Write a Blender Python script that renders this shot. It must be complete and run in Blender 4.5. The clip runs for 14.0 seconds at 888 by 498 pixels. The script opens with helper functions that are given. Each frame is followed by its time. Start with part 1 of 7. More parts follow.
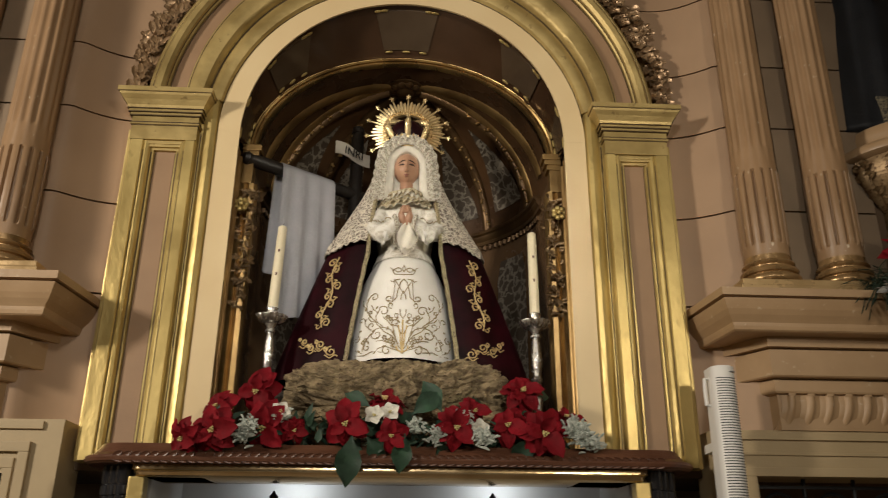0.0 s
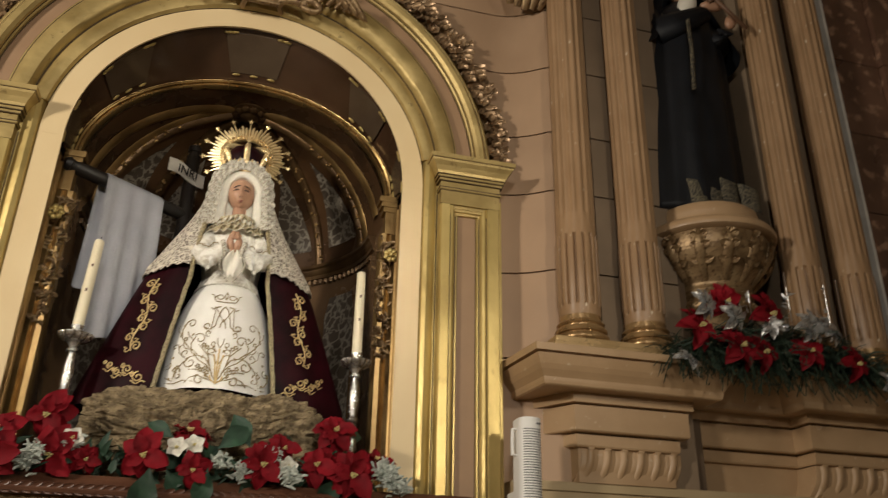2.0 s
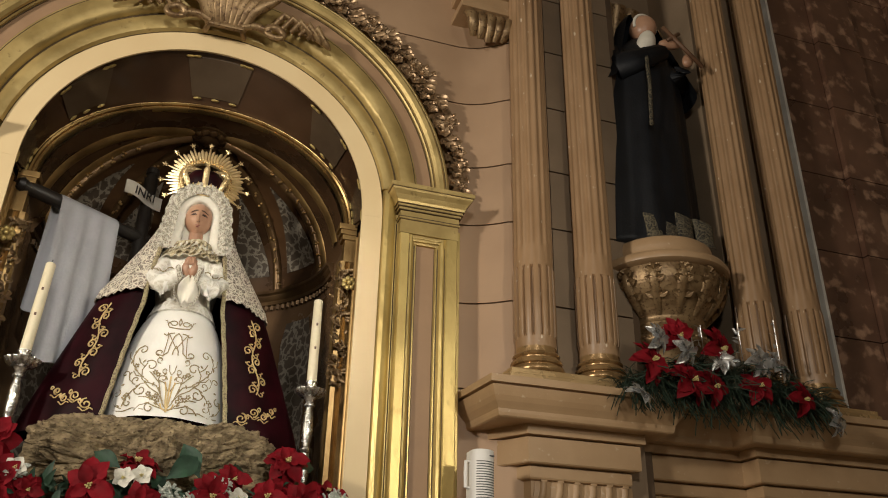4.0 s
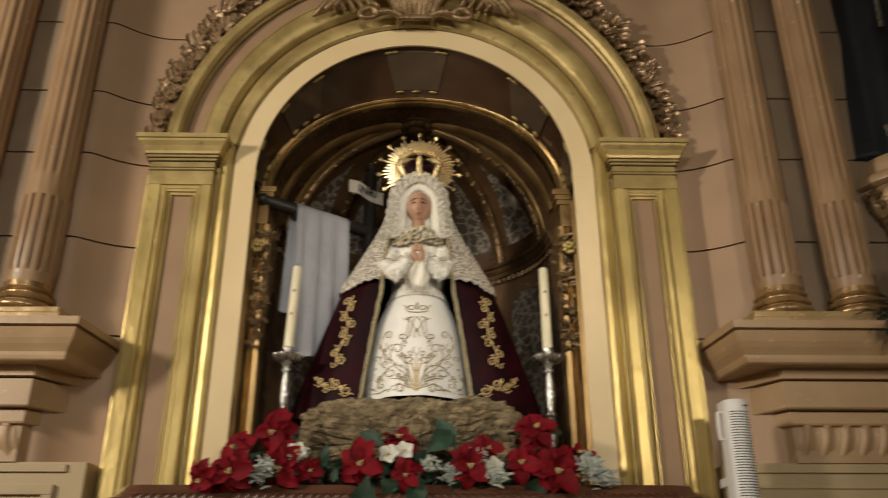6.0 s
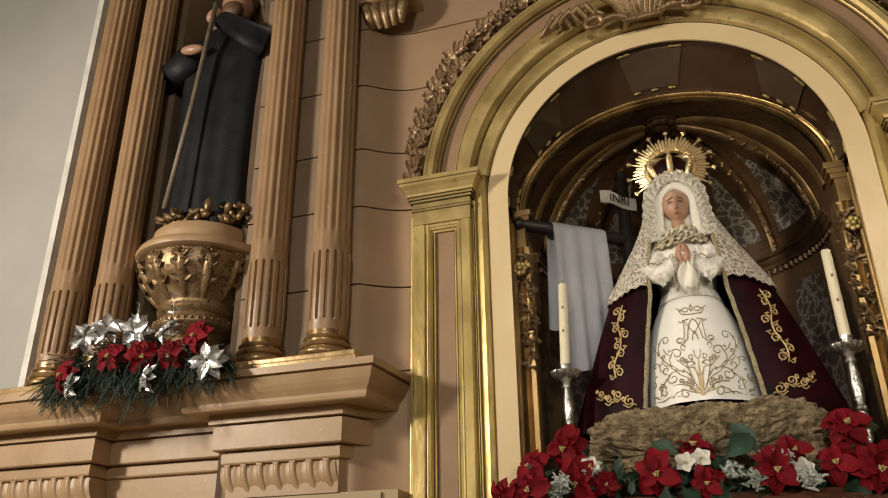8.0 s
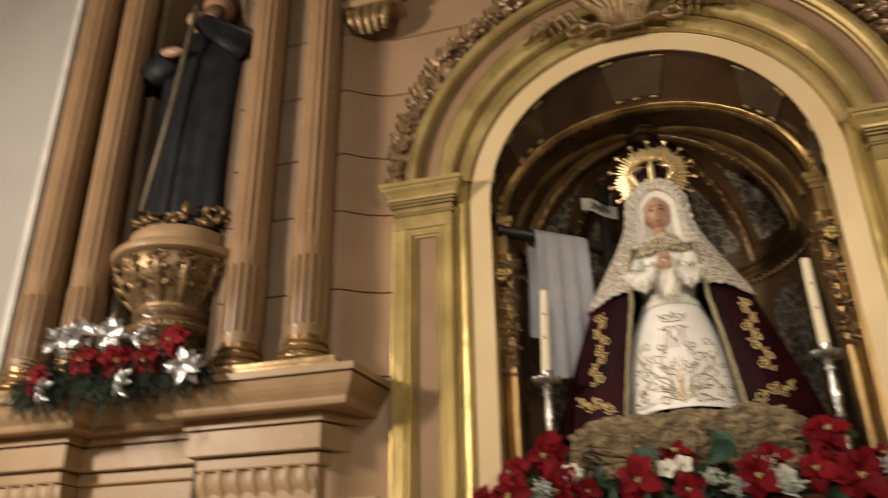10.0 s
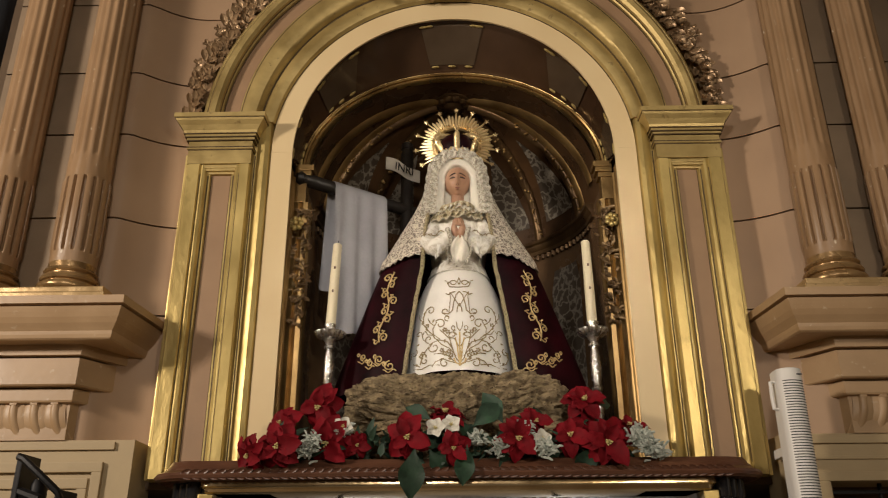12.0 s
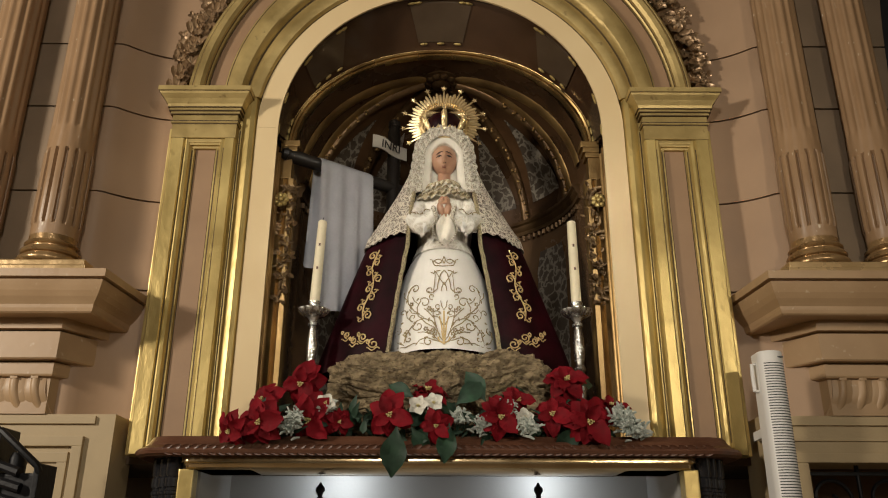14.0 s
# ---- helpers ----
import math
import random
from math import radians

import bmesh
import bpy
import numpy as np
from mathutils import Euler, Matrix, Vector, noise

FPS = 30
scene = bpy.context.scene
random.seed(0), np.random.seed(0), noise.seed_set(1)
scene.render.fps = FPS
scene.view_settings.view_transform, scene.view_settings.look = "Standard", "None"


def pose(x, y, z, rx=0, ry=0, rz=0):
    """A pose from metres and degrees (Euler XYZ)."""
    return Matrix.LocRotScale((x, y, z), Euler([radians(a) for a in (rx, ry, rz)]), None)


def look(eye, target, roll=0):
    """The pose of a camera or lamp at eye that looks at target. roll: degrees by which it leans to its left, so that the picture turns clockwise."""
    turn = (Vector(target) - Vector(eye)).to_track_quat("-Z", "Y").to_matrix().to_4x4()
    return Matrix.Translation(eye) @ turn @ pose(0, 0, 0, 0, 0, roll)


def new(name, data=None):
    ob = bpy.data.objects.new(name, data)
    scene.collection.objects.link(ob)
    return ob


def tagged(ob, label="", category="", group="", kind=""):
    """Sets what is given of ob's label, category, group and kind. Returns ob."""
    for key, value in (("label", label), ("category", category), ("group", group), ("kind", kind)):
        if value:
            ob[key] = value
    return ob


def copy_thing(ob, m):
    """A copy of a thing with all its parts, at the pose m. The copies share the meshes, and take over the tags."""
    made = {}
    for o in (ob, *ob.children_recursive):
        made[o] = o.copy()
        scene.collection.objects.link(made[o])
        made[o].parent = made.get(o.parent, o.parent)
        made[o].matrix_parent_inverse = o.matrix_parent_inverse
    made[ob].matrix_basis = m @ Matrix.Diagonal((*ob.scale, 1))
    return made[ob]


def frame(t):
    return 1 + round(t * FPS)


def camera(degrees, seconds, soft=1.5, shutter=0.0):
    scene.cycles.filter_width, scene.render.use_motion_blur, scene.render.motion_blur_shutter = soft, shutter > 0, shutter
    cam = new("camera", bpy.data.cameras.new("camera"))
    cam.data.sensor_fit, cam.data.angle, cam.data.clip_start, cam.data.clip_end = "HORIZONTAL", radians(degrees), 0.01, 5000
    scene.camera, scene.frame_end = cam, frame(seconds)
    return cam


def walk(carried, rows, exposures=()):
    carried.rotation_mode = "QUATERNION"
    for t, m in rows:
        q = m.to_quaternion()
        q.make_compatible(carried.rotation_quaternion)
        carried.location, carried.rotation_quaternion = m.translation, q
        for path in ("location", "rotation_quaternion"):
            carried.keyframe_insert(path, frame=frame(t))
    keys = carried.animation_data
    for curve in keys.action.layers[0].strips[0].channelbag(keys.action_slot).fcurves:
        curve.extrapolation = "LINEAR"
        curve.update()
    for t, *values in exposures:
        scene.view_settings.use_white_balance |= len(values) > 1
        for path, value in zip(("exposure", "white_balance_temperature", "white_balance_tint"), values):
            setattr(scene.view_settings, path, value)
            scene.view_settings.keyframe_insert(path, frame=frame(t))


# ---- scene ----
cam = camera(57.7, 14.0, soft=1.0, shutter=0.65)
PATH = [
    (0, (0.051, -1.026, 1.502), (0.149, 0.833, 2.233), 0.4),
    (0.5, (0.07, -1.037, 1.508), (0.243, 0.814, 2.247), 0.9),
    (1, (0.071, -1.034, 1.497), (0.383, 0.79, 2.256), 0.9),
    (1.5, (0.085, -1.047, 1.503), (0.501, 0.744, 2.292), 0.8),
    (2, (0.089, -1.048, 1.509), (0.573, 0.71, 2.329), 1.2),
    (2.2, (0.097, -1.041, 1.507), (0.605, 0.702, 2.347), 1.3),
    (4.3, (0.105, -1.09, 1.55), (0.668, 0.62, 2.42), 1.2),
    (4.5, (0.105, -1.09, 1.55), (0.621, 0.638, 2.414), 0.9),
    (5, (0.105, -1.091, 1.55), (0.483, 0.691, 2.375), 0.3),
    (5.5, (0.098, -1.101, 1.545), (0.341, 0.714, 2.348), -0.1),
    (6, (0.097, -1.104, 1.543), (0.141, 0.734, 2.33), -0.1),
    (6.5, (0.041, -1.109, 1.55), (-0.072, 0.731, 2.326), -0.7),
    (7, (0.045, -1.115, 1.547), (-0.238, 0.707, 2.322), -0.6),
    (7.5, (0.055, -1.131, 1.538), (-0.429, 0.643, 2.327), -0.6),
    (7.7, (0.061, -1.138, 1.534), (-0.493, 0.607, 2.34), -0.7),
    (9.8, (-0.004, -1.108, 1.485), (-0.577, 0.592, 2.368), -0.6),
    (10, (0.02, -1.106, 1.501), (-0.484, 0.63, 2.358), -0.9),
    (10.5, (0.014, -1.071, 1.499), (-0.319, 0.724, 2.317), -0.7),
    (11, (0.026, -1.042, 1.493), (-0.159, 0.788, 2.28), -0.5),
    (11.5, (0.028, -1.026, 1.486), (-0.055, 0.815, 2.263), -0.5),
    (12, (0.027, -1.03, 1.487), (0.003, 0.818, 2.251), -0.4),
    (12.5, (0.03, -1.026, 1.489), (0.028, 0.827, 2.242), -0.4),
    (13, (0.032, -1.022, 1.488), (0.034, 0.835, 2.231), -0.4),
    (13.5, (0.032, -1.02, 1.485), (0.036, 0.839, 2.224), -0.3),
    (14, (0.035, -1.014, 1.483), (0.043, 0.852, 2.202), 0.1),
]
TONE = [(0, -0.06, 6440, 10), (1.0, -0.04, 6420, 10), (2.2, 0.08, 6390, 10), (4.4, 0.19, 6330, 9), (5.0, 0.06, 6420, 9), (6.5, -0.06, 6440, 9), (7.5, 0.03, 6410, 9.5), (10, 0.02, 6900, 14.5), (10.5, -0.02, 7000, 16), (11, -0.07, 6950, 16), (11.5, -0.10, 6750, 15), (12, -0.10, 6680, 14), (12.5, -0.10, 6580, 12.5), (13.5, -0.10, 6480, 10.5), (14, -0.09, 6450, 10)]
walk(cam, [(t, look(eye, target, roll)) for t, eye, target, roll in PATH], TONE)
# ---- light ----
def area_lamp(name, eye, target, size, watts, colour, spread=180.0):
    data = bpy.data.lights.new(name, "AREA")
    data.energy, data.color, data.shape, data.size = watts, colour, "DISK", size
    data.spread = radians(spread)
    ob = new(name, data)
    ob.matrix_world = look(eye, target)
    return ob


area_lamp("nave_lamp_west", (-5.4, -1.4, 3.9), (0.3, 2.8, 2.7), 0.7, 258, (1.0, 0.88, 0.72))
# unseen narrow fill, added to brighten the gilding right of the niche
area_lamp("nave_fill_east", (3.0, -4.3, 3.4), (0.45, 2.8, 3.2), 0.5, 8.5, (1.0, 0.88, 0.69), 38.0)
# added frontal fill, out of view, lifts what the west lamp leaves dark
area_lamp("nave_fill_high", (-0.6, -4.2, 4.4), (0.0, 2.8, 2.4), 0.6, 92, (1.0, 0.92, 0.80))
spot = bpy.data.lights.new("statue_spot", "SPOT")
spot.energy, spot.color, spot.spot_size, spot.spot_blend, spot.shadow_soft_size = 500, (1.0, 0.95, 0.87), radians(15.5), 0.5, 0.1
new("statue_spot", spot).matrix_world = look((0.7, -4.6, 4.6), (0.08, 3.1, 3.0))
scene.view_settings.exposure = 0.0
world = bpy.data.worlds.new("nave_air")
world.use_nodes = True
world.node_tree.nodes["Background"].inputs[0].default_value = (1.0, 0.86, 0.7, 1)
world.node_tree.nodes["Background"].inputs[1].default_value = 0.095
scene.world = world


# ---- materials ----
def mat(name, colour, colour2=None, rough=0.6, metal=0.0, scale=6.0, bump=0.15, fine=60.0, spot=None, spot_amount=0.35, spec=0.5, sheen=0.0, vary=0.0, stretch=(1, 1, 1)):
    """Two scales of colour variation, a fine relief, and worn spots of another colour."""
    m = bpy.data.materials.new(name)
    m.use_nodes = True
    nt = m.node_tree
    n, link = nt.nodes, nt.links
    b = n["Principled BSDF"]
    b.inputs["Metallic"].default_value = metal
    b.inputs["Specular IOR Level"].default_value = spec
    if sheen:
        b.inputs["Sheen Weight"].default_value = sheen
        b.inputs["Sheen Roughness"].default_value = 0.4
    co = n.new("ShaderNodeTexCoord")
    mp = n.new("ShaderNodeMapping")
    mp.inputs["Scale"].default_value = stretch
    link.new(co.outputs["Object"], mp.inputs["Vector"])
    big = n.new("ShaderNodeTexNoise")
    big.inputs["Scale"].default_value, big.inputs["Detail"].default_value = scale, 5
    small = n.new("ShaderNodeTexNoise")
    small.inputs["Scale"].default_value, small.inputs["Detail"].default_value = fine, 4
    link.new(mp.outputs["Vector"], big.inputs["Vector"])
    link.new(mp.outputs["Vector"], small.inputs["Vector"])
    c2 = colour2 or tuple(v * 0.72 for v in colour)
    ramp = n.new("ShaderNodeValToRGB")
    ramp.color_ramp.elements[0].position, ramp.color_ramp.elements[1].position = 0.32, 0.68
    ramp.color_ramp.elements[0].color, ramp.color_ramp.elements[1].color = (*c2, 1), (*colour, 1)
    link.new(big.outputs["Fac"], ramp.inputs["Fac"])
    out = ramp.outputs["Color"]
    if spot:
        sr = n.new("ShaderNodeValToRGB")
        sr.color_ramp.elements[0].position, sr.color_ramp.elements[1].position = 0.62 - spot_amount * 0.3, 0.72 - spot_amount * 0.2
        link.new(small.outputs["Fac"], sr.inputs["Fac"])
        mix = n.new("ShaderNodeMix")
        mix.data_type = "RGBA"
        link.new(sr.outputs["Color"], mix.inputs["Factor"])
        link.new(out, mix.inputs["A"])
        mix.inputs["B"].default_value = (*spot, 1)
        out = mix.outputs["Result"]
    if vary:
        info = n.new("ShaderNodeObjectInfo")
        hsv = n.new("ShaderNodeHueSaturation")
        rng = n.new("ShaderNodeMapRange")
        rng.inputs["To Min"].default_value, rng.inputs["To Max"].default_value = 1 - vary, 1 + vary
        link.new(info.outputs["Random"], rng.inputs["Value"])
        link.new(rng.outputs["Result"], hsv.inputs["Value"])
        link.new(out, hsv.inputs["Color"])
        out = hsv.outputs["Color"]
    link.new(out, b.inputs["Base Color"])
    rr = n.new("ShaderNodeMapRange")
    rr.inputs["To Min"].default_value, rr.inputs["To Max"].default_value = max(rough - 0.12, 0.02), min(rough + 0.15, 1)
    link.new(big.outputs["Fac"], rr.inputs["Value"])
    link.new(rr.outputs["Result"], b.inputs["Roughness"])
    if bump:
        bp = n.new("ShaderNodeBump")
        bp.inputs["Strength"].default_value, bp.inputs["Distance"].default_value = bump, 0.01
        link.new(small.outputs["Fac"], bp.inputs["Height"])
        link.new(bp.outputs["Normal"], b.inputs["Normal"])
    return m


PLASTER = mat("tan_paint", (0.415, 0.275, 0.168), (0.355, 0.230, 0.138), 0.55, scale=2.5, bump=0.05, fine=30, vary=0.05)
GREYSTONE = mat("grey_tan_paint", (0.275, 0.20, 0.13), (0.22, 0.158, 0.10), 0.7, scale=4, bump=0.12, fine=50, vary=0.06)
MORTAR = mat("dark_joint", (0.13, 0.085, 0.05), rough=0.9)
OCHRE = mat("ochre_paint", (0.458, 0.308, 0.172), (0.385, 0.252, 0.136), 0.42, scale=5, bump=0.09, fine=30, spot=(0.52, 0.40, 0.27), spot_amount=-0.12)
COLUMN_PAINT = mat("ochre_column_paint", (0.37, 0.235, 0.128), (0.29, 0.178, 0.092), 0.42, scale=6, bump=0.12, fine=38, spot=(0.66, 0.56, 0.42), spot_amount=-0.16, stretch=(1, 1, 0.5))
GREENCREAM = mat("tan_cream_paint", (0.46, 0.355, 0.205), (0.40, 0.305, 0.17), 0.55, scale=5, bump=0.1)
CREAM = mat("cream_paint", (0.78, 0.62, 0.36), (0.74, 0.57, 0.32), 0.45, scale=3, bump=0.05)
PINK = mat("rose_paint", (0.35, 0.222, 0.128), (0.30, 0.186, 0.105), 0.55, scale=5, bump=0.08)
GILT = mat("gilding", (0.70, 0.545, 0.215), (0.44, 0.325, 0.115), 0.36, 0.56, scale=4.5, bump=0.42, fine=20, spot=(0.46, 0.345, 0.125), spot_amount=0.0, stretch=(1, 1, 0.5))
# glossy ochre, brightened and made part metal to carry the lamp's highlight
SLABGLOSS = mat("slab_paint_with_highlight", (0.54, 0.38, 0.19), (0.42, 0.285, 0.13), 0.26, 0.4, scale=7, bump=0.1, fine=30)
OLIVEGILT = mat("dulled_gilding", (0.56, 0.425, 0.175), (0.35, 0.255, 0.095), 0.43, 0.46, scale=5, bump=0.3, fine=24, spot=(0.30, 0.215, 0.085), spot_amount=-0.08)
# dark brown for patina and the shade between mouldings, painted together
PATINASHADE = mat("patina_and_shade", (0.12, 0.08, 0.034), (0.07, 0.046, 0.02), 0.6, 0.2, scale=12, bump=0.1)
OLDGILT = mat("aged_gilding", (0.37, 0.255, 0.13), (0.20, 0.125, 0.06), 0.38, 0.5, scale=14, bump=0.25, fine=60, spot=(0.11, 0.06, 0.028), spot_amount=0.25)
GARLANDGILT = mat("garland_gilding", (0.42, 0.285, 0.16), (0.20, 0.125, 0.066), 0.33, 0.45, scale=12, bump=0.12, fine=50, spot=(0.17, 0.10, 0.05), spot_amount=0.1)
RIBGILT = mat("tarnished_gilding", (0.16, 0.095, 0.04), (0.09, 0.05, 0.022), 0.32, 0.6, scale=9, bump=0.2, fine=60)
DARKGILT = mat("dark_gilding", (0.50, 0.33, 0.13), (0.24, 0.145, 0.055), 0.38, 0.75, scale=6, bump=0.15, fine=50)
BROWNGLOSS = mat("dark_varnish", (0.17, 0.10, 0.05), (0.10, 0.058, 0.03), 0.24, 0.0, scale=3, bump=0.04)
RAILBRASS = mat("polished_brass", (0.56, 0.42, 0.24), (0.40, 0.28, 0.14), 0.16, 0.95, scale=5, bump=0.05, fine=30)
DARKRIB = mat("dark_polished_gilding", (0.60, 0.41, 0.165), (0.32, 0.20, 0.075), 0.25, 0.85, scale=5, bump=0.06, fine=30)
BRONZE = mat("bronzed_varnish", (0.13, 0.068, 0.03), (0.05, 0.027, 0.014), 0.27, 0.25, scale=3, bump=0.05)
# paler, greyer brown than the vault: a reflection put into the panel colour
PANELSHEEN = mat("brown_panel_with_sheen", (0.10, 0.07, 0.044), (0.065, 0.043, 0.026), 0.2, 0.0, scale=3, bump=0.02)
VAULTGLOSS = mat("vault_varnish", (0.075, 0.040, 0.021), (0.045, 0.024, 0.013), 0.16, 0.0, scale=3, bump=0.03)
WOOD = mat("dark_carved_wood", (0.13, 0.055, 0.03), (0.07, 0.028, 0.016), 0.33, scale=14, bump=0.3, fine=80, stretch=(0.3, 1, 1))
GREYWALL = mat("grey_white_paint", (0.42, 0.41, 0.38), (0.37, 0.36, 0.335), 0.7, scale=2, bump=0.08)
WHITE = mat("white_paint", (0.8, 0.78, 0.72), rough=0.5, bump=0.05)
MARBLE = mat("red_brown_marble", (0.16, 0.085, 0.054), (0.085, 0.043, 0.028), 0.3, scale=3.0, bump=0.04, fine=9, spot=(0.33, 0.2, 0.13), spot_amount=0.25, vary=0.12)
FLOORSTONE = mat("floor_stone", (0.35, 0.29, 0.22), rough=0.4, scale=3)
CHURCHWALL = mat("church_wall_paint", (0.55, 0.45, 0.32), rough=0.7, scale=1.5)
BLACKGLOSS = mat("black_lacquer", (0.02, 0.02, 0.022), (0.012, 0.012, 0.014), 0.15, bump=0.0)
IRON = mat("black_iron", (0.010, 0.010, 0.012), (0.006, 0.006, 0.007), 0.5, 0.1, spec=0.35)


# ---- helpers of this place ----
CX = 0.03


def mesh_of(name, bm, material, smooth=False):
    bmesh.ops.recalc_face_normals(bm, faces=bm.faces)
    me = bpy.data.meshes.new(name)
    bm.to_mesh(me)
    bm.free()
    for m in material if isinstance(material, (list, tuple)) else [material]:
        me.materials.append(m)
    if smooth:
        me.polygons.foreach_set("use_smooth", [True] * len(me.polygons))
        me.set_sharp_from_angle(angle=radians(smooth if smooth > 1 else 40))
    return me


def part(name, bm, material, parent, label="", smooth=False, m=None):
    ob = new(name, mesh_of(name, bm, material, smooth) if isinstance(bm, bmesh.types.BMesh) else bm)
    ob.parent = parent
    if m is not None:
        ob.matrix_basis = m
    if label:
        ob["label"] = label
    return ob


def thing(name, bm, material, label, category, group="", kind="", smooth=False, m=None):
    ob = new(name, mesh_of(name, bm, material, smooth) if isinstance(bm, bmesh.types.BMesh) else bm)
    if m is not None:
        ob.matrix_basis = m
    return tagged(ob, label, category, group, kind)


def box(bm, x0, x1, y0, y1, z0, z1, bevel=0.0):
    made = bmesh.ops.create_cube(bm, size=1.0, matrix=Matrix.Translation(((x0 + x1) / 2, (y0 + y1) / 2, (z0 + z1) / 2)) @ Matrix.Diagonal((abs(x1 - x0), abs(y1 - y0), abs(z1 - z0), 1)))
    if bevel:
        edges = {e for v in made["verts"] for e in v.link_edges}
        bmesh.ops.bevel(bm, geom=list(edges), offset=bevel, segments=2, affect="EDGES", profile=0.7)
    return bm


def grid_faces(bm, rows, closed_u=False, closed_v=False):
    """Faces between rows of vertices of one length."""
    nu, nv = len(rows), len(rows[0])
    for i in range(nu if closed_u else nu - 1):
        for j in range(nv if closed_v else nv - 1):
            a, b, c, d = rows[i][j], rows[i][(j + 1) % nv], rows[(i + 1) % nu][(j + 1) % nv], rows[(i + 1) % nu][j]
            try:
                bm.faces.new((a, b, c, d))
            except ValueError:
                pass


def plan_sweep(bm, profile, path, caps=True):
    """A profile of (out, z) carried along a plan path of (x, y), mitred at its corners; out is to the right of the way."""
    p = [Vector(q) for q in path]
    mitres = []
    for i in range(len(p)):
        a = (p[i] - p[i - 1]).normalized() if i else (p[1] - p[0]).normalized()
        b = (p[i + 1] - p[i]).normalized() if i < len(p) - 1 else a
        na, nb = Vector((a.y, -a.x)), Vector((b.y, -b.x))
        mitres.append((na + nb) / max(1 + na.dot(nb), 0.2))
    rows = [[bm.verts.new((q.x + k.x * d, q.y + k.y * d, z)) for d, z in profile] for q, k in zip(p, mitres)]
    grid_faces(bm, rows)
    if caps:
        for r in (rows[0], rows[-1]):
            try:
                bm.faces.new(r)
            except ValueError:
                pass
    return bm


def upright(bm, outline, z0, z1, caps=True):
    """A plan outline of (x, y), carried from z0 to z1."""
    rows = [[bm.verts.new((x, y, z)) for x, y in outline] for z in (z0, z1)]
    grid_faces(bm, rows, closed_v=True)
    if caps:
        for r in rows:
            bm.faces.new(r)
    return bm


def arch_sweep(bm, profile, cz, a0=0.0, a1=180.0, n=56, cx=CX, closed=True, flat=1.0):
    """A profile of (radius, y), carried round an arch about (cx, cz)."""
    rows = []
    for i in range(n + 1):
        a = radians(a0 + (a1 - a0) * i / n)
        rows.append([bm.verts.new((cx + r * math.cos(a), y, cz + r * flat * math.sin(a))) for r, y in profile])
    grid_faces(bm, rows, closed_v=closed)
    if closed:
        bm.faces.new(rows[0])
        bm.faces.new(rows[-1])
    return bm


def lathe(bm, profile, n=32, cx=0.0, cy=0.0, cap=True):
    rows = [[bm.verts.new((cx + r * math.cos(2 * math.pi * k / n), cy + r * math.sin(2 * math.pi * k / n), z)) for k in range(n)] for r, z in profile]
    grid_faces(bm, rows, closed_v=True)
    if cap:
        for r in (rows[0], rows[-1]):
            bm.faces.new(r)
    return bm


def tube(bm, points, radius, n=6, taper=None, flat=1.0, normal=None):
    """A round (or flattened) rod through points."""
    p = [Vector(q) for q in points]
    rows = []
    for i, q in enumerate(p):
        way = (p[min(i + 1, len(p) - 1)] - p[max(i - 1, 0)]).normalized()
        side = way.cross(Vector(normal) if normal else Vector((0.13, 0.9, 0.31)))
        if side.length < 1e-4:
            side = way.orthogonal()
        side.normalize()
        up = side.cross(way)
        r = radius * (taper[i] if taper else 1.0)
        rows.append([bm.verts.new(q + side * (r * math.cos(2 * math.pi * k / n)) + up * (r * flat * math.sin(2 * math.pi * k / n))) for k in range(n)])
    grid_faces(bm, rows, closed_v=True)
    bm.faces.new(rows[0])
    bm.faces.new(rows[-1])
    return bm


def lump(bm, centre, size, turn=(0, 0, 0), sub=1):
    made = bmesh.ops.create_icosphere(bm, subdivisions=sub, radius=1.0)
    m = pose(*centre, *turn) @ Matrix.Diagonal((*size, 1))
    bmesh.ops.transform(bm, matrix=m, verts=made["verts"])
    return made["verts"]


def leaf_rows(length, width, curl=0.3, fold=0.25, point=1.6, n=6, wave=0.0, seed=0, blunt=0.9):
    """Rows of points of a leaf that lies along +x, folded at its rib and curled at its tip."""
    rows = []
    for i in range(n + 1):
        t = i / n
        w = width * 0.5 * max(math.sin(math.pi * t ** (1 / point)) ** blunt, 0.02)
        x = length * t
        z = -curl * length * t * t
        ripple = wave * math.sin(5 * t * math.pi + seed)
        rows.append([(x, -w, z + fold * w + ripple * w), (x, -w * 0.5, z + fold * w * 0.35), (x, 0, z), (x, w * 0.5, z + fold * w * 0.35), (x, w, z + fold * w - ripple * w)])
    return rows


def add_leaf(bm, m, thick=0.0, index=0, **kw):
    rows = [[bm.verts.new(m @ Vector(q)) for q in r] for r in leaf_rows(**kw)]
    before = len(bm.faces)
    grid_faces(bm, rows)
    bm.faces.ensure_lookup_table()
    for f in bm.faces[before:]:
        f.material_index = index
        f.smooth = True


def wall_y(x):
    """The central wall's front: flat behind the arch, curving forward to the columns."""
    s = min(max((abs(x - CX) - 1.44) / 0.30, 0.0), 1.0)
    return 2.88 - 0.15 * s * s


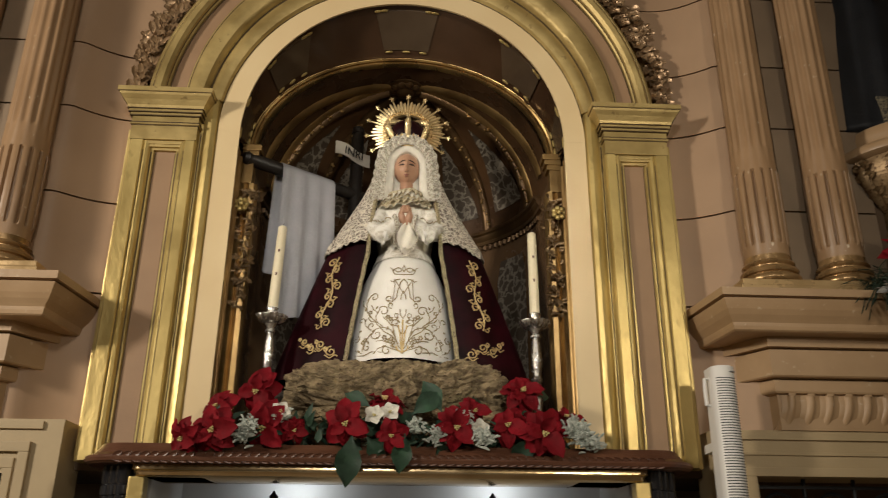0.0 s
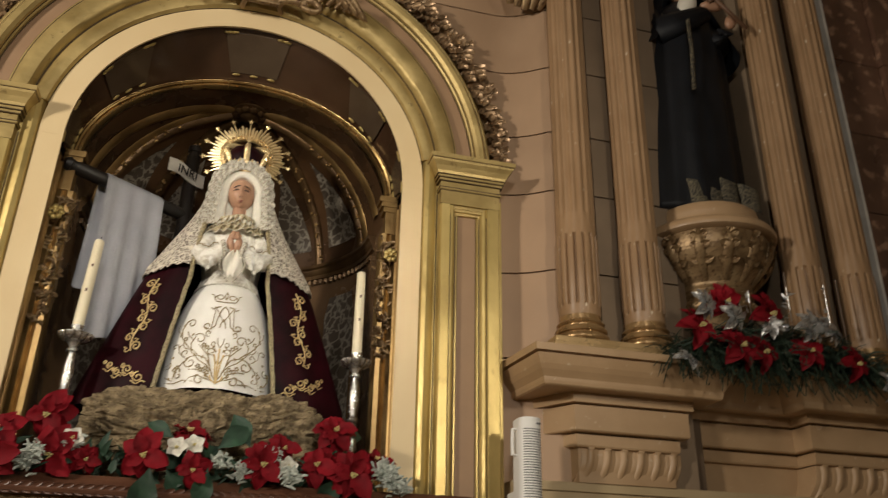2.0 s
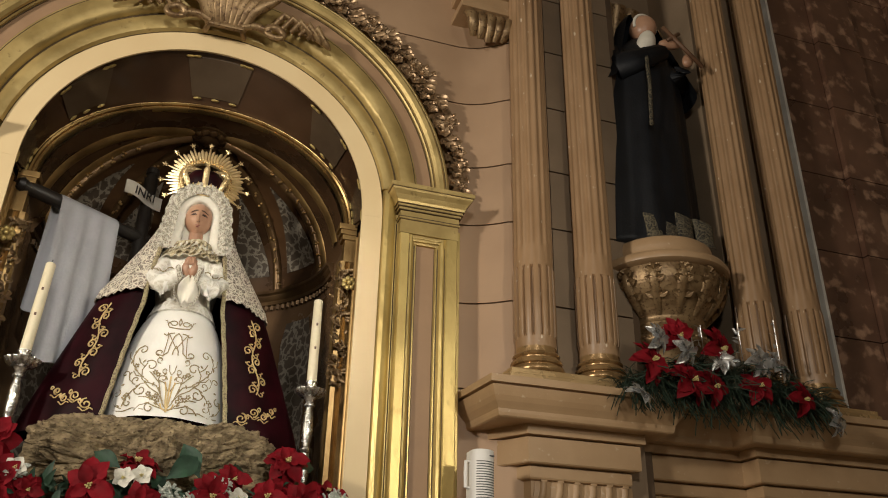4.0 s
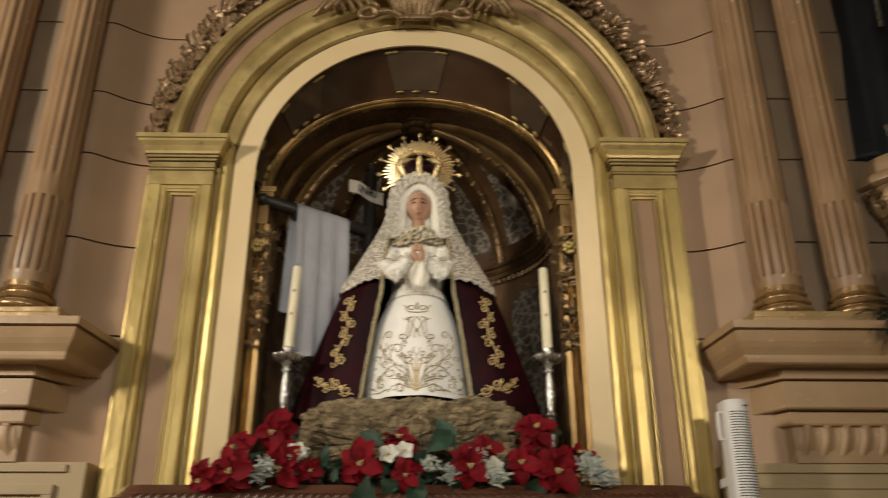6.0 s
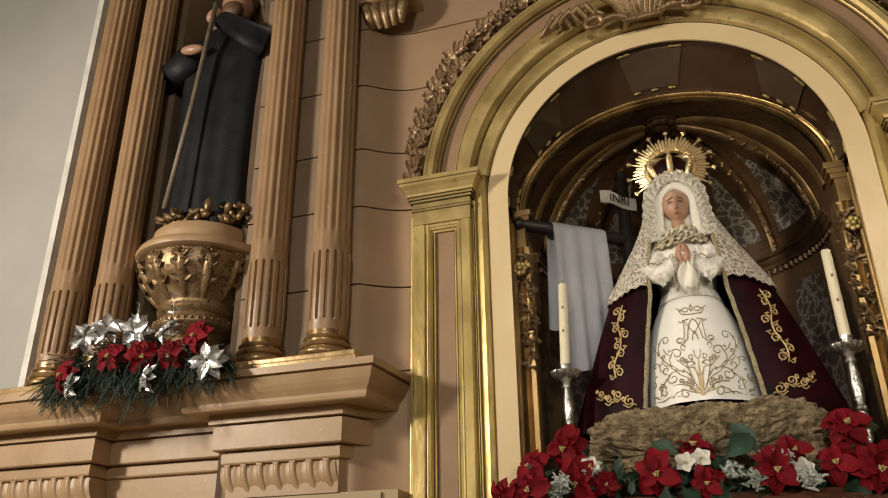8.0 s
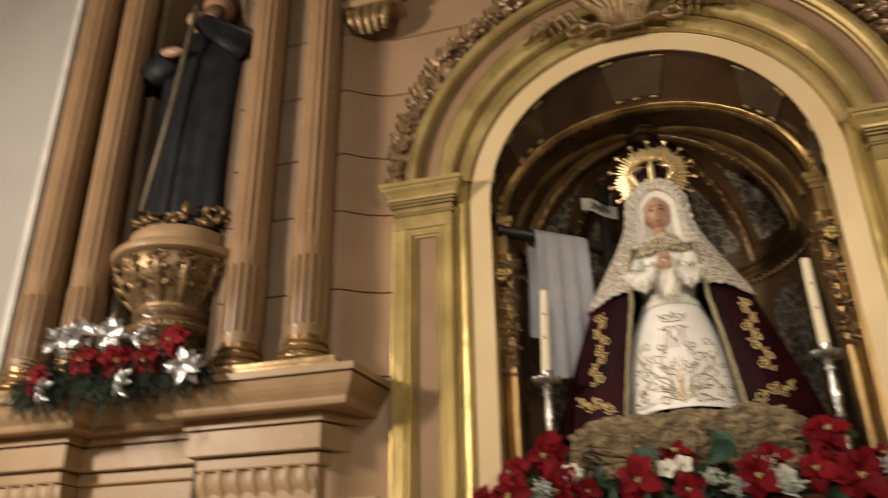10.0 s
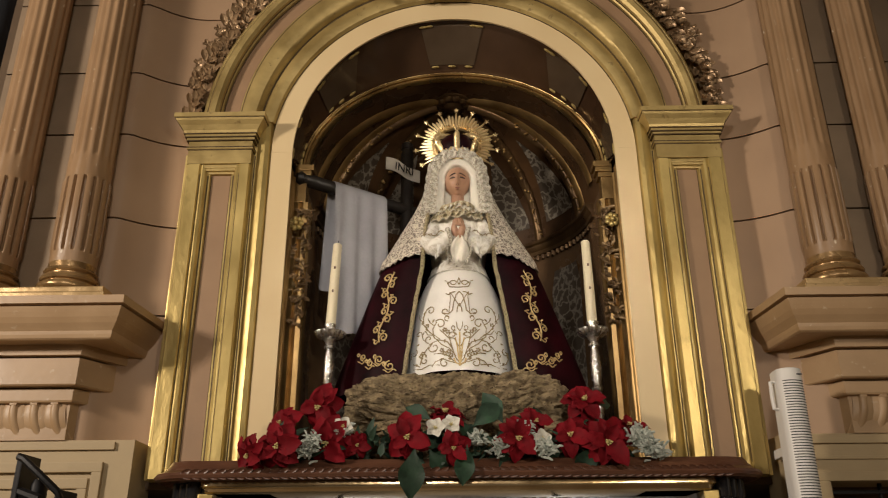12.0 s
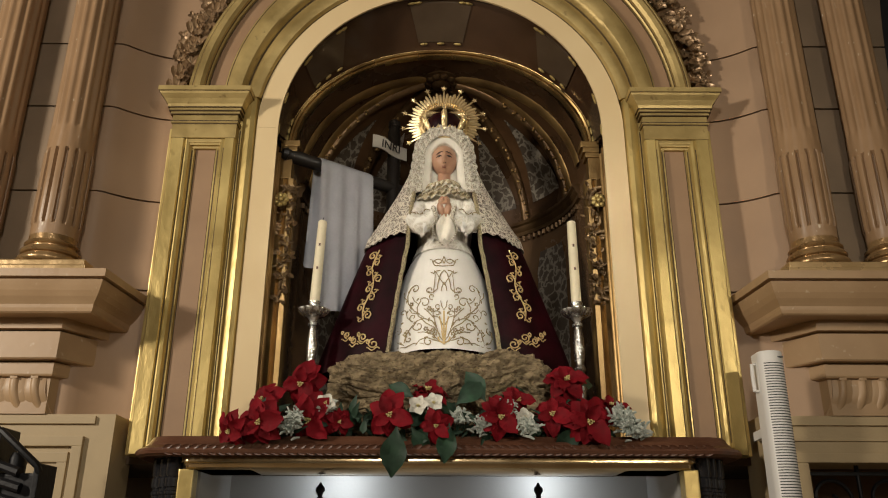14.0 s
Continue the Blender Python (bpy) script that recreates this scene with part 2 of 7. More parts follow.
# ---- the setting ----
def build_room():
    bm = bmesh.new()
    box(bm, -9, 9, -10, 4.6, -0.2, 0.0)
    thing("floor", bm, FLOORSTONE, "pale worn stone church floor", "floor", kind="structure")
    bm = bmesh.new()
    box(bm, -9, 9, -10, 4.6, 9.0, 9.2)
    thing("ceiling", bm, CHURCHWALL, "plain painted church ceiling", "ceiling", kind="structure")
    for name, x0, x1, y0, y1 in (("wall_south", -9, 9, -10.2, -10), ("wall_west", -9.2, -9, -10.2, 4.6), ("wall_east", 9, 9.2, -10.2, 4.6), ("wall_north", -9, 9, 4.62, 4.8)):
        bm = bmesh.new()
        box(bm, x0, x1, y0, y1, 0, 9)
        thing(name, bm, CHURCHWALL, "plain cream painted church wall", "wall", kind="structure")


SPRING = 3.65
COURSES = (2.0, 2.75, 3.24, 3.735, 4.13, 4.60, 5.05, 5.5, 5.95, 6.4)


def build_central_wall():
    """Backing of joint mortar, and the painted courses in front of it as blocks."""
    bm = bmesh.new()
    for s in (-1, 1):
        rows = []
        for k in range(64):
            x = 1.0 + (2.55 - 1.0) * k / 63
            y = wall_y(CX + x) + 0.017
            rows.append([bm.verts.new((CX + s * x, y, z)) for z in (1.9, 6.4)] + [bm.verts.new((CX + s * x, 3.6, z)) for z in (6.4, 1.9)])
        grid_faces(bm, rows, closed_v=True)
        bm.faces.new(rows[0])
        bm.faces.new(rows[-1])
    rows = []
    for k in range(41):
        a = math.pi * k / 40
        x, z = CX + 1.06 * math.cos(a), SPRING + 1.06 * math.sin(a)
        rows.append([bm.verts.new((x, 2.892, z)), bm.verts.new((x, 2.892, 6.4)), bm.verts.new((x, 3.0, 6.4)), bm.verts.new((x, 3.0, z))])
    grid_faces(bm, rows, closed_v=True)
    wall = thing("wall_centre", bm, MORTAR, "tan painted ashlar wall round the arched niche", "wall", kind="structure")
    for z0, z1 in zip(COURSES[:-1], COURSES[1:]):
        for s in (-1, 1):
            spans = [(None, 2.0), (2.0, 2.5)]
            for lo, hi in spans:
                bm = bmesh.new()
                rows, back = [], []
                nz, nx = 5, 30
                for i in range(nz + 1):
                    z = z0 + 0.005 + (z1 - z0 - 0.010) * i / nz
                    inner = 1.09 if z < SPRING else (math.sqrt(max(1.09 ** 2 - (z - SPRING) ** 2, 0.0)))
                    a = inner if lo is None else lo + 0.003
                    b = hi - 0.003
                    if a < 0.003:
                        a = 0.003
                    xs = [a + (b - a) * j / nx for j in range(nx + 1)]
                    rows.append([bm.verts.new((CX + s * x, wall_y(CX + x), z)) for x in xs])
                    back.append([bm.verts.new((CX + s * x, wall_y(CX + x) + 0.02, z)) for x in xs])
                grid_faces(bm, rows)
                for r in (0, -1):
                    grid_faces(bm, [rows[r], back[r]])
                for c in (0, -1):
                    grid_faces(bm, [[r[c] for r in rows], [r[c] for r in back]])
                part("stone_block", bm, PLASTER if lo is None else GREYSTONE, wall, smooth=30)


def arch_centre(r):
    """The outer mouldings of the arch are struck from a higher centre than the opening."""
    return SPRING + 0.105 * min(max((r - 0.99) / 0.19, 0.0), 1.0)


def archivolt_sweep(bm, profile, n=64):
    rows = []
    for i in range(n + 1):
        row = []
        for r, y in profile:
            cz = arch_centre(r)
            a0 = math.asin((3.826 - cz) / r)
            a = a0 + (math.pi - 2 * a0) * i / n
            row.append(bm.verts.new((CX + r * math.cos(a), y, cz + r * math.sin(a))))
        rows.append(row)
    grid_faces(bm, rows, closed_v=True)
    bm.faces.new(rows[0])
    bm.faces.new(rows[-1])


def build_arch():
    d = 0.045
    bm = bmesh.new()
    arch_sweep(bm, [(0.872, 2.80), (0.988, 2.80), (0.988, 2.842), (0.893, 2.842), (0.872, 2.811)], SPRING)
    for s in (-1, 1):
        x1 = CX + s * 0.988
        upright(bm, [(CX + s * 0.872, 2.80), (x1, 2.80), (x1, 2.842), (CX + s * 0.893, 2.842), (CX + s * 0.872, 2.811)], 1.975, SPRING - 0.0005)
    thing("niche_opening_trim", bm, CREAM, "smooth cream painted band lining the arched niche opening", "trim", kind="structure", smooth=30)
    arch = thing("archivolt", None, None, "gilded moulded arch with rose painted inset band", "arch", kind="structure")
    bm = bmesh.new()
    archivolt_sweep(bm, [(r, y + d) for r, y in ((0.99, 2.83), (0.99, 2.755), (1.0, 2.735), (1.025, 2.725), (1.05, 2.73), (1.066, 2.748), (1.074, 2.752), (1.078, 2.728), (1.092, 2.708), (1.12, 2.70), (1.15, 2.702), (1.165, 2.712), (1.168, 2.722), (1.180, 2.725), (1.183, 2.75), (1.183, 2.83))])
    part("inner_moulding", bm, OLIVEGILT, arch, smooth=35)
    bm = bmesh.new()
    archivolt_sweep(bm, [(1.183, 2.752 + d), (1.279, 2.752 + d), (1.279, 2.83 + d), (1.183, 2.83 + d)])
    part("inset_band", bm, PINK, arch, "rose painted band", smooth=35)
    bm = bmesh.new()
    archivolt_sweep(bm, [(r, y + d) for r, y in ((1.279, 2.83), (1.279, 2.735), (1.286, 2.728), (1.29, 2.705), (1.305, 2.69), (1.33, 2.686), (1.345, 2.698), (1.35, 2.712), (1.36, 2.708), (1.375, 2.72), (1.384, 2.75), (1.385, 2.83))])
    part("outer_moulding", bm, OLIVEGILT, arch, smooth=35)
    # thin dark strips: patina plus the shadow lines between the arch mouldings
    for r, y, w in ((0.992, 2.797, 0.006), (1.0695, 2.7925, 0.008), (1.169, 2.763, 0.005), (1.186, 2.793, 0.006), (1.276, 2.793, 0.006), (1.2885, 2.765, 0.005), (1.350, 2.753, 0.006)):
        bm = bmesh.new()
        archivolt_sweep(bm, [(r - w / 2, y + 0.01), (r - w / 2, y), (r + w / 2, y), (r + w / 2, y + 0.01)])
        part("groove_line", bm, PATINASHADE, arch, "dark strip, moulding patina and shade in one colour", smooth=35)
    for s in (-1, 1):
        bm = bmesh.new()
        box(bm, CX + s * 1.19 - (0.0 if s > 0 else 0.085), CX + s * 1.19 + (0.085 if s > 0 else 0.0), 2.735 + d, 2.76 + d, 3.834, 3.85, 0.003)
        part("band_foot", bm, OLIVEGILT, arch)


def pilaster(s):
    d = 0.045
    X = lambda v: CX + s * v
    outline = [(1.42, 2.838), (1.42, 2.715), (1.412, 2.70), (1.352, 2.70), (1.345, 2.712), (1.335, 2.708), (1.322, 2.716), (1.312, 2.735), (1.30, 2.735), (1.295, 2.755),
               (1.19, 2.755), (1.185, 2.735), (1.172, 2.735), (1.162, 2.716), (1.15, 2.708), (1.14, 2.712), (1.133, 2.70), (1.088, 2.70), (1.08, 2.715), (1.08, 2.838)]
    p = thing("gilded_pilaster", None, None, "gilded pilaster with rose painted inset panel and worn edges", "pilaster", group="pilasters flanking the niche", kind="structure")
    bm = bmesh.new()
    upright(bm, [(X(x), y + d) for x, y in outline], 1.93, 3.555)
    part("shaft", bm, GILT, p)
    bm = bmesh.new()
    box(bm, X(1.294), X(1.191), 2.755 + d - 0.004, 2.755 + d + 0.02, 1.93, 3.545)
    part("inset_panel", bm, PINK, p, "rose painted panel")
    bm = bmesh.new()
    box(bm, X(1.42), X(1.08), 2.70 + d, 2.838 + d, 3.557, 3.638)
    for k, (z, g, y) in enumerate(((3.548, 0.0, 2.712), (3.534, 0.012, 2.718), (3.52, 0.026, 2.732))):
        box(bm, X(1.345 - g), X(1.14 + g), y + d, 2.76 + d, z - 0.011, z + 0.008, 0.003)
    part("necking", bm, OLIVEGILT, p)
    bm = bmesh.new()
    path = [(X(1.42), 2.88), (X(1.42), 2.70 + d), (X(1.08), 2.70 + d), (X(1.08), 2.88)]
    if s > 0:
        path = path[::-1]
    plan_sweep(bm, [(0.0, 3.64), (0.008, 3.642), (0.008, 3.652), (0.002, 3.655), (0.002, 3.69), (0.012, 3.694), (0.012, 3.708), (0.02, 3.712), (0.02, 3.724), (0.026, 3.73), (0.03, 3.745), (0.045, 3.77), (0.062, 3.79), (0.068, 3.802), (0.074, 3.806), (0.074, 3.83), (0.0, 3.832), (-0.05, 3.832)], path)
    part("capital", bm, OLIVEGILT, p)
    # capital and shaft strips, shadow lines and patina put into their colour
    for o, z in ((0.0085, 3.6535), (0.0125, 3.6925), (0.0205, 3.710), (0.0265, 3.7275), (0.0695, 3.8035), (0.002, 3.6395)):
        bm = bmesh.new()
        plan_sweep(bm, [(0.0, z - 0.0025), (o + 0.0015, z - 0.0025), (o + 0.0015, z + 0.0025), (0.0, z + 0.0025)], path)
        part("groove_line", bm, PATINASHADE, p)
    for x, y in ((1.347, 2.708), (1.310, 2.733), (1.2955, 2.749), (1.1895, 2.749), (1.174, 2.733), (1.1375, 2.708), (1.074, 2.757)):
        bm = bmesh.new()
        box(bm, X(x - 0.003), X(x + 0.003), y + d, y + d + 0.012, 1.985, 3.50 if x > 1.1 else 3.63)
        part("groove_line", bm, PATINASHADE, p)
    bm = bmesh.new()
    inner = [(1.08, 2.84), (1.08, 2.758), (1.066, 2.762), (1.058, 2.748), (1.04, 2.735), (1.018, 2.73), (0.998, 2.742), (0.988, 2.765), (0.987, 2.84)]
    upright(bm, [(X(x), y + d) for x, y in inner], 1.93, 3.83)
    part("side_moulding", bm, GILT, p, smooth=35)
    bm = bmesh.new()
    box(bm, X(1.45), X(1.42), 2.80, 2.88, 1.93, 3.64, 0.004)
    part("back_strip", bm, GILT, p)


CORNICE = [(0.0, 2.712), (0.0, 2.675), (-0.030, 2.674), (-0.030, 2.667), (-0.014, 2.665), (-0.017, 2.655), (-0.022, 2.640), (-0.030, 2.618), (-0.043, 2.594), (-0.058, 2.574), (-0.066, 2.562), (-0.068, 2.546), (-0.072, 2.530), (-0.080, 2.524), (-0.42, 2.536), (-0.42, 2.712)]
FRIEZE = [(0.0, 2.545), (0.0, 2.478), (-0.050, 2.477), (-0.050, 2.470), (-0.022, 2.468), (-0.022, 2.346), (-0.028, 2.340), (-0.080, 2.339), (-0.080, 2.332), (-0.062, 2.331), (-0.062, 2.278), (-0.066, 2.270), (-0.090, 2.266), (-0.090, 2.10), (-0.15, 2.10), (-0.15, 2.545)]
# inner and outer end of the cornice's first break, of the frieze block under it, and the next block's start
BREAKS = {1: (1.49, 2.61, 1.75, 2.425, 3.12), -1: (1.51, 2.715, 1.745, 2.54, 3.27)}
COLUMN_X = {1: (1.835, 2.215, 3.30, 3.665), -1: (1.885, 2.285, 3.365, 3.71)}


def gadroons(X, lo, hi, ent):
    """A fluted scroll under the frieze block: thin ridges that sweep inward and back as they fall."""
    n = max(4, round((hi - lo) / 0.098))
    nx, nv = n * 14, 10
    bm = bmesh.new()
    rows = []
    for i in range(nx + 1):
        t = i / nx
        ph = (t * n) % 1.0
        ridge = 0.006 * abs(math.sin(math.pi * ph)) ** 0.5 + 0.014 * math.exp(-((ph - 0.5) / 0.17) ** 6)
        col = []
        for q in range(nv + 1):
            v = q / nv
            lip = 0.016 * math.exp(-((v - 0.9) / 0.07) ** 2)
            y = 2.690 + 0.030 * v * v - 0.012 * math.sin(math.pi * v) - ridge * (1 - 0.55 * v) - 0.6 * lip * (ridge > 0.012)
            col.append(bm.verts.new((X(lo + (hi - lo) * t - 0.045 * v * v), y, 2.264 - 0.168 * v)))
        rows.append(col)
    grid_faces(bm, rows)
    for r in (rows[0], rows[-1]):
        grid_faces(bm, [r, [bm.verts.new((v.co.x, 2.86, v.co.z)) for v in r]])
    grid_faces(bm, [[r[-1] for r in rows], [bm.verts.new((r[-1].co.x, 2.86, r[-1].co.z)) for r in rows]])
    for k in range(n):
        x = X(lo + (hi - lo) * (k + 0.5) / n)
        box(bm, x - 0.017, x + 0.017, 2.668, 2.72, 2.258, 2.277, 0.003)
    part("gadroon_frieze", bm, OCHRE, ent, smooth=30)


def side_bay(s):
    """Entablature, lower wall, columns, niche and corbel of a side bay."""
    X = lambda v: CX + s * v
    side = "west" if s < 0 else "east"
    ci, ce, fi, fe, nb = BREAKS[s]
    ent = thing("entablature_" + side, None, None, "ochre painted entablature with stepped cornice and gadrooned frieze", "entablature", kind="structure")
    for name, profile, path in (
            ("cornice", CORNICE, [(ci - 0.045, 2.92), (ci, 2.43), (ce, 2.43), (ce, 2.60), (nb - 0.165, 2.60), (nb - 0.165, 2.43), (4.75, 2.43)]),
            ("frieze_block", FRIEZE, [(fi - 0.17, 2.90), (fi, 2.60), (fe, 2.60), (fe, 2.745), (nb, 2.745), (nb, 2.60), (4.75, 2.60)])):
        bm = bmesh.new()
        plan_sweep(bm, [(s * d, z) for d, z in profile], [(X(x), y) for x, y in path])
        part(name, bm, OCHRE, ent)
    gadroons(X, fi + 0.07, fe - 0.05, ent)
    gadroons(X, nb + 0.07, 4.5, ent)
    # lower wall with panels
    bm = bmesh.new()
    lw = thing("lower_wall_" + side, None, None, "tan cream painted lower wall with raised panel mouldings", "wall", kind="structure")
    if s < 0:
        box(bm, X(4.75), X(1.475), 2.70, 2.95, 0.0, 2.10)
        part("wall_face", bm, GREENCREAM, lw)
        bm = bmesh.new()
        box(bm, X(4.7), X(1.56), 2.685, 2.70, 2.055, 2.09, 0.003)
        part("top_moulding", bm, GREENCREAM, lw)
        for (a, b, c, e, f) in ((3.0, 1.60, 0.3, 2.0, 0.0), (2.9, 1.66, 0.4, 1.93, 0.008)):
            bm = bmesh.new()
            w = 0.045
            for q in ((a, b, e - w, e), (a, b, c, c + w), (a, a - w, c + w, e - w), (b + w, b, c + w, e - w)):
                box(bm, X(q[0]), X(q[1]), 2.678 + f, 2.702, q[2], q[3], 0.004)
            part("panel_moulding", bm, GREENCREAM, lw)
    else:
        # opening with an iron grille
        box(bm, X(1.475), X(1.66), 2.70, 2.95, 0.0, 2.10)
        box(bm, X(1.66), X(2.9), 2.70, 2.95, 1.89, 2.10)
        box(bm, X(2.9), X(4.75), 2.70, 2.95, 0.0, 2.10)
        box(bm, X(1.66), X(2.9), 2.70, 2.95, 0.0, 0.6)
        part("wall_face", bm, GREENCREAM, lw)
        bm = bmesh.new()
        box(bm, X(1.56), X(4.7), 2.685, 2.70, 2.055, 2.09, 0.003)
        box(bm, X(1.56), X(4.7), 2.69, 2.70, 1.985, 2.0, 0.003)
        part("top_moulding", bm, GREENCREAM, lw)
        bm = bmesh.new()
        box(bm, X(1.60), X(2.96), 2.68, 2.70, 1.89, 1.93, 0.004)
        box(bm, X(1.60), X(1.65), 2.68, 2.70, 0.5, 1.89, 0.004)
        part("window_frame", bm, GREENCREAM, lw)
        bm = bmesh.new()
        box(bm, X(1.60), X(2.95), 3.1, 3.14, 0.5, 1.95)
        part("dark_recess", bm, BROWNGLOSS, lw)
        g = thing("iron_grille", None, None, "black wrought iron grille with scrolls in the window opening", "grille")
        for k in range(5):
            x = 1.78 + k * 0.26
            bm = bmesh.new()
            pts = []
            for i in range(28):
                a = i / 27 * 4.6 * math.pi / 2
                r = 0.10 * (1 - i / 34)
                pts.append((X(x + r * math.cos(a)), 2.80, 1.74 + r * math.sin(a)))
            tube(bm, pts, 0.009, 6)
            part("scroll", bm, IRON, g, smooth=60)
        for k in range(6):
            bm = bmesh.new()
            tube(bm, [(X(1.68 + k * 0.24), 2.80, 0.6), (X(1.68 + k * 0.24), 2.80, 1.89)], 0.01, 8)
            part("bar", bm, IRON, g, smooth=60)
        bm = bmesh.new()
        box(bm, X(1.66), X(2.9), 2.79, 2.81, 1.845, 1.86)
        part("rail", bm, IRON, g)
    # the slabs' golden tone is a painted highlight on glossy ochre
    # plinth slabs
    for a, b in ((ci + 0.125, ce - 0.21), (nb - 0.02, 3.95)):
        bm = bmesh.new()
        box(bm, X(a), X(b), 2.49, 2.85, 2.7125, 2.752, 0.005)
        box(bm, X(a + 0.012), X(b - 0.012), 2.502, 2.85, 2.752, 2.782, 0.006)
        thing("plinth_slab", bm, SLABGLOSS, "glossy ochre slab with a lamp highlight in its paint, under a pair of columns", "plinth", group="column plinths", kind="structure")
    # columns
    for x in COLUMN_X[s]:
        column(X(x), 2.655)
    # wall behind the columns, with the statue's recess
    bm = bmesh.new()
    outline = [(2.31, 2.80), (2.43, 2.80), (2.43, 3.28), (3.25, 3.28), (3.25, 2.80), (3.99, 2.80), (3.99, 3.36), (2.31, 3.36)]
    upright(bm, [(X(x), y) for x, y in outline], 2.717, 6.4)
    thing("wall_recess_" + side, bm, GREYSTONE, "dim tan wall of a recess behind a statue", "wall", kind="structure")
    # gilded shell at the head of the recess
    sh = thing("shell_ornament", None, None, "gilded fluted shell crowning the recess behind a statue", "ornament", group="shell ornaments")
    for k in range(9):
        a = radians(20 + 140 * k / 8)
        bm = bmesh.new()
        pts = [(X(2.75) + 0.06 * math.cos(a), 3.18, 5.45 + 0.06 * math.sin(a)), (X(2.75) + 0.25 * math.cos(a), 3.02, 5.45 + 0.22 * math.sin(a)), (X(2.75) + 0.40 * math.cos(a), 2.95, 5.45 + 0.42 * math.sin(a))]
        tube(bm, pts, 0.05, 8, taper=(0.35, 0.9, 1.2), flat=0.6)
        part("rib", bm, OLDGILT, sh, smooth=60)
    # small bracket on the wall
    br = thing("wall_bracket", None, None, "tan painted bracket with gilded hanging leaves", "bracket", group="wall brackets", kind="structure")
    bm = bmesh.new()
    box(bm, X(1.40), X(1.80), 2.66, 2.95, 5.36, 5.46, 0.006)
    box(bm, X(1.43), X(1.77), 2.69, 2.95, 5.27, 5.36, 0.006)
    box(bm, X(1.40), X(1.80), 2.67, 2.95, 5.22, 5.27, 0.006)
    part("block", bm, OCHRE, br)
    for k in range(5):
        bm = bmesh.new()
        x = 1.46 + 0.07 * k
        tube(bm, [(X(x), 2.72, 5.22), (X(x + (1.6 - x) * 0.08), 2.675, 5.16), (X(x + (1.6 - x) * 0.2), 2.69, 5.09), (X(x + (1.6 - x) * 0.3), 2.74, 5.045 - 0.012 * (2 - abs(k - 2)))], 0.036, 9, taper=(0.9, 1.08, 1.0, 0.6), flat=0.8)
        part("leaf", bm, OLDGILT, br, smooth=60)
    # far wall beyond the columns
    if s < 0:
        bm = bmesh.new()
        box(bm, X(8.9), X(4.02), 2.78, 2.95, 2.0, 8.5)
        thing("wall_far_west", bm, GREYWALL, "plain grey white plaster wall beside the columns", "wall", kind="structure")
        bm = bmesh.new()
        box(bm, X(4.02), X(3.97), 2.70, 2.95, 2.72, 8.5, 0.006)
        thing("trim_far_west", bm, WHITE, "narrow white painted edge strip", "trim", kind="structure")
    else:
        bm = bmesh.new()
        box(bm, X(4.0), X(8.9), 2.80, 2.95, 2.0, 8.5)
        w = thing("wall_far_east", bm, MORTAR, "red brown marble faced wall beside the columns", "wall", kind="structure")
        z = 2.72
        row = 0
        while z < 6.8:
            h = 0.62
            for k in range(6):
                a = 3.96 + k * 0.42
                bm = bmesh.new()
                y = 2.76 - 0.04 * (k % 2)
                box(bm, X(a + 0.004), X(a + 0.416), y, 2.80, z + 0.003, z + h - 0.003, 0.004)
                part("marble_slab", bm, MARBLE, w)
            z += h
        bm = bmesh.new()
        box(bm, X(3.932), X(3.955), 2.72, 2.95, 2.72, 8.5, 0.005)
        thing("trim_far_east", bm, WHITE, "narrow white painted edge strip", "trim", kind="structure")


COLUMN = []


def column(x, y):
    if COLUMN:
        copy_thing(COLUMN[0], pose(x, y, 2.783))
        return
    c = thing("fluted_column", None, None, "ochre painted fluted column with ringed gilded base", "column", group="columns beside the statues", kind="structure")
    c.matrix_basis = pose(x, y, 2.783)
    COLUMN.append(c)
    bm = bmesh.new()
    lathe(bm, [(0.0, 0.0), (0.134, 0.0), (0.146, 0.008), (0.151, 0.022), (0.146, 0.037), (0.133, 0.044), (0.123, 0.047), (0.122, 0.053), (0.134, 0.058), (0.139, 0.069), (0.134, 0.080), (0.121, 0.085), (0.114, 0.09), (0.114, 0.097), (0.123, 0.101), (0.127, 0.109), (0.122, 0.117), (0.112, 0.121), (0.111, 0.15), (0.0, 0.15)], 40, cap=False)
    part("base", bm, mat("gilded_base_paint", (0.46, 0.30, 0.14), (0.24, 0.145, 0.06), 0.27, 0.55, scale=10, bump=0.15), c, "ringed gilded base", smooth=40)
    bm = bmesh.new()
    nf, per = 15, 10
    levels = [(0.15, 0), (0.205, 0), (0.225, 1), (0.60, 1), (0.615, 0), (0.73, 0), (0.76, 2), (3.6, 2)]
    rows = []
    for z, kind in levels:
        row = []
        for k in range(nf * per):
            ph = (k % per) / per
            r = 0.1105 - 0.0015 * (z > 0.7)
            if kind == 1:
                r += 0.006 * math.sin(math.pi * ph) if 0.15 < ph < 0.85 else -0.016
            if kind == 2 and 0.25 < ph:
                r -= 0.011 * math.sin(math.pi * (ph - 0.25) / 0.75)
            a = 2 * math.pi * k / (nf * per)
            row.append(bm.verts.new((r * math.cos(a), r * math.sin(a), z)))
        rows.append(row)
    grid_faces(bm, rows, closed_v=True)
    part("shaft", bm, COLUMN_PAINT, c, smooth=35)


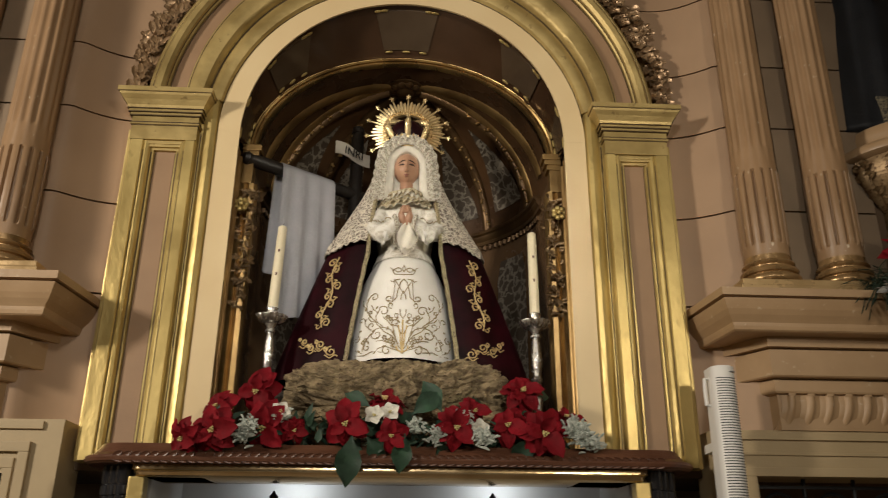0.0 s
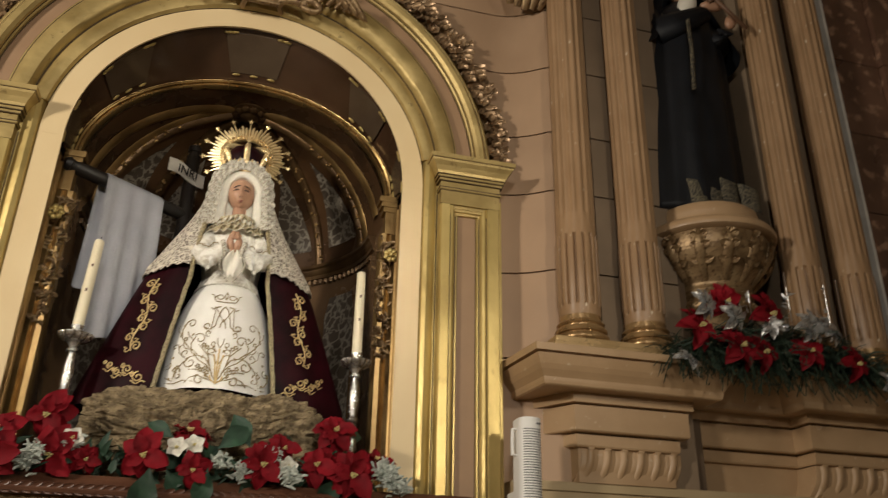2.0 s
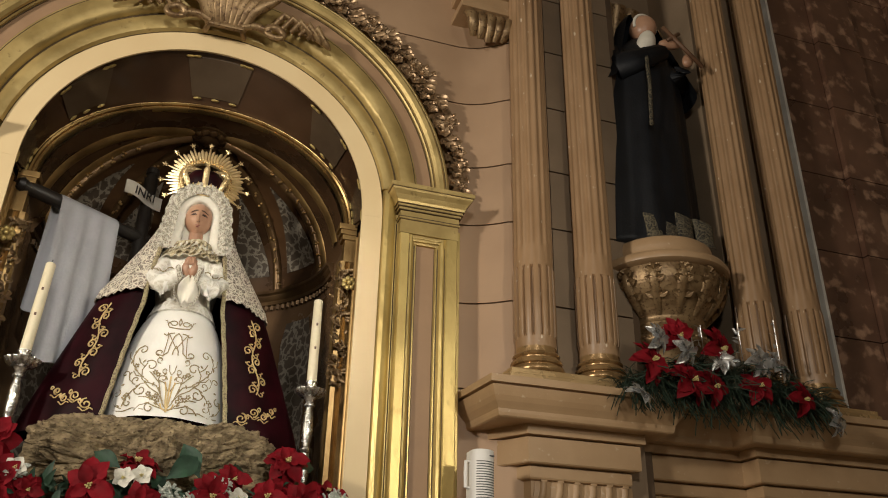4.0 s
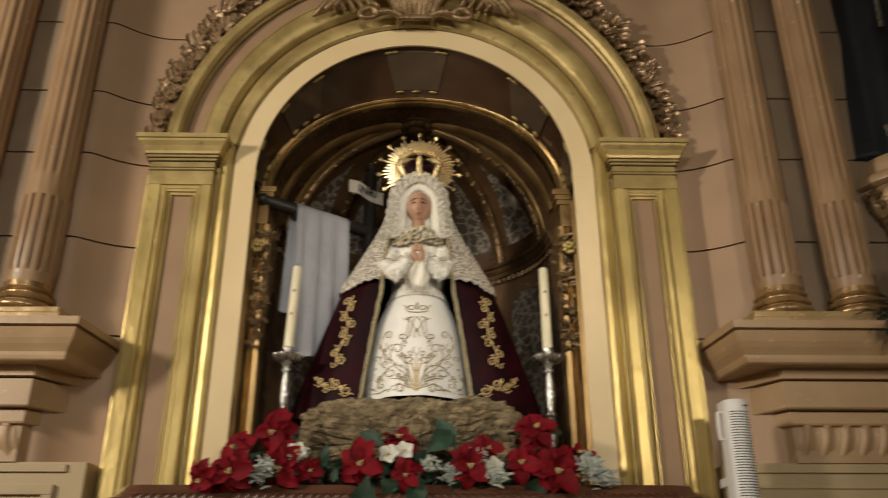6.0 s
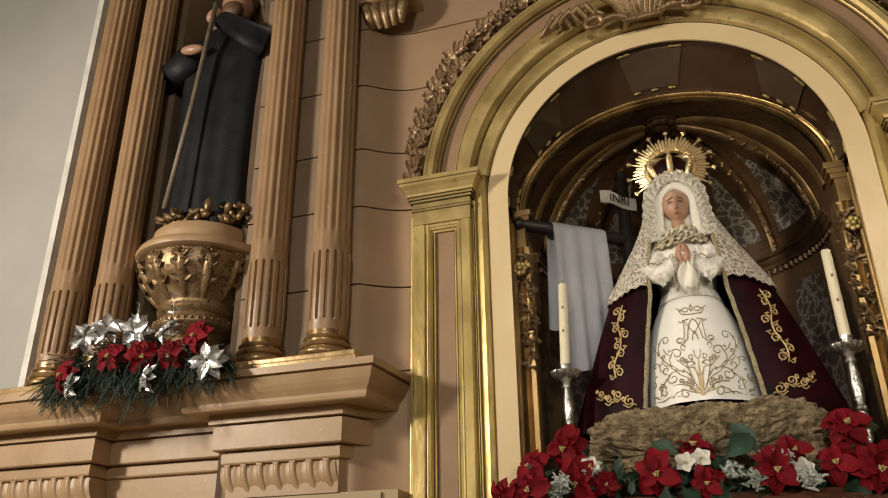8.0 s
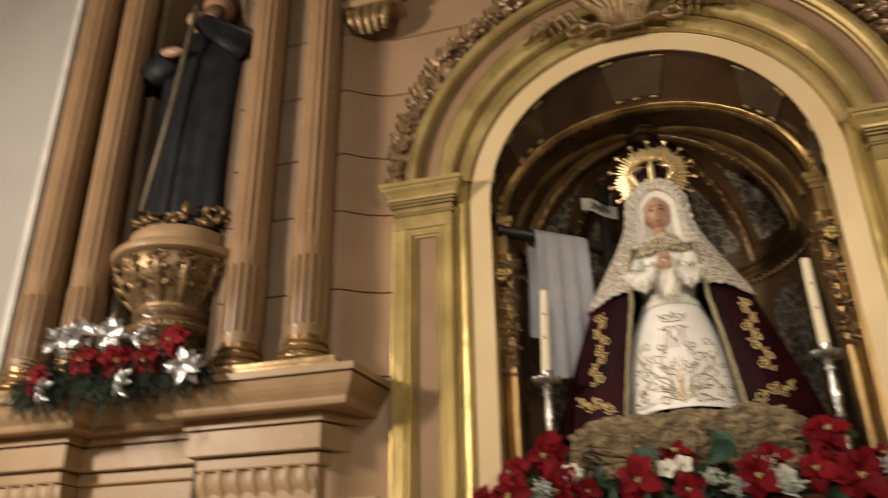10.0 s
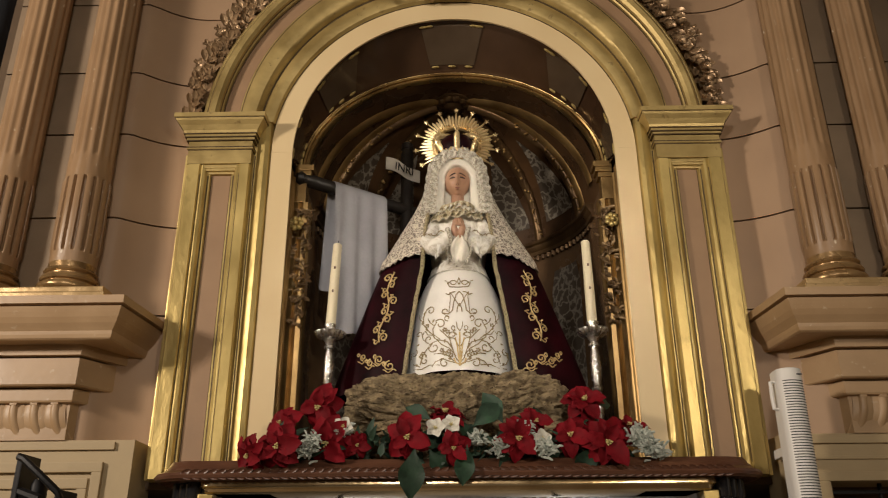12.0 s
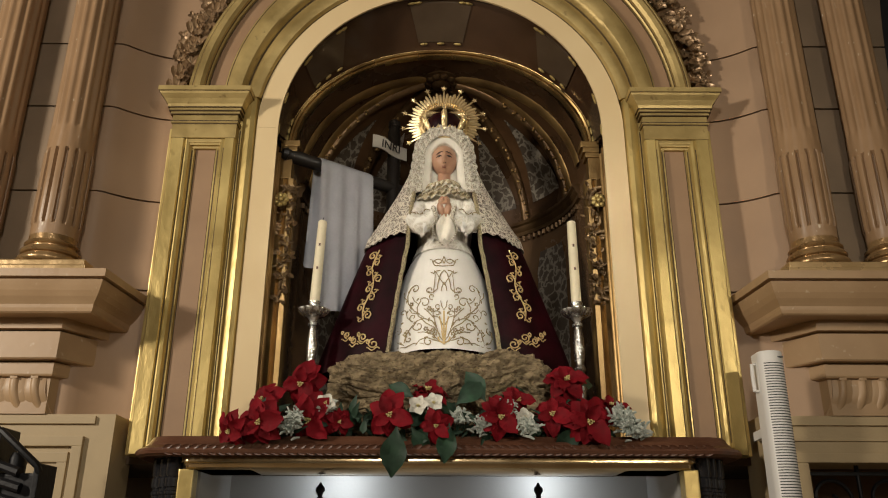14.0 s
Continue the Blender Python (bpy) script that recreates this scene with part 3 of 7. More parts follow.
def build_niche():
    """The apse behind the opening: sides, vault, gilded arch rib, half dome with ribs and damask panels."""
    n = thing("niche_interior", None, None, "dark varnished domed niche with gilded ribs and damask panels", "niche", kind="structure")
    R, RZ, ZS, YC = 0.84, 0.75, 3.57, 3.36
    RIBZ, FLAT = 3.69, 0.745
    bm = bmesh.new()
    box(bm, CX - 1.1, CX + 1.1, 2.62, 4.4, 1.90, 1.972)
    part("floor_slab", bm, BROWNGLOSS, n)
    # front vault, sloping down to the rib, and jambs
    def vault(a, v, inward=0.0):
        r = 0.893 + (0.884 - 0.893) * v - inward
        return CX + r * math.cos(radians(a)), 2.843 + (3.10 - 2.843) * v, SPRING + (RIBZ - SPRING) * v + r * (1 + (FLAT - 1) * v) * math.sin(radians(a))

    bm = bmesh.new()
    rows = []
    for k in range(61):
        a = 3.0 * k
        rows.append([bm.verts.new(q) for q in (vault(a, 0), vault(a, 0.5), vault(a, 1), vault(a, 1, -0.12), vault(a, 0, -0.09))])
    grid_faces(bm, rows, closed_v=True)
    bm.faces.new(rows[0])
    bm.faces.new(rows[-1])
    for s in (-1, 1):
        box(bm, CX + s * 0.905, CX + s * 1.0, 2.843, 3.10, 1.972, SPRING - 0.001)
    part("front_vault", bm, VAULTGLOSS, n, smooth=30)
    # raised panels, their reflection painted in as a lighter brown
    for a0, half in ((90, 12), (41, 11), (139, 11), (8, 8), (172, 8)):
        bm = bmesh.new()
        rows = []
        for v, h, inward in ((0.06, half, 0.001), (0.07, half * 0.98, 0.009), (0.80, half * 0.72, 0.009), (0.82, half * 0.72, 0.001)):
            rows.append([bm.verts.new(vault(a0 + h * (2 * q / 8 - 1), v, inward)) for q in range(9)])
        grid_faces(bm, rows)
        panel = part("vault_panel", bm, PANELSHEEN, n, smooth=20)
        for da, v in ((-0.9, 0.05), (-0.7, 0.05), (0.72, 0.05), (0.92, 0.05), (-0.55, 0.83), (0.0, 0.83), (0.55, 0.83)):
            bm = bmesh.new()
            x, y, z = vault(a0 + half * da, v, 0.012)
            turn = (0, 90 - (a0 + half * da), 0)
            lump(bm, (x, y, z), (0.024, 0.010, 0.007), turn, 2)
            lump(bm, (x, y - 0.008, z - 0.003), (0.007, 0.006, 0.007), turn, 1)
            part("gilded_clip", bm, GILT, panel, smooth=60)
    # apse walls and dome, as shells
    plan = [(CX - R, 3.10), (CX - R, YC)] + [(CX - R * math.cos(radians(t)), YC + R * math.sin(radians(t))) for t in range(10, 171, 10)] + [(CX + R, YC), (CX + R, 3.10)]
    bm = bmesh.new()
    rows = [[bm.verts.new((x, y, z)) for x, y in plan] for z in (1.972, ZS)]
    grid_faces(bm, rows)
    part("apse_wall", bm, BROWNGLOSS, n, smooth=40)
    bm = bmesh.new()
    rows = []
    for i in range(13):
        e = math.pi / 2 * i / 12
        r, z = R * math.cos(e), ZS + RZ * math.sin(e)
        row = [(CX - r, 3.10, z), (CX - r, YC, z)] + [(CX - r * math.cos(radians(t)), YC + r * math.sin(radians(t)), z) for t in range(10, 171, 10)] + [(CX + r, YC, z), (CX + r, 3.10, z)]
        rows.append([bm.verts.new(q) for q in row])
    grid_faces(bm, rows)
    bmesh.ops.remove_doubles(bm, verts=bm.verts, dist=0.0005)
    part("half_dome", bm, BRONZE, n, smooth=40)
    # gilded arch rib and its imposts
    bm = bmesh.new()
    arch_sweep(bm, [(r + 0.044, y) for r, y in ((0.788, 3.13), (0.788, 3.10), (0.796, 3.088), (0.804, 3.088), (0.807, 3.098), (0.811, 3.098), (0.814, 3.082), (0.824, 3.076), (0.832, 3.082), (0.835, 3.092), (0.842, 3.09), (0.846, 3.13))], RIBZ, flat=FLAT)
    part("arch_rib", bm, DARKRIB, n, "polished gilded arch rib", smooth=35)
    for s in (-1, 1):
        X = lambda v: CX + s * v
        bm = bmesh.new()
        for z0, z1, g in ((3.665, 3.70, 0.0), (3.635, 3.665, 0.012), (3.605, 3.635, 0.025), (3.47, 3.605, 0.04)):
            box(bm, X(0.90), X(0.795 + g), 3.03 + g * 0.5, 3.13, z0, z1, 0.004)
        part("impost", bm, DARKGILT, n)
        bm = bmesh.new()
        upright(bm, [(X(x), y) for x, y in ((0.90, 3.13), (0.90, 3.06), (0.875, 3.05), (0.865, 3.065), (0.845, 3.05), (0.82, 3.055), (0.81, 3.075), (0.81, 3.13))], 1.972, 3.47)
        part("inner_pilaster", bm, DARKGILT, n)
        for y, w in ((2.862, 0.022), (2.915, 0.03), (2.985, 0.026)):
            bm = bmesh.new()
            upright(bm, [(X(0.906), y), (X(0.893), y + 0.003), (X(0.886), y + w * 0.5), (X(0.893), y + w - 0.003), (X(0.906), y + w)], 1.973, 3.60)
            part("jamb_moulding", bm, DARKGILT, n, smooth=50)
        bm = bmesh.new()
        rnd = random.Random(3 + s)
        for k in range(120):
            z = 2.74 + 0.70 * rnd.random()
            m = pose(X(0.80 + 0.075 * rnd.random()), 3.05 - 0.02 * rnd.random(), z, 0, rnd.uniform(0, 360), 0) @ pose(0, 0, 0, 90 + rnd.uniform(-25, 25), 0, 0)
            add_leaf(bm, m, length=rnd.uniform(0.025, 0.042), width=rnd.uniform(0.013, 0.022), curl=-0.35, fold=0.5, point=1.0, n=5, blunt=0.5)
        part("carved_foliage", bm, OLDGILT, n, "gilded carved foliage", smooth=60)
        bm = bmesh.new()
        for k in range(7):
            a = k * 2 * math.pi / 7
            lump(bm, (X(0.865) + 0.028 * math.cos(a), 2.985, 3.31 + 0.028 * math.sin(a)), (0.018, 0.012, 0.018))
        lump(bm, (X(0.865), 2.975, 3.31), (0.016, 0.014, 0.016))
        part("rosette", bm, GILT, n, smooth=60)
    # cornice round the apse
    bm = bmesh.new()
    inner = [(x, y) for x, y in plan[1:-1]]
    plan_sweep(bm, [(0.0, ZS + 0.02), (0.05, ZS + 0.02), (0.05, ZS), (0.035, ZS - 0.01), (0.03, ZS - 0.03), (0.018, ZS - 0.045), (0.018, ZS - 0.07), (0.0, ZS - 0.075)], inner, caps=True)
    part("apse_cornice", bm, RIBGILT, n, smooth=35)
    bm = bmesh.new()
    for t in range(6, 176, 3):
        a = radians(t)
        box(bm, *(sorted((CX - (R - 0.01) * math.cos(a) - 0.008, CX - (R - 0.01) * math.cos(a) + 0.008))), YC + (R - 0.03) * math.sin(a) - 0.012, YC + (R - 0.03) * math.sin(a) + 0.012, ZS - 0.11, ZS - 0.08)
    part("dentils", bm, RIBGILT, n)["kind"] = "stuff"
    # gilded bands of the front webs, from the imposts to the boss
    for t in (3.0, 177.0, 14.0, 166.0):
        bm = bmesh.new()
        rows = []
        for i in range(19):
            e = math.pi / 2 * (0.06 + 0.84 * i / 18) if 5 < t < 175 else math.pi / 2 * (0.10 + 0.84 * i / 18)
            w = 3.2 / max(math.cos(e), 0.18)
            row = []
            for dt, o in ((-w, 0.004), (-w * 0.8, 0.012), (0.0, 0.018), (w * 0.8, 0.012), (w, 0.004)):
                a, r = radians(t + dt), (R - o) * math.cos(e)
                row.append(bm.verts.new((CX - r * math.cos(a), YC + r * math.sin(a) - 0.10 * (1 if t < 5 or t > 175 else 0) * math.cos(e), ZS + (RZ - o) * math.sin(e))))
            rows.append(row)
        grid_faces(bm, rows)
        part("web_band", bm, DARKGILT, n, smooth=60)
    # meridian ribs, panels
    for k in range(6):
        t = radians(16 + 148 * k / 5)
        bm = bmesh.new()
        pts = []
        for i in range(15):
            e = math.pi / 2 * (0.02 + 0.9 * i / 14)
            r = (R - 0.015) * math.cos(e)
            pts.append((CX - r * math.cos(t), YC + r * math.sin(t), ZS + (RZ - 0.015) * math.sin(e)))
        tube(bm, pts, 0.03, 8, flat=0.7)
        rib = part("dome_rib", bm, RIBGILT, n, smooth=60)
        bm = bmesh.new()
        rnd = random.Random(60 + k)
        for q in pts[1:11]:
            for _ in range(3):
                lump(bm, (q[0] + rnd.uniform(-0.014, 0.014), q[1] - 0.022, q[2] - 0.02 + rnd.uniform(-0.014, 0.014)), (0.009, 0.008, 0.011), (0, rnd.uniform(0, 90), 0))
        part("rib_carving", bm, DARKGILT, rib, "small gilded carving", smooth=60)
    for k in range(5):
        t0, t1 = 16 + 148 * k / 5 + 5, 16 + 148 * (k + 1) / 5 - 5
        bm = bmesh.new()
        rows = []
        for i in range(9):
            e = math.pi / 2 * (0.12 + 0.48 * i / 8)
            sq = 1 - 0.96 * (i / 8) ** 1.5
            mid, half = (t0 + t1) / 2, (t1 - t0) / 2 * sq
            row = []
            for j in range(7):
                t = radians(mid + half * (2 * j / 6 - 1))
                r = (R - 0.008) * math.cos(e)
                row.append(bm.verts.new((CX - r * math.cos(t), YC + r * math.sin(t), ZS + (RZ - 0.008) * math.sin(e))))
            rows.append(row)
        grid_faces(bm, rows)
        part("damask_panel", bm, DAMASK, n, "grey silver damask panel")
        bm = bmesh.new()
        rows = []
        for i in range(9):
            z = 2.25 + 1.1 * i / 8
            w = min(1.0, 0.55 + 1.2 * math.sin(math.pi * (0.06 + 0.88 * i / 8)))
            mid, half = (t0 + t1) / 2, (t1 - t0) / 2 * min(w, 1.0)
            rows.append([bm.verts.new((CX - (R - 0.008) * math.cos(radians(mid + half * (2 * j / 6 - 1))), YC + (R - 0.008) * math.sin(radians(mid + half * (2 * j / 6 - 1))), z)) for j in range(7)])
        grid_faces(bm, rows)
        part("damask_panel", bm, DAMASK, n, "grey silver damask panel")
    bm = bmesh.new()
    for k in range(10):
        a = 2 * math.pi * k / 10
        lump(bm, (CX + 0.075 * math.cos(a), YC + 0.02 + 0.075 * math.sin(a), ZS + RZ - 0.02), (0.034, 0.034, 0.02))
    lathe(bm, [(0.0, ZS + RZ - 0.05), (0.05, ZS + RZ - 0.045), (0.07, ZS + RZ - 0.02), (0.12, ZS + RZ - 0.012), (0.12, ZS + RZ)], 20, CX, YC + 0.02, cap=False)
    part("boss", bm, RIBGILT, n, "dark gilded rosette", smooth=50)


def damask():
    m = mat("damask", (0.14, 0.125, 0.10), (0.06, 0.045, 0.03), 0.5, 0.1, scale=5, bump=0.1)
    nt = m.node_tree
    n, link = nt.nodes, nt.links
    v = n.new("ShaderNodeTexVoronoi")
    v.feature, v.inputs["Scale"].default_value = "DISTANCE_TO_EDGE", 14
    nz = n.new("ShaderNodeTexNoise")
    nz.inputs["Scale"].default_value, nz.inputs["Detail"].default_value = 22, 6
    co = n.new("ShaderNodeTexCoord")
    link.new(co.outputs["Object"], nz.inputs["Vector"])
    add = n.new("ShaderNodeVectorMath")
    sc = n.new("ShaderNodeVectorMath")
    sc.operation = "SCALE"
    sc.inputs["Scale"].default_value = 0.09
    link.new(nz.outputs["Color"], sc.inputs[0])
    link.new(co.outputs["Object"], add.inputs[0])
    link.new(sc.outputs["Vector"], add.inputs[1])
    link.new(add.outputs["Vector"], v.inputs["Vector"])
    r = n.new("ShaderNodeValToRGB")
    r.color_ramp.elements[0].position, r.color_ramp.elements[1].position = 0.05, 0.12
    r.color_ramp.elements[0].color, r.color_ramp.elements[1].color = (0.27, 0.24, 0.19, 1), (0.085, 0.065, 0.046, 1)
    link.new(v.outputs["Distance"], r.inputs["Fac"])
    link.new(r.outputs["Color"], n["Principled BSDF"].inputs["Base Color"])
    return m


DAMASK = damask()


def rounded_front(half, front, r):
    """A plan path from the wall round the front and back, its two corners rounded."""
    out = [(CX + half, 2.90)]
    for k in range(9):
        a = radians(90 * k / 8)
        out.append((CX + half - r + r * math.cos(a), front + r - r * math.sin(a)))
    return out + [(2 * CX - x, y) for x, y in reversed(out)]


def build_shelf_and_case():
    sh = thing("niche_shelf", None, None, "dark carved wooden shelf edge below the niche", "shelf", kind="structure")
    bm = bmesh.new()
    path = rounded_front(1.285, 2.57, 0.13)
    plan_sweep(bm, [(-d, z) for d, z in ((-0.3, 1.985), (0.0, 1.985), (0.006, 1.977), (0.010, 1.967), (0.022, 1.957), (0.028, 1.946), (0.045, 1.938), (0.062, 1.930), (0.068, 1.918), (0.062, 1.906), (0.05, 1.902), (0.045, 1.898), (-0.3, 1.898))], path)
    part("moulding", bm, WOOD, sh, smooth=35)
    bm = bmesh.new()
    for g in (-1, 1):
        add_leaf(bm, pose(-0.02, 0, 0, 0, 0, 0) @ pose(0, 0, 0, 90, -16 * g, 0) @ pose(0, 0, 0, 0, 0, g * 16), length=0.050, width=0.024, curl=-0.12, fold=0.7, point=1.1, n=5, blunt=0.6)
        lump(bm, (0.022, 0.0, g * 0.013), (0.007, 0.006, 0.007))
    lump(bm, (-0.02, 0.0, 0.0), (0.012, 0.008, 0.010))
    me = mesh_of("carved_leaf", bm, WOOD, 60)
    for k in range(62):
        part("carved_leaf", me, None, sh, m=pose(CX - 1.16 + 2.32 * k / 61, 2.509, 1.921, 18, 0, 0) @ Matrix.Diagonal((1 - 2 * (k > 30), 0.5, 0.85, 1)))
    case = thing("display_case", None, None, "gilded glass fronted display case lit inside", "display case", kind="structure")
    bm = bmesh.new()
    plan_sweep(bm, [(-d, z) for d, z in ((-0.3, 1.899), (0.0, 1.899), (0.004, 1.892), (0.004, 1.874), (-0.006, 1.870), (-0.010, 1.864), (-0.014, 1.860), (-0.016, 1.852), (-0.026, 1.846), (-0.3, 1.846))], rounded_front(1.118, 2.55, 0.05))
    part("top_frame", bm, RAILBRASS, case, "polished brass rail", smooth=35)
    for s in (-1, 1):
        X = lambda v: CX + s * v
        bm = bmesh.new()
        box(bm, X(1.06), X(1.125), 2.585, 2.66, 0.9, 1.847, 0.006)
        part("frame_post", bm, GILT, case)
        bm = bmesh.new()
        for k in range(3):
            lathe(bm, [(0.0, 0.9), (0.028, 0.9), (0.028, 1.74), (0.034, 1.745), (0.034, 1.755), (0.028, 1.76), (0.028, 1.77), (0.035, 1.775), (0.035, 1.812), (0.029, 1.818), (0.035, 1.826), (0.035, 1.899), (0.0, 1.899)], 14, X(1.155 + 0.038 * k), 2.62 + 0.03 * k, cap=False)
        part("black_colonnette", bm, BLACKGLOSS, case, "glossy black clustered colonnette", smooth=40)
    bm = bmesh.new()
    box(bm, CX - 1.25, CX + 1.25, 3.25, 3.3, 0.85, 1.88)
    box(bm, CX - 1.25, CX - 1.06, 2.70, 3.25, 0.85, 1.88)
    box(bm, CX + 1.06, CX + 1.25, 2.70, 3.25, 0.85, 1.88)
    box(bm, CX - 1.3, CX + 1.3, 2.55, 3.3, 0.0, 0.86)
    part("case_lining", bm, GREYWALL, case, "pale grey lining")
    for x in (-0.53, 0.5):
        fin = thing("turned_finial", None, None, "small dark turned finial inside the display case", "finial", group="finials in the case")
        bm = bmesh.new()
        lathe(bm, [(0.0, 0.86), (0.03, 0.86), (0.008, 0.9), (0.009, 1.735), (0.02, 1.745), (0.011, 1.758), (0.012, 1.77), (0.022, 1.785), (0.02, 1.80), (0.009, 1.812), (0.005, 1.822), (0.0, 1.824)], 10, x, 2.95, cap=False)
        part("stem", bm, IRON, fin, smooth=40)
    for x in (-0.45, 0.55):
        data = bpy.data.lights.new("case_lamp", "AREA")
        data.shape, data.size, data.energy, data.color = "DISK", 0.06, 1.5, (0.86, 0.93, 1.0)
        new("case_lamp", data).matrix_world = look((x, 3.02, 1.87), (x, 3.25, 1.70))


build_room()
build_central_wall()
build_arch()
pilaster(-1)
pilaster(1)
side_bay(-1)
side_bay(1)
build_niche()
build_shelf_and_case()


# ---- materials of the figures and things ----
def lace_mat(name, thread, gap, scale, lo, hi):
    """Net of thread with floral openings through which the cloth below shows."""
    m = mat(name, thread, rough=0.75, scale=20, bump=0.1)
    n, link = m.node_tree.nodes, m.node_tree.links
    co = n.new("ShaderNodeTexCoord")
    nz = n.new("ShaderNodeTexNoise")
    nz.inputs["Scale"].default_value, nz.inputs["Detail"].default_value = scale * 0.6, 3
    link.new(co.outputs["Object"], nz.inputs["Vector"])
    sc = n.new("ShaderNodeVectorMath")
    sc.operation, sc.inputs["Scale"].default_value = "SCALE", 2.2 / scale
    link.new(nz.outputs["Color"], sc.inputs[0])
    add = n.new("ShaderNodeVectorMath")
    link.new(co.outputs["Object"], add.inputs[0])
    link.new(sc.outputs["Vector"], add.inputs[1])
    v = n.new("ShaderNodeTexVoronoi")
    v.feature, v.inputs["Scale"].default_value = "DISTANCE_TO_EDGE", scale
    link.new(add.outputs["Vector"], v.inputs["Vector"])
    v2 = n.new("ShaderNodeTexVoronoi")
    v2.feature, v2.inputs["Scale"].default_value = "DISTANCE_TO_EDGE", scale * 3.1
    link.new(add.outputs["Vector"], v2.inputs["Vector"])
    r = n.new("ShaderNodeValToRGB")
    r.color_ramp.elements[0].position, r.color_ramp.elements[1].position = lo, hi
    r.color_ramp.elements[0].color, r.color_ramp.elements[1].color = (1, 1, 1, 1), (0, 0, 0, 1)
    link.new(v.outputs["Distance"], r.inputs["Fac"])
    r2 = n.new("ShaderNodeValToRGB")
    r2.color_ramp.elements[0].position, r2.color_ramp.elements[1].position = 0.03, 0.12
    r2.color_ramp.elements[0].color, r2.color_ramp.elements[1].color = (0.75, 0.75, 0.75, 1), (0, 0, 0, 1)
    link.new(v2.outputs["Distance"], r2.inputs["Fac"])
    mx = n.new("ShaderNodeMath")
    mx.operation = "MAXIMUM"
    link.new(r.outputs["Color"], mx.inputs[0])
    link.new(r2.outputs["Color"], mx.inputs[1])
    mix = n.new("ShaderNodeMix")
    mix.data_type = "RGBA"
    link.new(mx.outputs["Value"], mix.inputs["Factor"])
    mix.inputs["A"].default_value, mix.inputs["B"].default_value = (*gap, 1), (*thread, 1)
    link.new(mix.outputs["Result"], n["Principled BSDF"].inputs["Base Color"])
    bp = n.new("ShaderNodeBump")
    bp.inputs["Strength"].default_value, bp.inputs["Distance"].default_value = 0.4, 0.004
    link.new(mx.outputs["Value"], bp.inputs["Height"])
    link.new(bp.outputs["Normal"], n["Principled BSDF"].inputs["Normal"])
    return m


SKIN = mat("painted_flesh", (0.47, 0.275, 0.175), (0.38, 0.21, 0.13), 0.34, scale=9, bump=0.03)
LIP = mat("painted_lip", (0.24, 0.07, 0.055), rough=0.4, bump=0)
BROW = mat("painted_brow", (0.06, 0.032, 0.02), rough=0.5, bump=0)
SATIN = mat("white_satin", (0.87, 0.85, 0.80), (0.81, 0.79, 0.73), 0.42, scale=7, bump=0.12, fine=35)
VEIL = mat("white_veil", (0.78, 0.74, 0.64), (0.70, 0.66, 0.56), 0.7, scale=14, bump=0.15)
BROCADE = lace_mat("white_brocade", (0.82, 0.79, 0.72), (0.60, 0.56, 0.47), 16, 0.05, 0.2)
LACE = lace_mat("cream_lace", (0.72, 0.66, 0.54), (0.11, 0.075, 0.058), 38, 0.05, 0.17)
RUFFLE = lace_mat("lace_ruffle", (0.66, 0.62, 0.52), (0.27, 0.235, 0.17), 52, 0.04, 0.15)
COLLAR = lace_mat("gold_cream_lace", (0.62, 0.55, 0.38), (0.30, 0.24, 0.13), 46, 0.05, 0.17)
VELVET = mat("burgundy_velvet", (0.024, 0.0018, 0.0045), (0.006, 0.0007, 0.0014), 0.5, scale=8, bump=0.08, spec=0.10, sheen=0.018)
VELVET.node_tree.nodes["Principled BSDF"].inputs["Sheen Tint"].default_value = (0.6, 0.08, 0.12, 1)
THREAD = mat("gold_thread", (0.66, 0.50, 0.24), (0.48, 0.34, 0.14), 0.4, 0.35, scale=30, bump=0.3, fine=200)
DULLTHREAD = mat("dull_gold_thread", (0.34, 0.27, 0.14), (0.24, 0.18, 0.09), 0.5, 0.2, scale=30, bump=0.3, fine=200)
BRAID = lace_mat("gold_braid", (0.38, 0.32, 0.18), (0.17, 0.13, 0.075), 60, 0.08, 0.2)
BRIGHTGOLD = mat("polished_gold", (0.95, 0.77, 0.45), (0.84, 0.62, 0.30), 0.28, 0.75, scale=20, bump=0.2, fine=90)
SILVER = mat("chased_silver", (0.72, 0.70, 0.66), (0.5, 0.48, 0.44), 0.24, 0.95, scale=24, bump=0.5, fine=70)
WAX = mat("cream_wax", (0.78, 0.70, 0.50), (0.74, 0.65, 0.44), 0.45, scale=8, bump=0.05)
BARK = mat("cork_bark", (0.32, 0.245, 0.138), (0.12, 0.085, 0.045), 0.92, scale=26, bump=1.0, fine=75, spot=(0.075, 0.047, 0.024), spot_amount=0.16, stretch=(0.7, 1, 1.7))
RED = mat("red_cloth_petal", (0.215, 0.004, 0.011), (0.125, 0.002, 0.006), 0.7, scale=18, bump=0.15, fine=120, spec=0.2, vary=0.22)
LEAF = mat("green_cloth_leaf", (0.020, 0.060, 0.030), (0.010, 0.030, 0.017), 0.6, scale=20, bump=0.2, vary=0.25)
FROST = mat("frosted_foliage", (0.55, 0.57, 0.52), (0.25, 0.30, 0.26), 0.7, scale=60, bump=0.4, vary=0.15)
WHITEPETAL = mat("white_cloth_petal", (0.76, 0.74, 0.66), (0.6, 0.58, 0.5), 0.6, scale=20, bump=0.1)
STAMEN = mat("yellow_stamen", (0.70, 0.60, 0.25), rough=0.5, bump=0)
FERN = mat("dark_fern", (0.032, 0.058, 0.034), (0.016, 0.028, 0.018), 0.7, scale=30, bump=0.1)
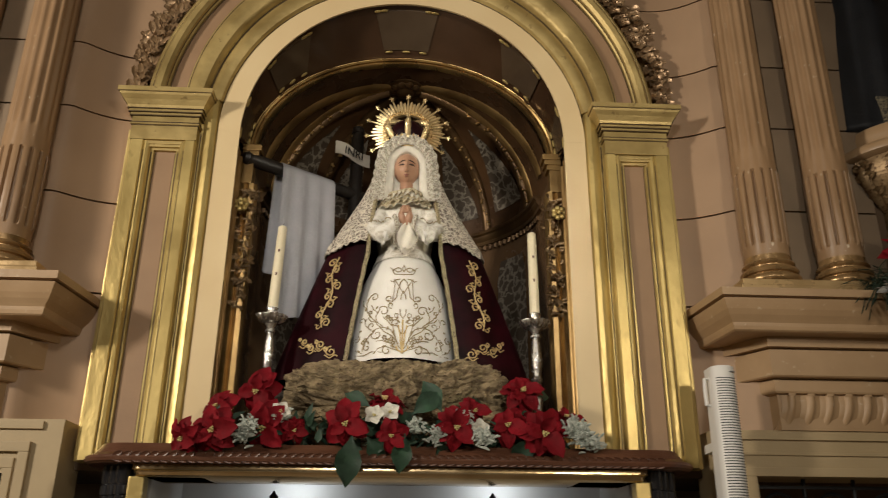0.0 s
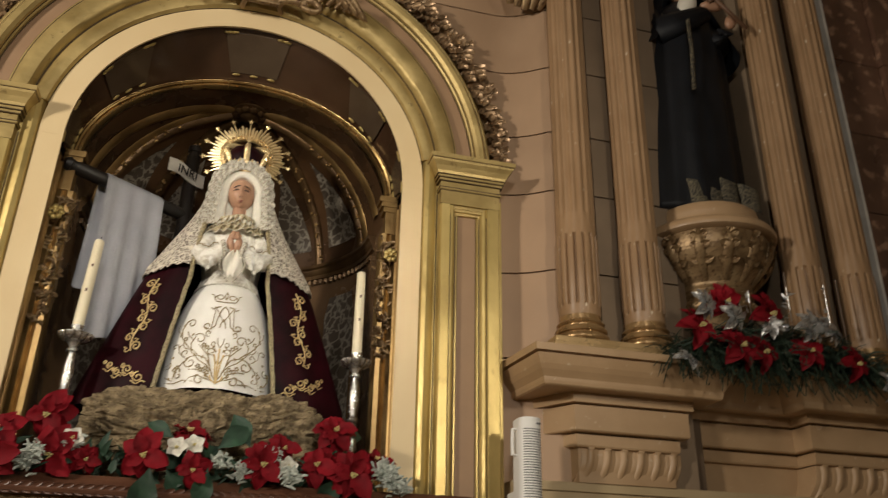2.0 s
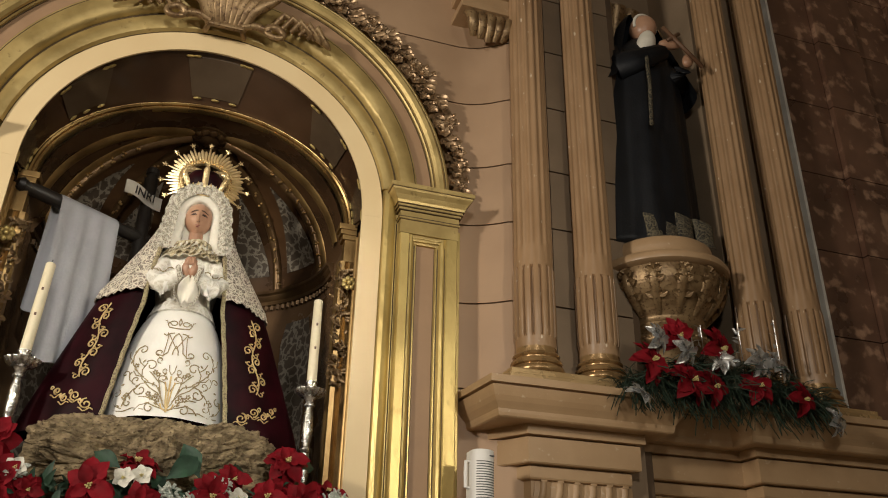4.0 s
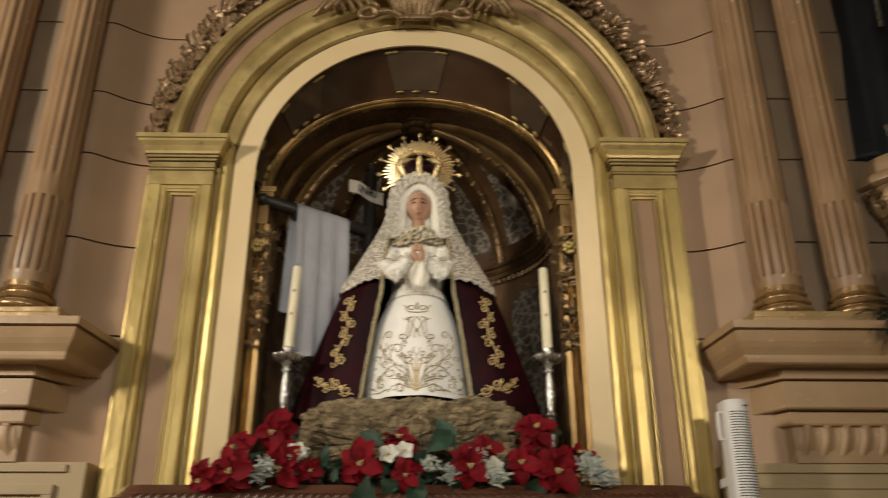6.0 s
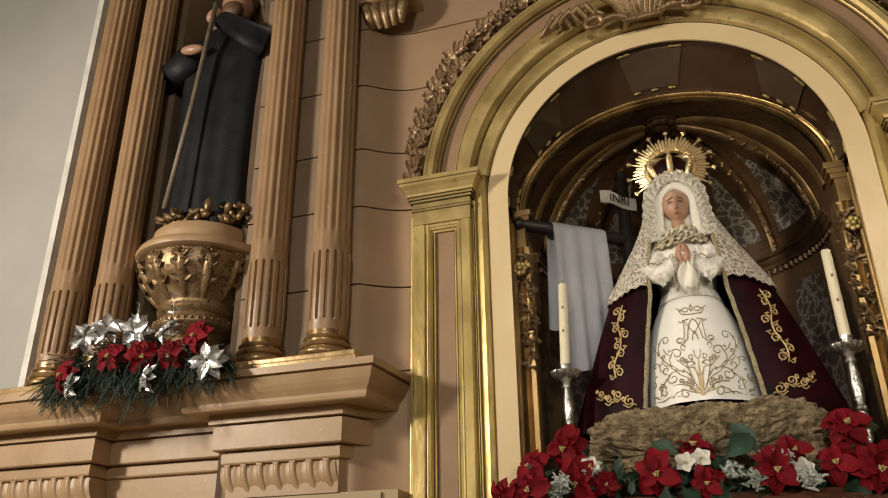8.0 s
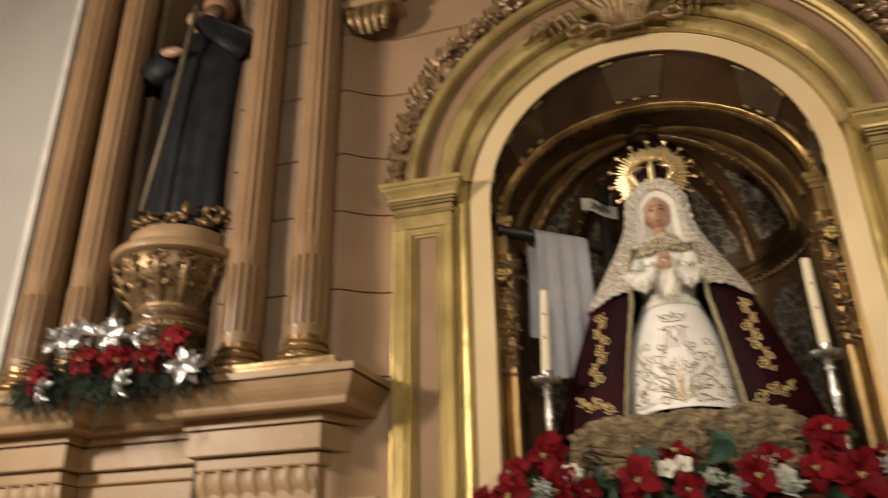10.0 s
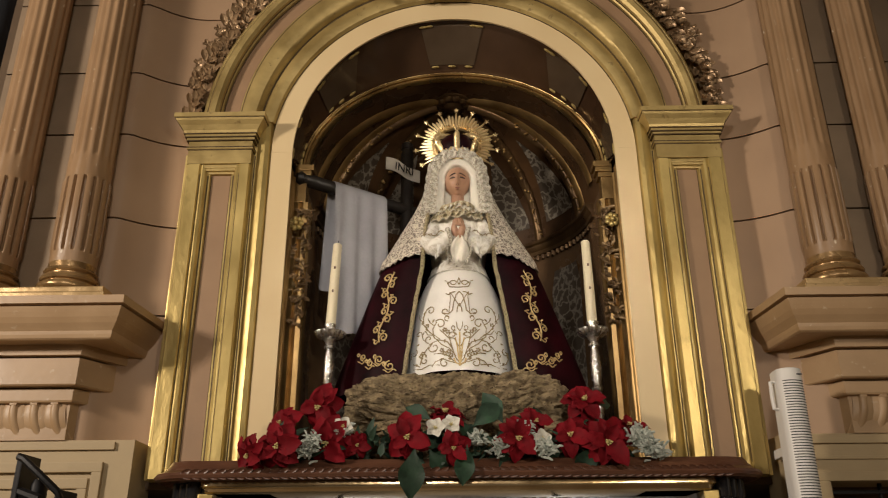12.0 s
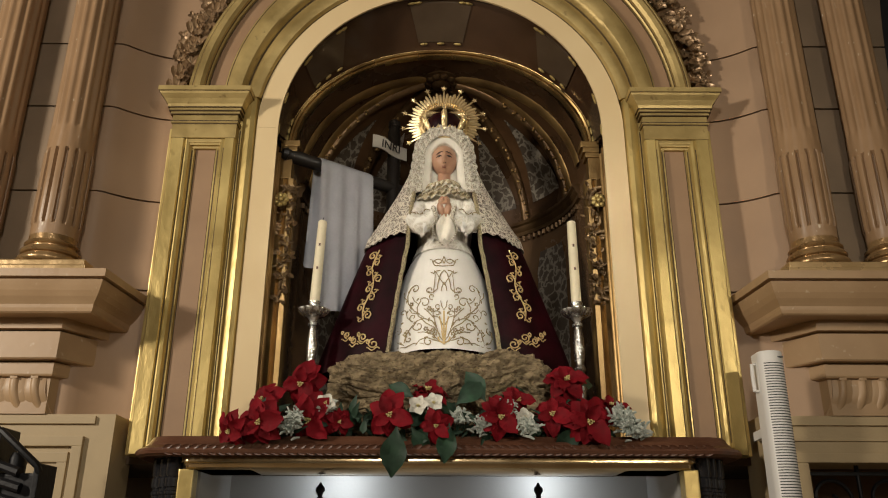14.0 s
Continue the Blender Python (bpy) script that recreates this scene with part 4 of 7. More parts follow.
SILVERLEAF = mat("silver_foil", (0.70, 0.70, 0.68), (0.42, 0.42, 0.42), 0.27, 0.7, scale=30, bump=0.4)
CLOTH = mat("white_cotton", (0.44, 0.44, 0.46), (0.37, 0.37, 0.39), 0.85, scale=6, bump=0.15)
DARKWOOD = mat("black_stained_wood", (0.022, 0.018, 0.014), (0.012, 0.009, 0.008), 0.4, scale=10, bump=0.2)
PARCHMENT = mat("parchment_white", (0.62, 0.58, 0.50), (0.52, 0.48, 0.40), 0.7, scale=12, bump=0.1)
INK = mat("dark_ink", (0.04, 0.035, 0.03), rough=0.7, bump=0)
HEM = lace_mat("gold_hem", (0.17, 0.145, 0.09), (0.012, 0.012, 0.012), 30, 0.03, 0.09)
STAFF = mat("grey_wood", (0.20, 0.165, 0.11), (0.13, 0.105, 0.07), 0.5, scale=12, bump=0.1)
HABIT = mat("black_habit", (0.008, 0.0095, 0.013), (0.004, 0.005, 0.007), 0.55, scale=8, bump=0.2, spec=0.32)
PLASTIC = mat("white_plastic", (0.78, 0.77, 0.74), (0.74, 0.73, 0.70), 0.4, scale=4, bump=0.02)
SLOT = mat("dark_slot", (0.10, 0.10, 0.10), rough=0.8, bump=0)
OLDBROWN = mat("aged_brown_wood", (0.16, 0.085, 0.045), (0.10, 0.05, 0.026), 0.5, scale=12, bump=0.2)


# ---- the main statue ----
SX, SY = 0.052, 3.16


def lerp_table(table, z):
    table = sorted(table)
    if z <= table[0][0]:
        return table[0][1:]
    for a, b in zip(table, table[1:]):
        if z <= b[0]:
            t = (z - a[0]) / (b[0] - a[0])
            return tuple(p + (q - p) * t for p, q in zip(a[1:], b[1:]))
    return table[-1][1:]


DRESS = [(2.44, 0.292, 0.345), (2.6, 0.280, 0.335), (2.75, 0.258, 0.315), (2.88, 0.226, 0.283), (2.96, 0.194, 0.25), (3.01, 0.164, 0.225), (3.05, 0.140, 0.20), (3.12, 0.15, 0.19), (3.22, 0.165, 0.19), (3.34, 0.17, 0.17), (3.42, 0.12, 0.12), (3.46, 0.05, 0.06), (3.52, 0.036, 0.04)]
CAPE = [(2.36, 0.665, 0.268, 0.285), (2.46, 0.64, 0.264, 0.275), (2.6, 0.59, 0.256, 0.256), (2.8, 0.52, 0.246, 0.228), (3.05, 0.43, 0.238, 0.186), (3.2, 0.355, 0.23, 0.172), (3.3, 0.302, 0.205, 0.16), (3.42, 0.235, 0.18, 0.145), (3.52, 0.15, 0.14, 0.12)]
MANTLE = [(3.09, 0.435, 0.28, 0.205), (3.20, 0.372, 0.25, 0.185), (3.30, 0.318, 0.225, 0.17), (3.42, 0.252, 0.2, 0.155), (3.52, 0.208, 0.18, 0.145), (3.60, 0.175, 0.165, 0.135), (3.66, 0.142, 0.15, 0.11), (3.70, 0.10, 0.12, 0.05), (3.718, 0.04, 0.06, 0.001)]


def dress_point(x, z, out=0.004):
    rx, ry = lerp_table(DRESS, z)
    u = max(-0.98, min(0.98, x / rx))
    return (SX + x, SY - (ry + out) * math.sqrt(1 - u * u) + 0.0, z)


def cape_point(a, z, out=0.006, table=None, folds=0.022):
    rx, ry, _ = lerp_table(table or CAPE, z)
    f = 1 + folds * math.sin(a * 9 + 1.3) * min(1, (3.45 - z) / 0.5 if z < 3.45 else 0.0)
    return (SX + (rx * f + out) * math.sin(a), SY - (ry * f + out) * math.cos(a), z)


def spiral(cx, cz, r0, r1, a0, a1, n=18):
    return [(cx + (r0 + (r1 - r0) * i / n) * math.cos(radians(a0 + (a1 - a0) * i / n)), cz + (r0 + (r1 - r0) * i / n) * math.sin(radians(a0 + (a1 - a0) * i / n))) for i in range(n + 1)]


def statue_main():
    bm = bmesh.new()
    mats = [SATIN, VELVET, LACE, VEIL, RUFFLE, SKIN, THREAD, DULLTHREAD, BRAID, LIP, BROW, BROCADE, COLLAR]

    def paint(start, index, smooth=True):
        bm.faces.ensure_lookup_table()
        for f in bm.faces[start:]:
            f.material_index, f.smooth = index, smooth

    # dress
    s = len(bm.faces)
    rows = []
    for i in range(34):
        z = 2.44 + (3.52 - 2.44) * i / 33
        rx, ry = lerp_table(DRESS, z)
        k = max(0.0, min(1.0, (3.0 - z) / 0.5))
        rows.append([bm.verts.new((SX + rx * (1 + 0.012 * k * math.sin(11 * t)) * math.sin(t), SY - ry * (1 + 0.012 * k * math.sin(11 * t)) * math.cos(t), z)) for t in (2 * math.pi * j / 56 for j in range(56))])
    grid_faces(bm, rows, closed_v=True)
    bm.faces.new(rows[-1])
    paint(s, 0)
    bm.faces.ensure_lookup_table()
    for f in bm.faces[s:]:
        if f.calc_center_median().z > 3.05:
            f.material_index = 11
    # sash
    s = len(bm.faces)
    rows = []
    for z, o in ((3.005, 0.004), (3.01, 0.012), (3.035, 0.014), (3.065, 0.012), (3.07, 0.004)):
        rx, ry = lerp_table(DRESS, z)
        rows.append([bm.verts.new((SX + (rx + o) * math.sin(t), SY - (ry + o) * math.cos(t), z)) for t in (2 * math.pi * j / 40 for j in range(40))])
    grid_faces(bm, rows, closed_v=True)
    paint(s, 11)
    # velvet cape and lace mantle, each open in front
    for table, index, z0, z1, nz, folds, thick in ((CAPE, 1, 2.36, 3.50, 26, 0.022, 0.008), (MANTLE, 2, 3.09, 3.718, 26, 0.03, 0.006)):
        s = len(bm.faces)
        shells = []
        for o in (0.0, -thick):
            rows = []
            for i in range(nz + 1):
                row = []
                for j in range(73):
                    z = z0 + (z1 - z0) * i / nz
                    rx, ry, e = lerp_table(table, z)
                    a0 = math.asin(min(0.999, e / rx))
                    a = a0 + (2 * math.pi - 2 * a0) * j / 72
                    if index == 2 and i == 0:
                        z -= 0.016 * abs(math.sin(a * 22)) - 0.02 * math.cos(2 * a)
                    if index == 1 and i == 0:
                        z += 0.085 * max(0.0, math.cos(a)) ** 2
                    row.append(bm.verts.new(cape_point(a, z, o, table, folds)))
                rows.append(row)
            grid_faces(bm, rows)
            shells.append(rows)
        for pick in (lambda r: r[0], lambda r: r[-1], lambda r: [q[0] for q in r], lambda r: [q[-1] for q in r]):
            grid_faces(bm, [pick(shells[0]), pick(shells[1])])
        paint(s, index)
    # braid along the two front edges
    for sgn in (-1, 1):
        s = len(bm.faces)
        rows = []
        for i in range(30):
            z = 2.445 + (3.44 - 2.445) * i / 29
            rx, ry, e = lerp_table(CAPE, z)
            w = 0.021 if z < 3.1 else 0.020
            row = []
            for q, o in ((-0.35, 0.0), (-0.3, 0.016), (0.3, 0.016), (0.35, 0.0)):
                x = e + w * q + 0.002 * math.sin(z * 60 + q)
                a = math.asin(min(0.999, x / rx))
                row.append(bm.verts.new(cape_point(sgn * a, z, o + (0.012 if z > 3.08 else 0.0), folds=0.0)))
            rows.append(row)
        grid_faces(bm, rows)
        paint(s, 8)
    # sleeves
    for sgn in (-1, 1):
        s = len(bm.faces)
        pts = [(SX + sgn * 0.115, 3.08, 3.36), (SX + sgn * 0.152, 3.02, 3.26), (SX + sgn * 0.16, 2.955, 3.155), (SX + sgn * 0.125, 2.91, 3.125), (SX + sgn * 0.08, 2.885, 3.15), (SX + sgn * 0.04, 2.875, 3.185)]
        tube(bm, pts, 0.047, 14, taper=(0.95, 1.05, 1.12, 1.05, 0.85, 0.66))
        paint(s, 11)
        s = len(bm.faces)
        rows = []
        for i in range(5):
            v = i / 4
            rows.append([bm.verts.new((SX + sgn * (0.075 + 0.05 * u + 0.008 * math.sin(u * 20 + i)), 2.865 + 0.02 * math.sin(u * 9) + 0.03 * v, 3.16 - 0.01 - (0.05 + 0.045 * u) * v)) for u in (j / 10 for j in range(11))])
        grid_faces(bm, rows)
        paint(s, 0)
        s = len(bm.faces)
        tube(bm, [(SX + sgn * (0.048 + 0.010 * math.cos(t)), 2.87 + 0.034 * math.sin(t), 3.175 + 0.036 * math.cos(t)) for t in (2 * math.pi * k / 20 for k in range(21))], 0.012, 6)
        paint(s, 4)
    s = len(bm.faces)
    for sgn in (-1, 1):
        for q in range(9):
            t = q / 8
            p = Vector((SX + sgn * (0.165 - 0.10 * t), 2.915 - 0.04 * math.sin(t * 2.0), 3.165 + 0.03 * math.cos(q * 2.1)))
            tube(bm, [p + Vector((0.016 * math.cos(a + q), 0.0, 0.012 * math.sin(a + q))) for a in (0, 0.9, 1.8, 2.7, 3.4)], 0.0028, 4)
    paint(s, 7)
    # clasped fingers
    s = len(bm.faces)
    for sgn in (-1, 1):
        lump(bm, (SX + sgn * 0.018, 2.855, 3.195), (0.02, 0.024, 0.042), (12, sgn * 14, 0), 2)
        for k in range(4):
            z = 3.215 + 0.012 * k
            tube(bm, [(SX + sgn * 0.026, 2.845 + 0.004 * k, z - 0.006), (SX + sgn * 0.012, 2.826 + 0.005 * k, z + 0.008), (SX - sgn * 0.012, 2.83 + 0.005 * k, z + 0.004)], 0.0085, 6, taper=(1, 1, 0.7))
        tube(bm, [(SX + sgn * 0.02, 2.84, 3.2), (SX + sgn * 0.012, 2.83, 3.235), (SX + sgn * 0.004, 2.835, 3.258)], 0.009, 6, taper=(1, 1, 0.6))
    paint(s, 5)
    # handkerchief
    s = len(bm.faces)
    rows = []
    for i in range(8):
        v = i / 7
        rows.append([bm.verts.new((SX + 0.008 + (0.012 + 0.05 * math.sin(v * 2.2) * (1 - 0.35 * v)) * (2 * u - 1), 2.85 - 0.012 * math.sin(u * 9 + v * 3), 3.165 - 0.13 * v - 0.02 * abs(math.sin(u * 8)) * v)) for u in (j / 10 for j in range(11))])
    grid_faces(bm, rows)
    paint(s, 3)
    # beads
    s = len(bm.faces)
    for sgn in (-1, 1):
        for k in range(15):
            t = k / 14
            lump(bm, (SX + sgn * (0.062 * math.sin(math.pi * (0.12 + 0.8 * t))) + 0.004, 2.848 - 0.01 * math.sin(t * 3), 3.16 - 0.165 * t), (0.0062,) * 3)
    paint(s, 4)
    # head, neck and face
    s = len(bm.faces)
    lathe(bm, [(0.036, 3.40), (0.037, 3.47), (0.036, 3.53)], 16, SX, 3.06)
    vs = lump(bm, (SX, 3.06, 3.578), (0.074, 0.080, 0.098), (0, 0, 0), 5)

    def face_y(x, z):
        return 3.06 - 0.080 * math.sqrt(max(0.0, 1 - (x / 0.074) ** 2 - (z / 0.098) ** 2))

    for v in vs:
        x, y, z = v.co.x - SX, v.co.y, v.co.z - 3.578
        if z < 0:
            v.co.x = SX + x * (1 - 0.34 * (-z / 0.098) ** 1.7)
        if y < 3.06:
            v.co.y -= 0.022 * math.exp(-((x / 0.0085) ** 2)) * math.exp(-(((z + 0.016) / 0.024) ** 2))
            v.co.y -= 0.012 * math.exp(-((x / 0.0105) ** 2)) * math.exp(-(((z + 0.037) / 0.008) ** 2))
            for e in (-1, 1):
                v.co.y += 0.011 * math.exp(-(((x - e * 0.027) / 0.015) ** 2) - ((z - 0.006) / 0.012) ** 2)
                v.co.y -= 0.006 * math.exp(-(((x - e * 0.027) / 0.010) ** 2) - ((z - 0.001) / 0.007) ** 2)
                v.co.y -= 0.003 * math.exp(-(((x - e * 0.042) / 0.014) ** 2) - ((z + 0.028) / 0.016) ** 2)
                v.co.y -= 0.004 * math.exp(-(((x - e * 0.024) / 0.015) ** 2) - ((z - 0.028) / 0.008) ** 2)
            v.co.y -= 0.006 * math.exp(-((x / 0.015) ** 2) - ((z + 0.060) / 0.008) ** 2)
            v.co.y += 0.004 * math.exp(-((x / 0.012) ** 2) - ((z + 0.073) / 0.004) ** 2)
            v.co.y -= 0.008 * math.exp(-((x / 0.016) ** 2) - ((z + 0.088) / 0.011) ** 2)
    paint(s, 5)
    for e in (-1, 1):
        s = len(bm.faces)
        tube(bm, [(SX + e * x, face_y(x, z) - 0.003, 3.578 + z) for x, z in ((0.008, 0.0255), (0.017, 0.0255), (0.031, 0.0205), (0.047, 0.0115))], 0.0032, 5, taper=(0.6, 1, 0.9, 0.3))
        tube(bm, [(SX + e * x, face_y(x, z) + 0.0025, 3.578 + z) for x, z in ((0.011, -0.002), (0.020, 0.003), (0.032, 0.0025), (0.044, -0.004))], 0.0044, 5, taper=(0.4, 1, 1, 0.4))
        lump(bm, (SX + e * 0.027, face_y(0.027, -0.001) + 0.0035, 3.5765), (0.0058, 0.003, 0.0036), (0, 0, 0), 2)
        tube(bm, [(SX + e * x, face_y(x, z) - 0.010, 3.578 + z) for x, z in ((0.003, -0.045), (0.008, -0.043))], 0.0020, 5)
        paint(s, 10)
    s = len(bm.faces)
    lump(bm, (SX, face_y(0, -0.059) - 0.004, 3.5195), (0.0140, 0.004, 0.0026), (0, 0, 0), 2)
    lump(bm, (SX, face_y(0, -0.065) - 0.004, 3.5132), (0.0110, 0.004, 0.0030), (0, 0, 0), 2)
    paint(s, 9)

    # inner veil, lace frill round it, and collar
    def hood(r, k, n=60, low=3.37):
        """Point k of n of a line that rises beside the face, passes over it and falls again."""
        side, top = 3.60 - low, math.pi * r
        q = (2 * side + top) * k / n
        if q < side:
            return -r, low + q, q / side
        if q > side + top:
            return r, low + (2 * side + top - q), (2 * side + top - q) / side
        a = math.pi - (q - side) / r
        return r * math.cos(a), 3.60 + 1.08 * r * math.sin(a) + 0.006 * max(0.0, math.sin(a)) ** 8, 1.0

    s = len(bm.faces)
    rows = []
    for k in range(61):
        row = []
        for r, y in ((0.066, 3.065), (0.0685, 3.036), (0.0715, 3.028), (0.083, 3.024), (0.100, 3.022), (0.118, 3.024), (0.136, 3.04)):
            x, z, up = hood(r, k)
            row.append(bm.verts.new((SX + x * (1 + 0.12 * (1 - up)), y - 0.03 * (1 - up) + 0.0035 * math.sin(k * 0.9 + r * 120) * (0.25 + 0.75 * (1 - up)), z)))
        rows.append(row)
    grid_faces(bm, rows)
    paint(s, 3)
    s = len(bm.faces)
    n = 240
    for r0, r1, y0, freq, ph in ((0.104, 0.136, 3.006, 0.62, 0.0), (0.118, 0.152, 3.014, 0.52, 1.0), (0.132, 0.170, 3.026, 0.45, 2.2)):
        rows, edge = [], []
        for k in range(n + 1):
            w = k * freq + ph + 0.8 * math.sin(k * 0.11 + ph)
            row = []
            for i in range(5):
                t = i / 4
                x, z, up = hood(r0 + (r1 - r0 + 0.007 * math.sin(w * 0.5) ** 2) * t, k, n, 3.35)
                row.append(bm.verts.new((SX + x * (1 + 0.16 * (1 - up)), y0 - 0.035 * (1 - up) - 0.006 * t + 0.006 * t * math.sin(w), z + 0.002 * t * math.cos(w))))
            rows.append(row)
            edge.append(row[-1].co.copy())
        grid_faces(bm, rows)
        tube(bm, edge, 0.002, 4)
    paint(s, 4)
    s = len(bm.faces)
    lump(bm, (SX, 3.065, 3.29), (0.168, 0.075, 0.135), (0, 0, 0), 4)
    paint(s, 11)
    s = len(bm.faces)
    lump(bm, (SX, 3.12, 3.47), (0.115, 0.06, 0.14), (0, 0, 0), 4)
    paint(s, 3)
    for tier in range(5):
        s = len(bm.faces)
        rows, hem = [], []
        half = 0.135 + 0.013 * tier
        for k in range(121):
            u = 2 * k / 120 - 1
            w = k * (0.50 - 0.03 * tier) + 1.3 * tier + 1.4 * math.sin(k * 0.13 + 2 * tier)
            row = []
            for i in range(4):
                t = i / 3
                row.append(bm.verts.new((SX + u * half * (1 + 0.04 * t), 2.966 - 0.001 * tier + 0.085 * u * u - 0.016 * t + 0.013 * t * math.sin(w), 3.424 - 0.017 * tier - 0.022 * u * u + 0.006 * math.sin(5 * u + 1.7 * tier) - (0.028 + 0.010 * math.sin(w * 0.5) ** 2) * t)))
            hem.append(row[-1].co.copy())
            rows.append(row)
        grid_faces(bm, rows)
        paint(s, 3 if tier == 1 else 12)
        s = len(bm.faces)
        tube(bm, hem, 0.0015, 4)
        paint(s, 7 if tier in (0, 3, 5) else 3)
    # embroidery on the cape
    s = len(bm.faces)

    def on_cape(curve, r=0.0058):
        tube(bm, [cape_point(a, z, 0.008) for a, z in curve], r, 5, flat=0.6)

    def at_cape(sgn, x, z):
        return sgn * math.asin(min(0.99, x / lerp_table(CAPE, z)[0]))

    for sgn in (-1, 1):
        def strip(pts, r):
            on_cape([(at_cape(sgn, 0.352 + 0.13 * (3.0 - z) + x, z), z) for x, z in pts], r)

        vine = lambda t: (0.017 * math.sin(t * 3.2 * math.pi), 2.625 + 0.40 * t)
        strip([vine(i / 44) for i in range(45)], 0.0040)
        for i in range(8):
            vx, vz = vine((i + 0.3) / 8)
            d = 1 if i % 2 else -1
            strip([(vx + x, z) for x, z in spiral(d * 0.024, vz + 0.010, 0.025, 0.005, 180 if d > 0 else 0, (180 - 480) if d > 0 else 480, 22)], 0.0038)
            strip([(vx + x, z) for x, z in spiral(-d * 0.020, vz - 0.006, 0.016, 0.004, 0 if d > 0 else 180, -320 if d > 0 else 500, 14)], 0.0034)
            for q in (-1, 1):
                a = at_cape(sgn, 0.352 + 0.13 * (3.0 - vz) + vx + q * 0.036, vz)
                lump(bm, cape_point(a, vz + 0.006 * q, 0.009), (0.0065, 0.004, 0.0050))
        for i in range(4):
            xc = 0.345 + 0.052 * i
            d = 1 if i % 2 else -1
            zc = 2.505 + 0.012 * d + 0.014 * i
            k = 1.0 - 0.12 * i
            foot = lambda pts, r: on_cape([(at_cape(sgn, xc + x, z), z) for x, z in pts], r)
            foot(spiral(0, zc, 0.027 * k, 0.005, -90 * d, 400 * d, 22), 0.0038)
            foot([(0.026 + 0.6 * x, z) for x, z in spiral(0, zc + 0.016, 0.018 * k, 0.004, 180, 180 - d * 380, 14)], 0.0032)
            foot([(-0.03 + 0.06 * q / 8, zc - 0.026 + 0.008 * math.sin(q)) for q in range(9)], 0.0032)
    paint(s, 6)
    # embroidery on the dress
    s = len(bm.faces)

    def on_dress(curve, r=0.0037):
        tube(bm, [dress_point(x, z) for x, z in curve], r * 0.78, 5, flat=0.6)

    for g in (-1, 1):
        M = lambda pts: [(g * x, z) for x, z in pts]
        # monogram and its crown
        MM = lambda pts: [(g * x * 1.35, 2.85 + (z - 2.85) * 1.12) for x, z in pts]
        on_dress(MM([(0.0, 2.862), (0.012, 2.845), (0.022, 2.80), (0.026, 2.765), (0.042, 2.748), (0.06, 2.756)]))
        on_dress(MM([(0.0, 2.80), (0.008, 2.775), (0.01, 2.755)]))
        on_dress(MM([(0.014, 2.862), (0.03, 2.858), (0.04, 2.848), (0.05, 2.856)]))
        on_dress(MM([(0.040, 2.745), (0.036, 2.79), (0.033, 2.835), (0.036, 2.862)]), 0.003)
        on_dress(MM([(0.033, 2.858), (0.018, 2.825), (0.0, 2.785)]), 0.003)
        on_dress(MM([(0.042, 2.905), (0.046, 2.925), (0.054, 2.93)]), 0.003)
        on_dress(M(spiral(0.06, 2.715, 0.018, 0.004, -100, 240, 14)), 0.003)
        on_dress(M([(0.165, 2.60), (0.185, 2.62), (0.19, 2.645), (0.18, 2.66)]), 0.003)
        on_dress(MM(spiral(0.052, 2.764, 0.016, 0.005, -90, 220, 14)), 0.0035)
        on_dress(MM([(0.0, 2.885), (0.035, 2.89), (0.042, 2.905), (0.038, 2.92)]))
        on_dress(MM(spiral(0.022, 2.912, 0.014, 0.01, 0, 360, 12)), 0.0035)
        on_dress(MM([(0.0, 2.90), (0.006, 2.92), (0.0, 2.94)]))
        # large scrolls
        on_dress(M([(0.0, 2.475), (0.02, 2.50), (0.035, 2.545), (0.06, 2.585), (0.10, 2.60), (0.135, 2.592), (0.155, 2.565)]))
        on_dress(M(spiral(0.128, 2.565, 0.03, 0.006, 20, -330, 20)))
        on_dress(M([(0.02, 2.51), (0.05, 2.55), (0.09, 2.575), (0.13, 2.62), (0.135, 2.665), (0.115, 2.70)]))
        on_dress(M(spiral(0.098, 2.685, 0.03, 0.007, 40, 380, 18)))
        on_dress(M([(0.13, 2.63), (0.16, 2.64), (0.175, 2.665)]), 0.0034)
        on_dress(M([(0.125, 2.68), (0.15, 2.705), (0.16, 2.73)]), 0.0034)
        on_dress(M([(0.0, 2.47), (0.05, 2.485), (0.085, 2.50), (0.12, 2.49), (0.14, 2.465)]))
        on_dress(M(spiral(0.075, 2.478, 0.026, 0.005, 80, -260, 16)))
        on_dress(M([(0.005, 2.56), (0.025, 2.60), (0.05, 2.61)]), 0.0034)
        on_dress(M(spiral(0.035, 2.62, 0.022, 0.005, -60, 300, 14)), 0.0034)
        on_dress(M([(0.16, 2.57), (0.19, 2.53), (0.20, 2.49)]), 0.0034)
        on_dress(M(spiral(0.155, 2.615, 0.022, 0.004, -90, 250, 14)), 0.0034)
        on_dress(M([(0.035, 2.545), (0.05, 2.60), (0.085, 2.64), (0.10, 2.655)]), 0.0036)
        on_dress(M(spiral(0.175, 2.505, 0.020, 0.004, 60, -280, 14)), 0.0034)
        on_dress(M([(0.03, 2.485), (0.06, 2.515), (0.10, 2.53), (0.13, 2.53)]), 0.0034)
        on_dress(M(spiral(0.03, 2.66, 0.016, 0.004, -120, 220, 12)), 0.003)
        on_dress(M([(0.0, 2.64), (0.012, 2.66), (0.016, 2.69)]), 0.003)
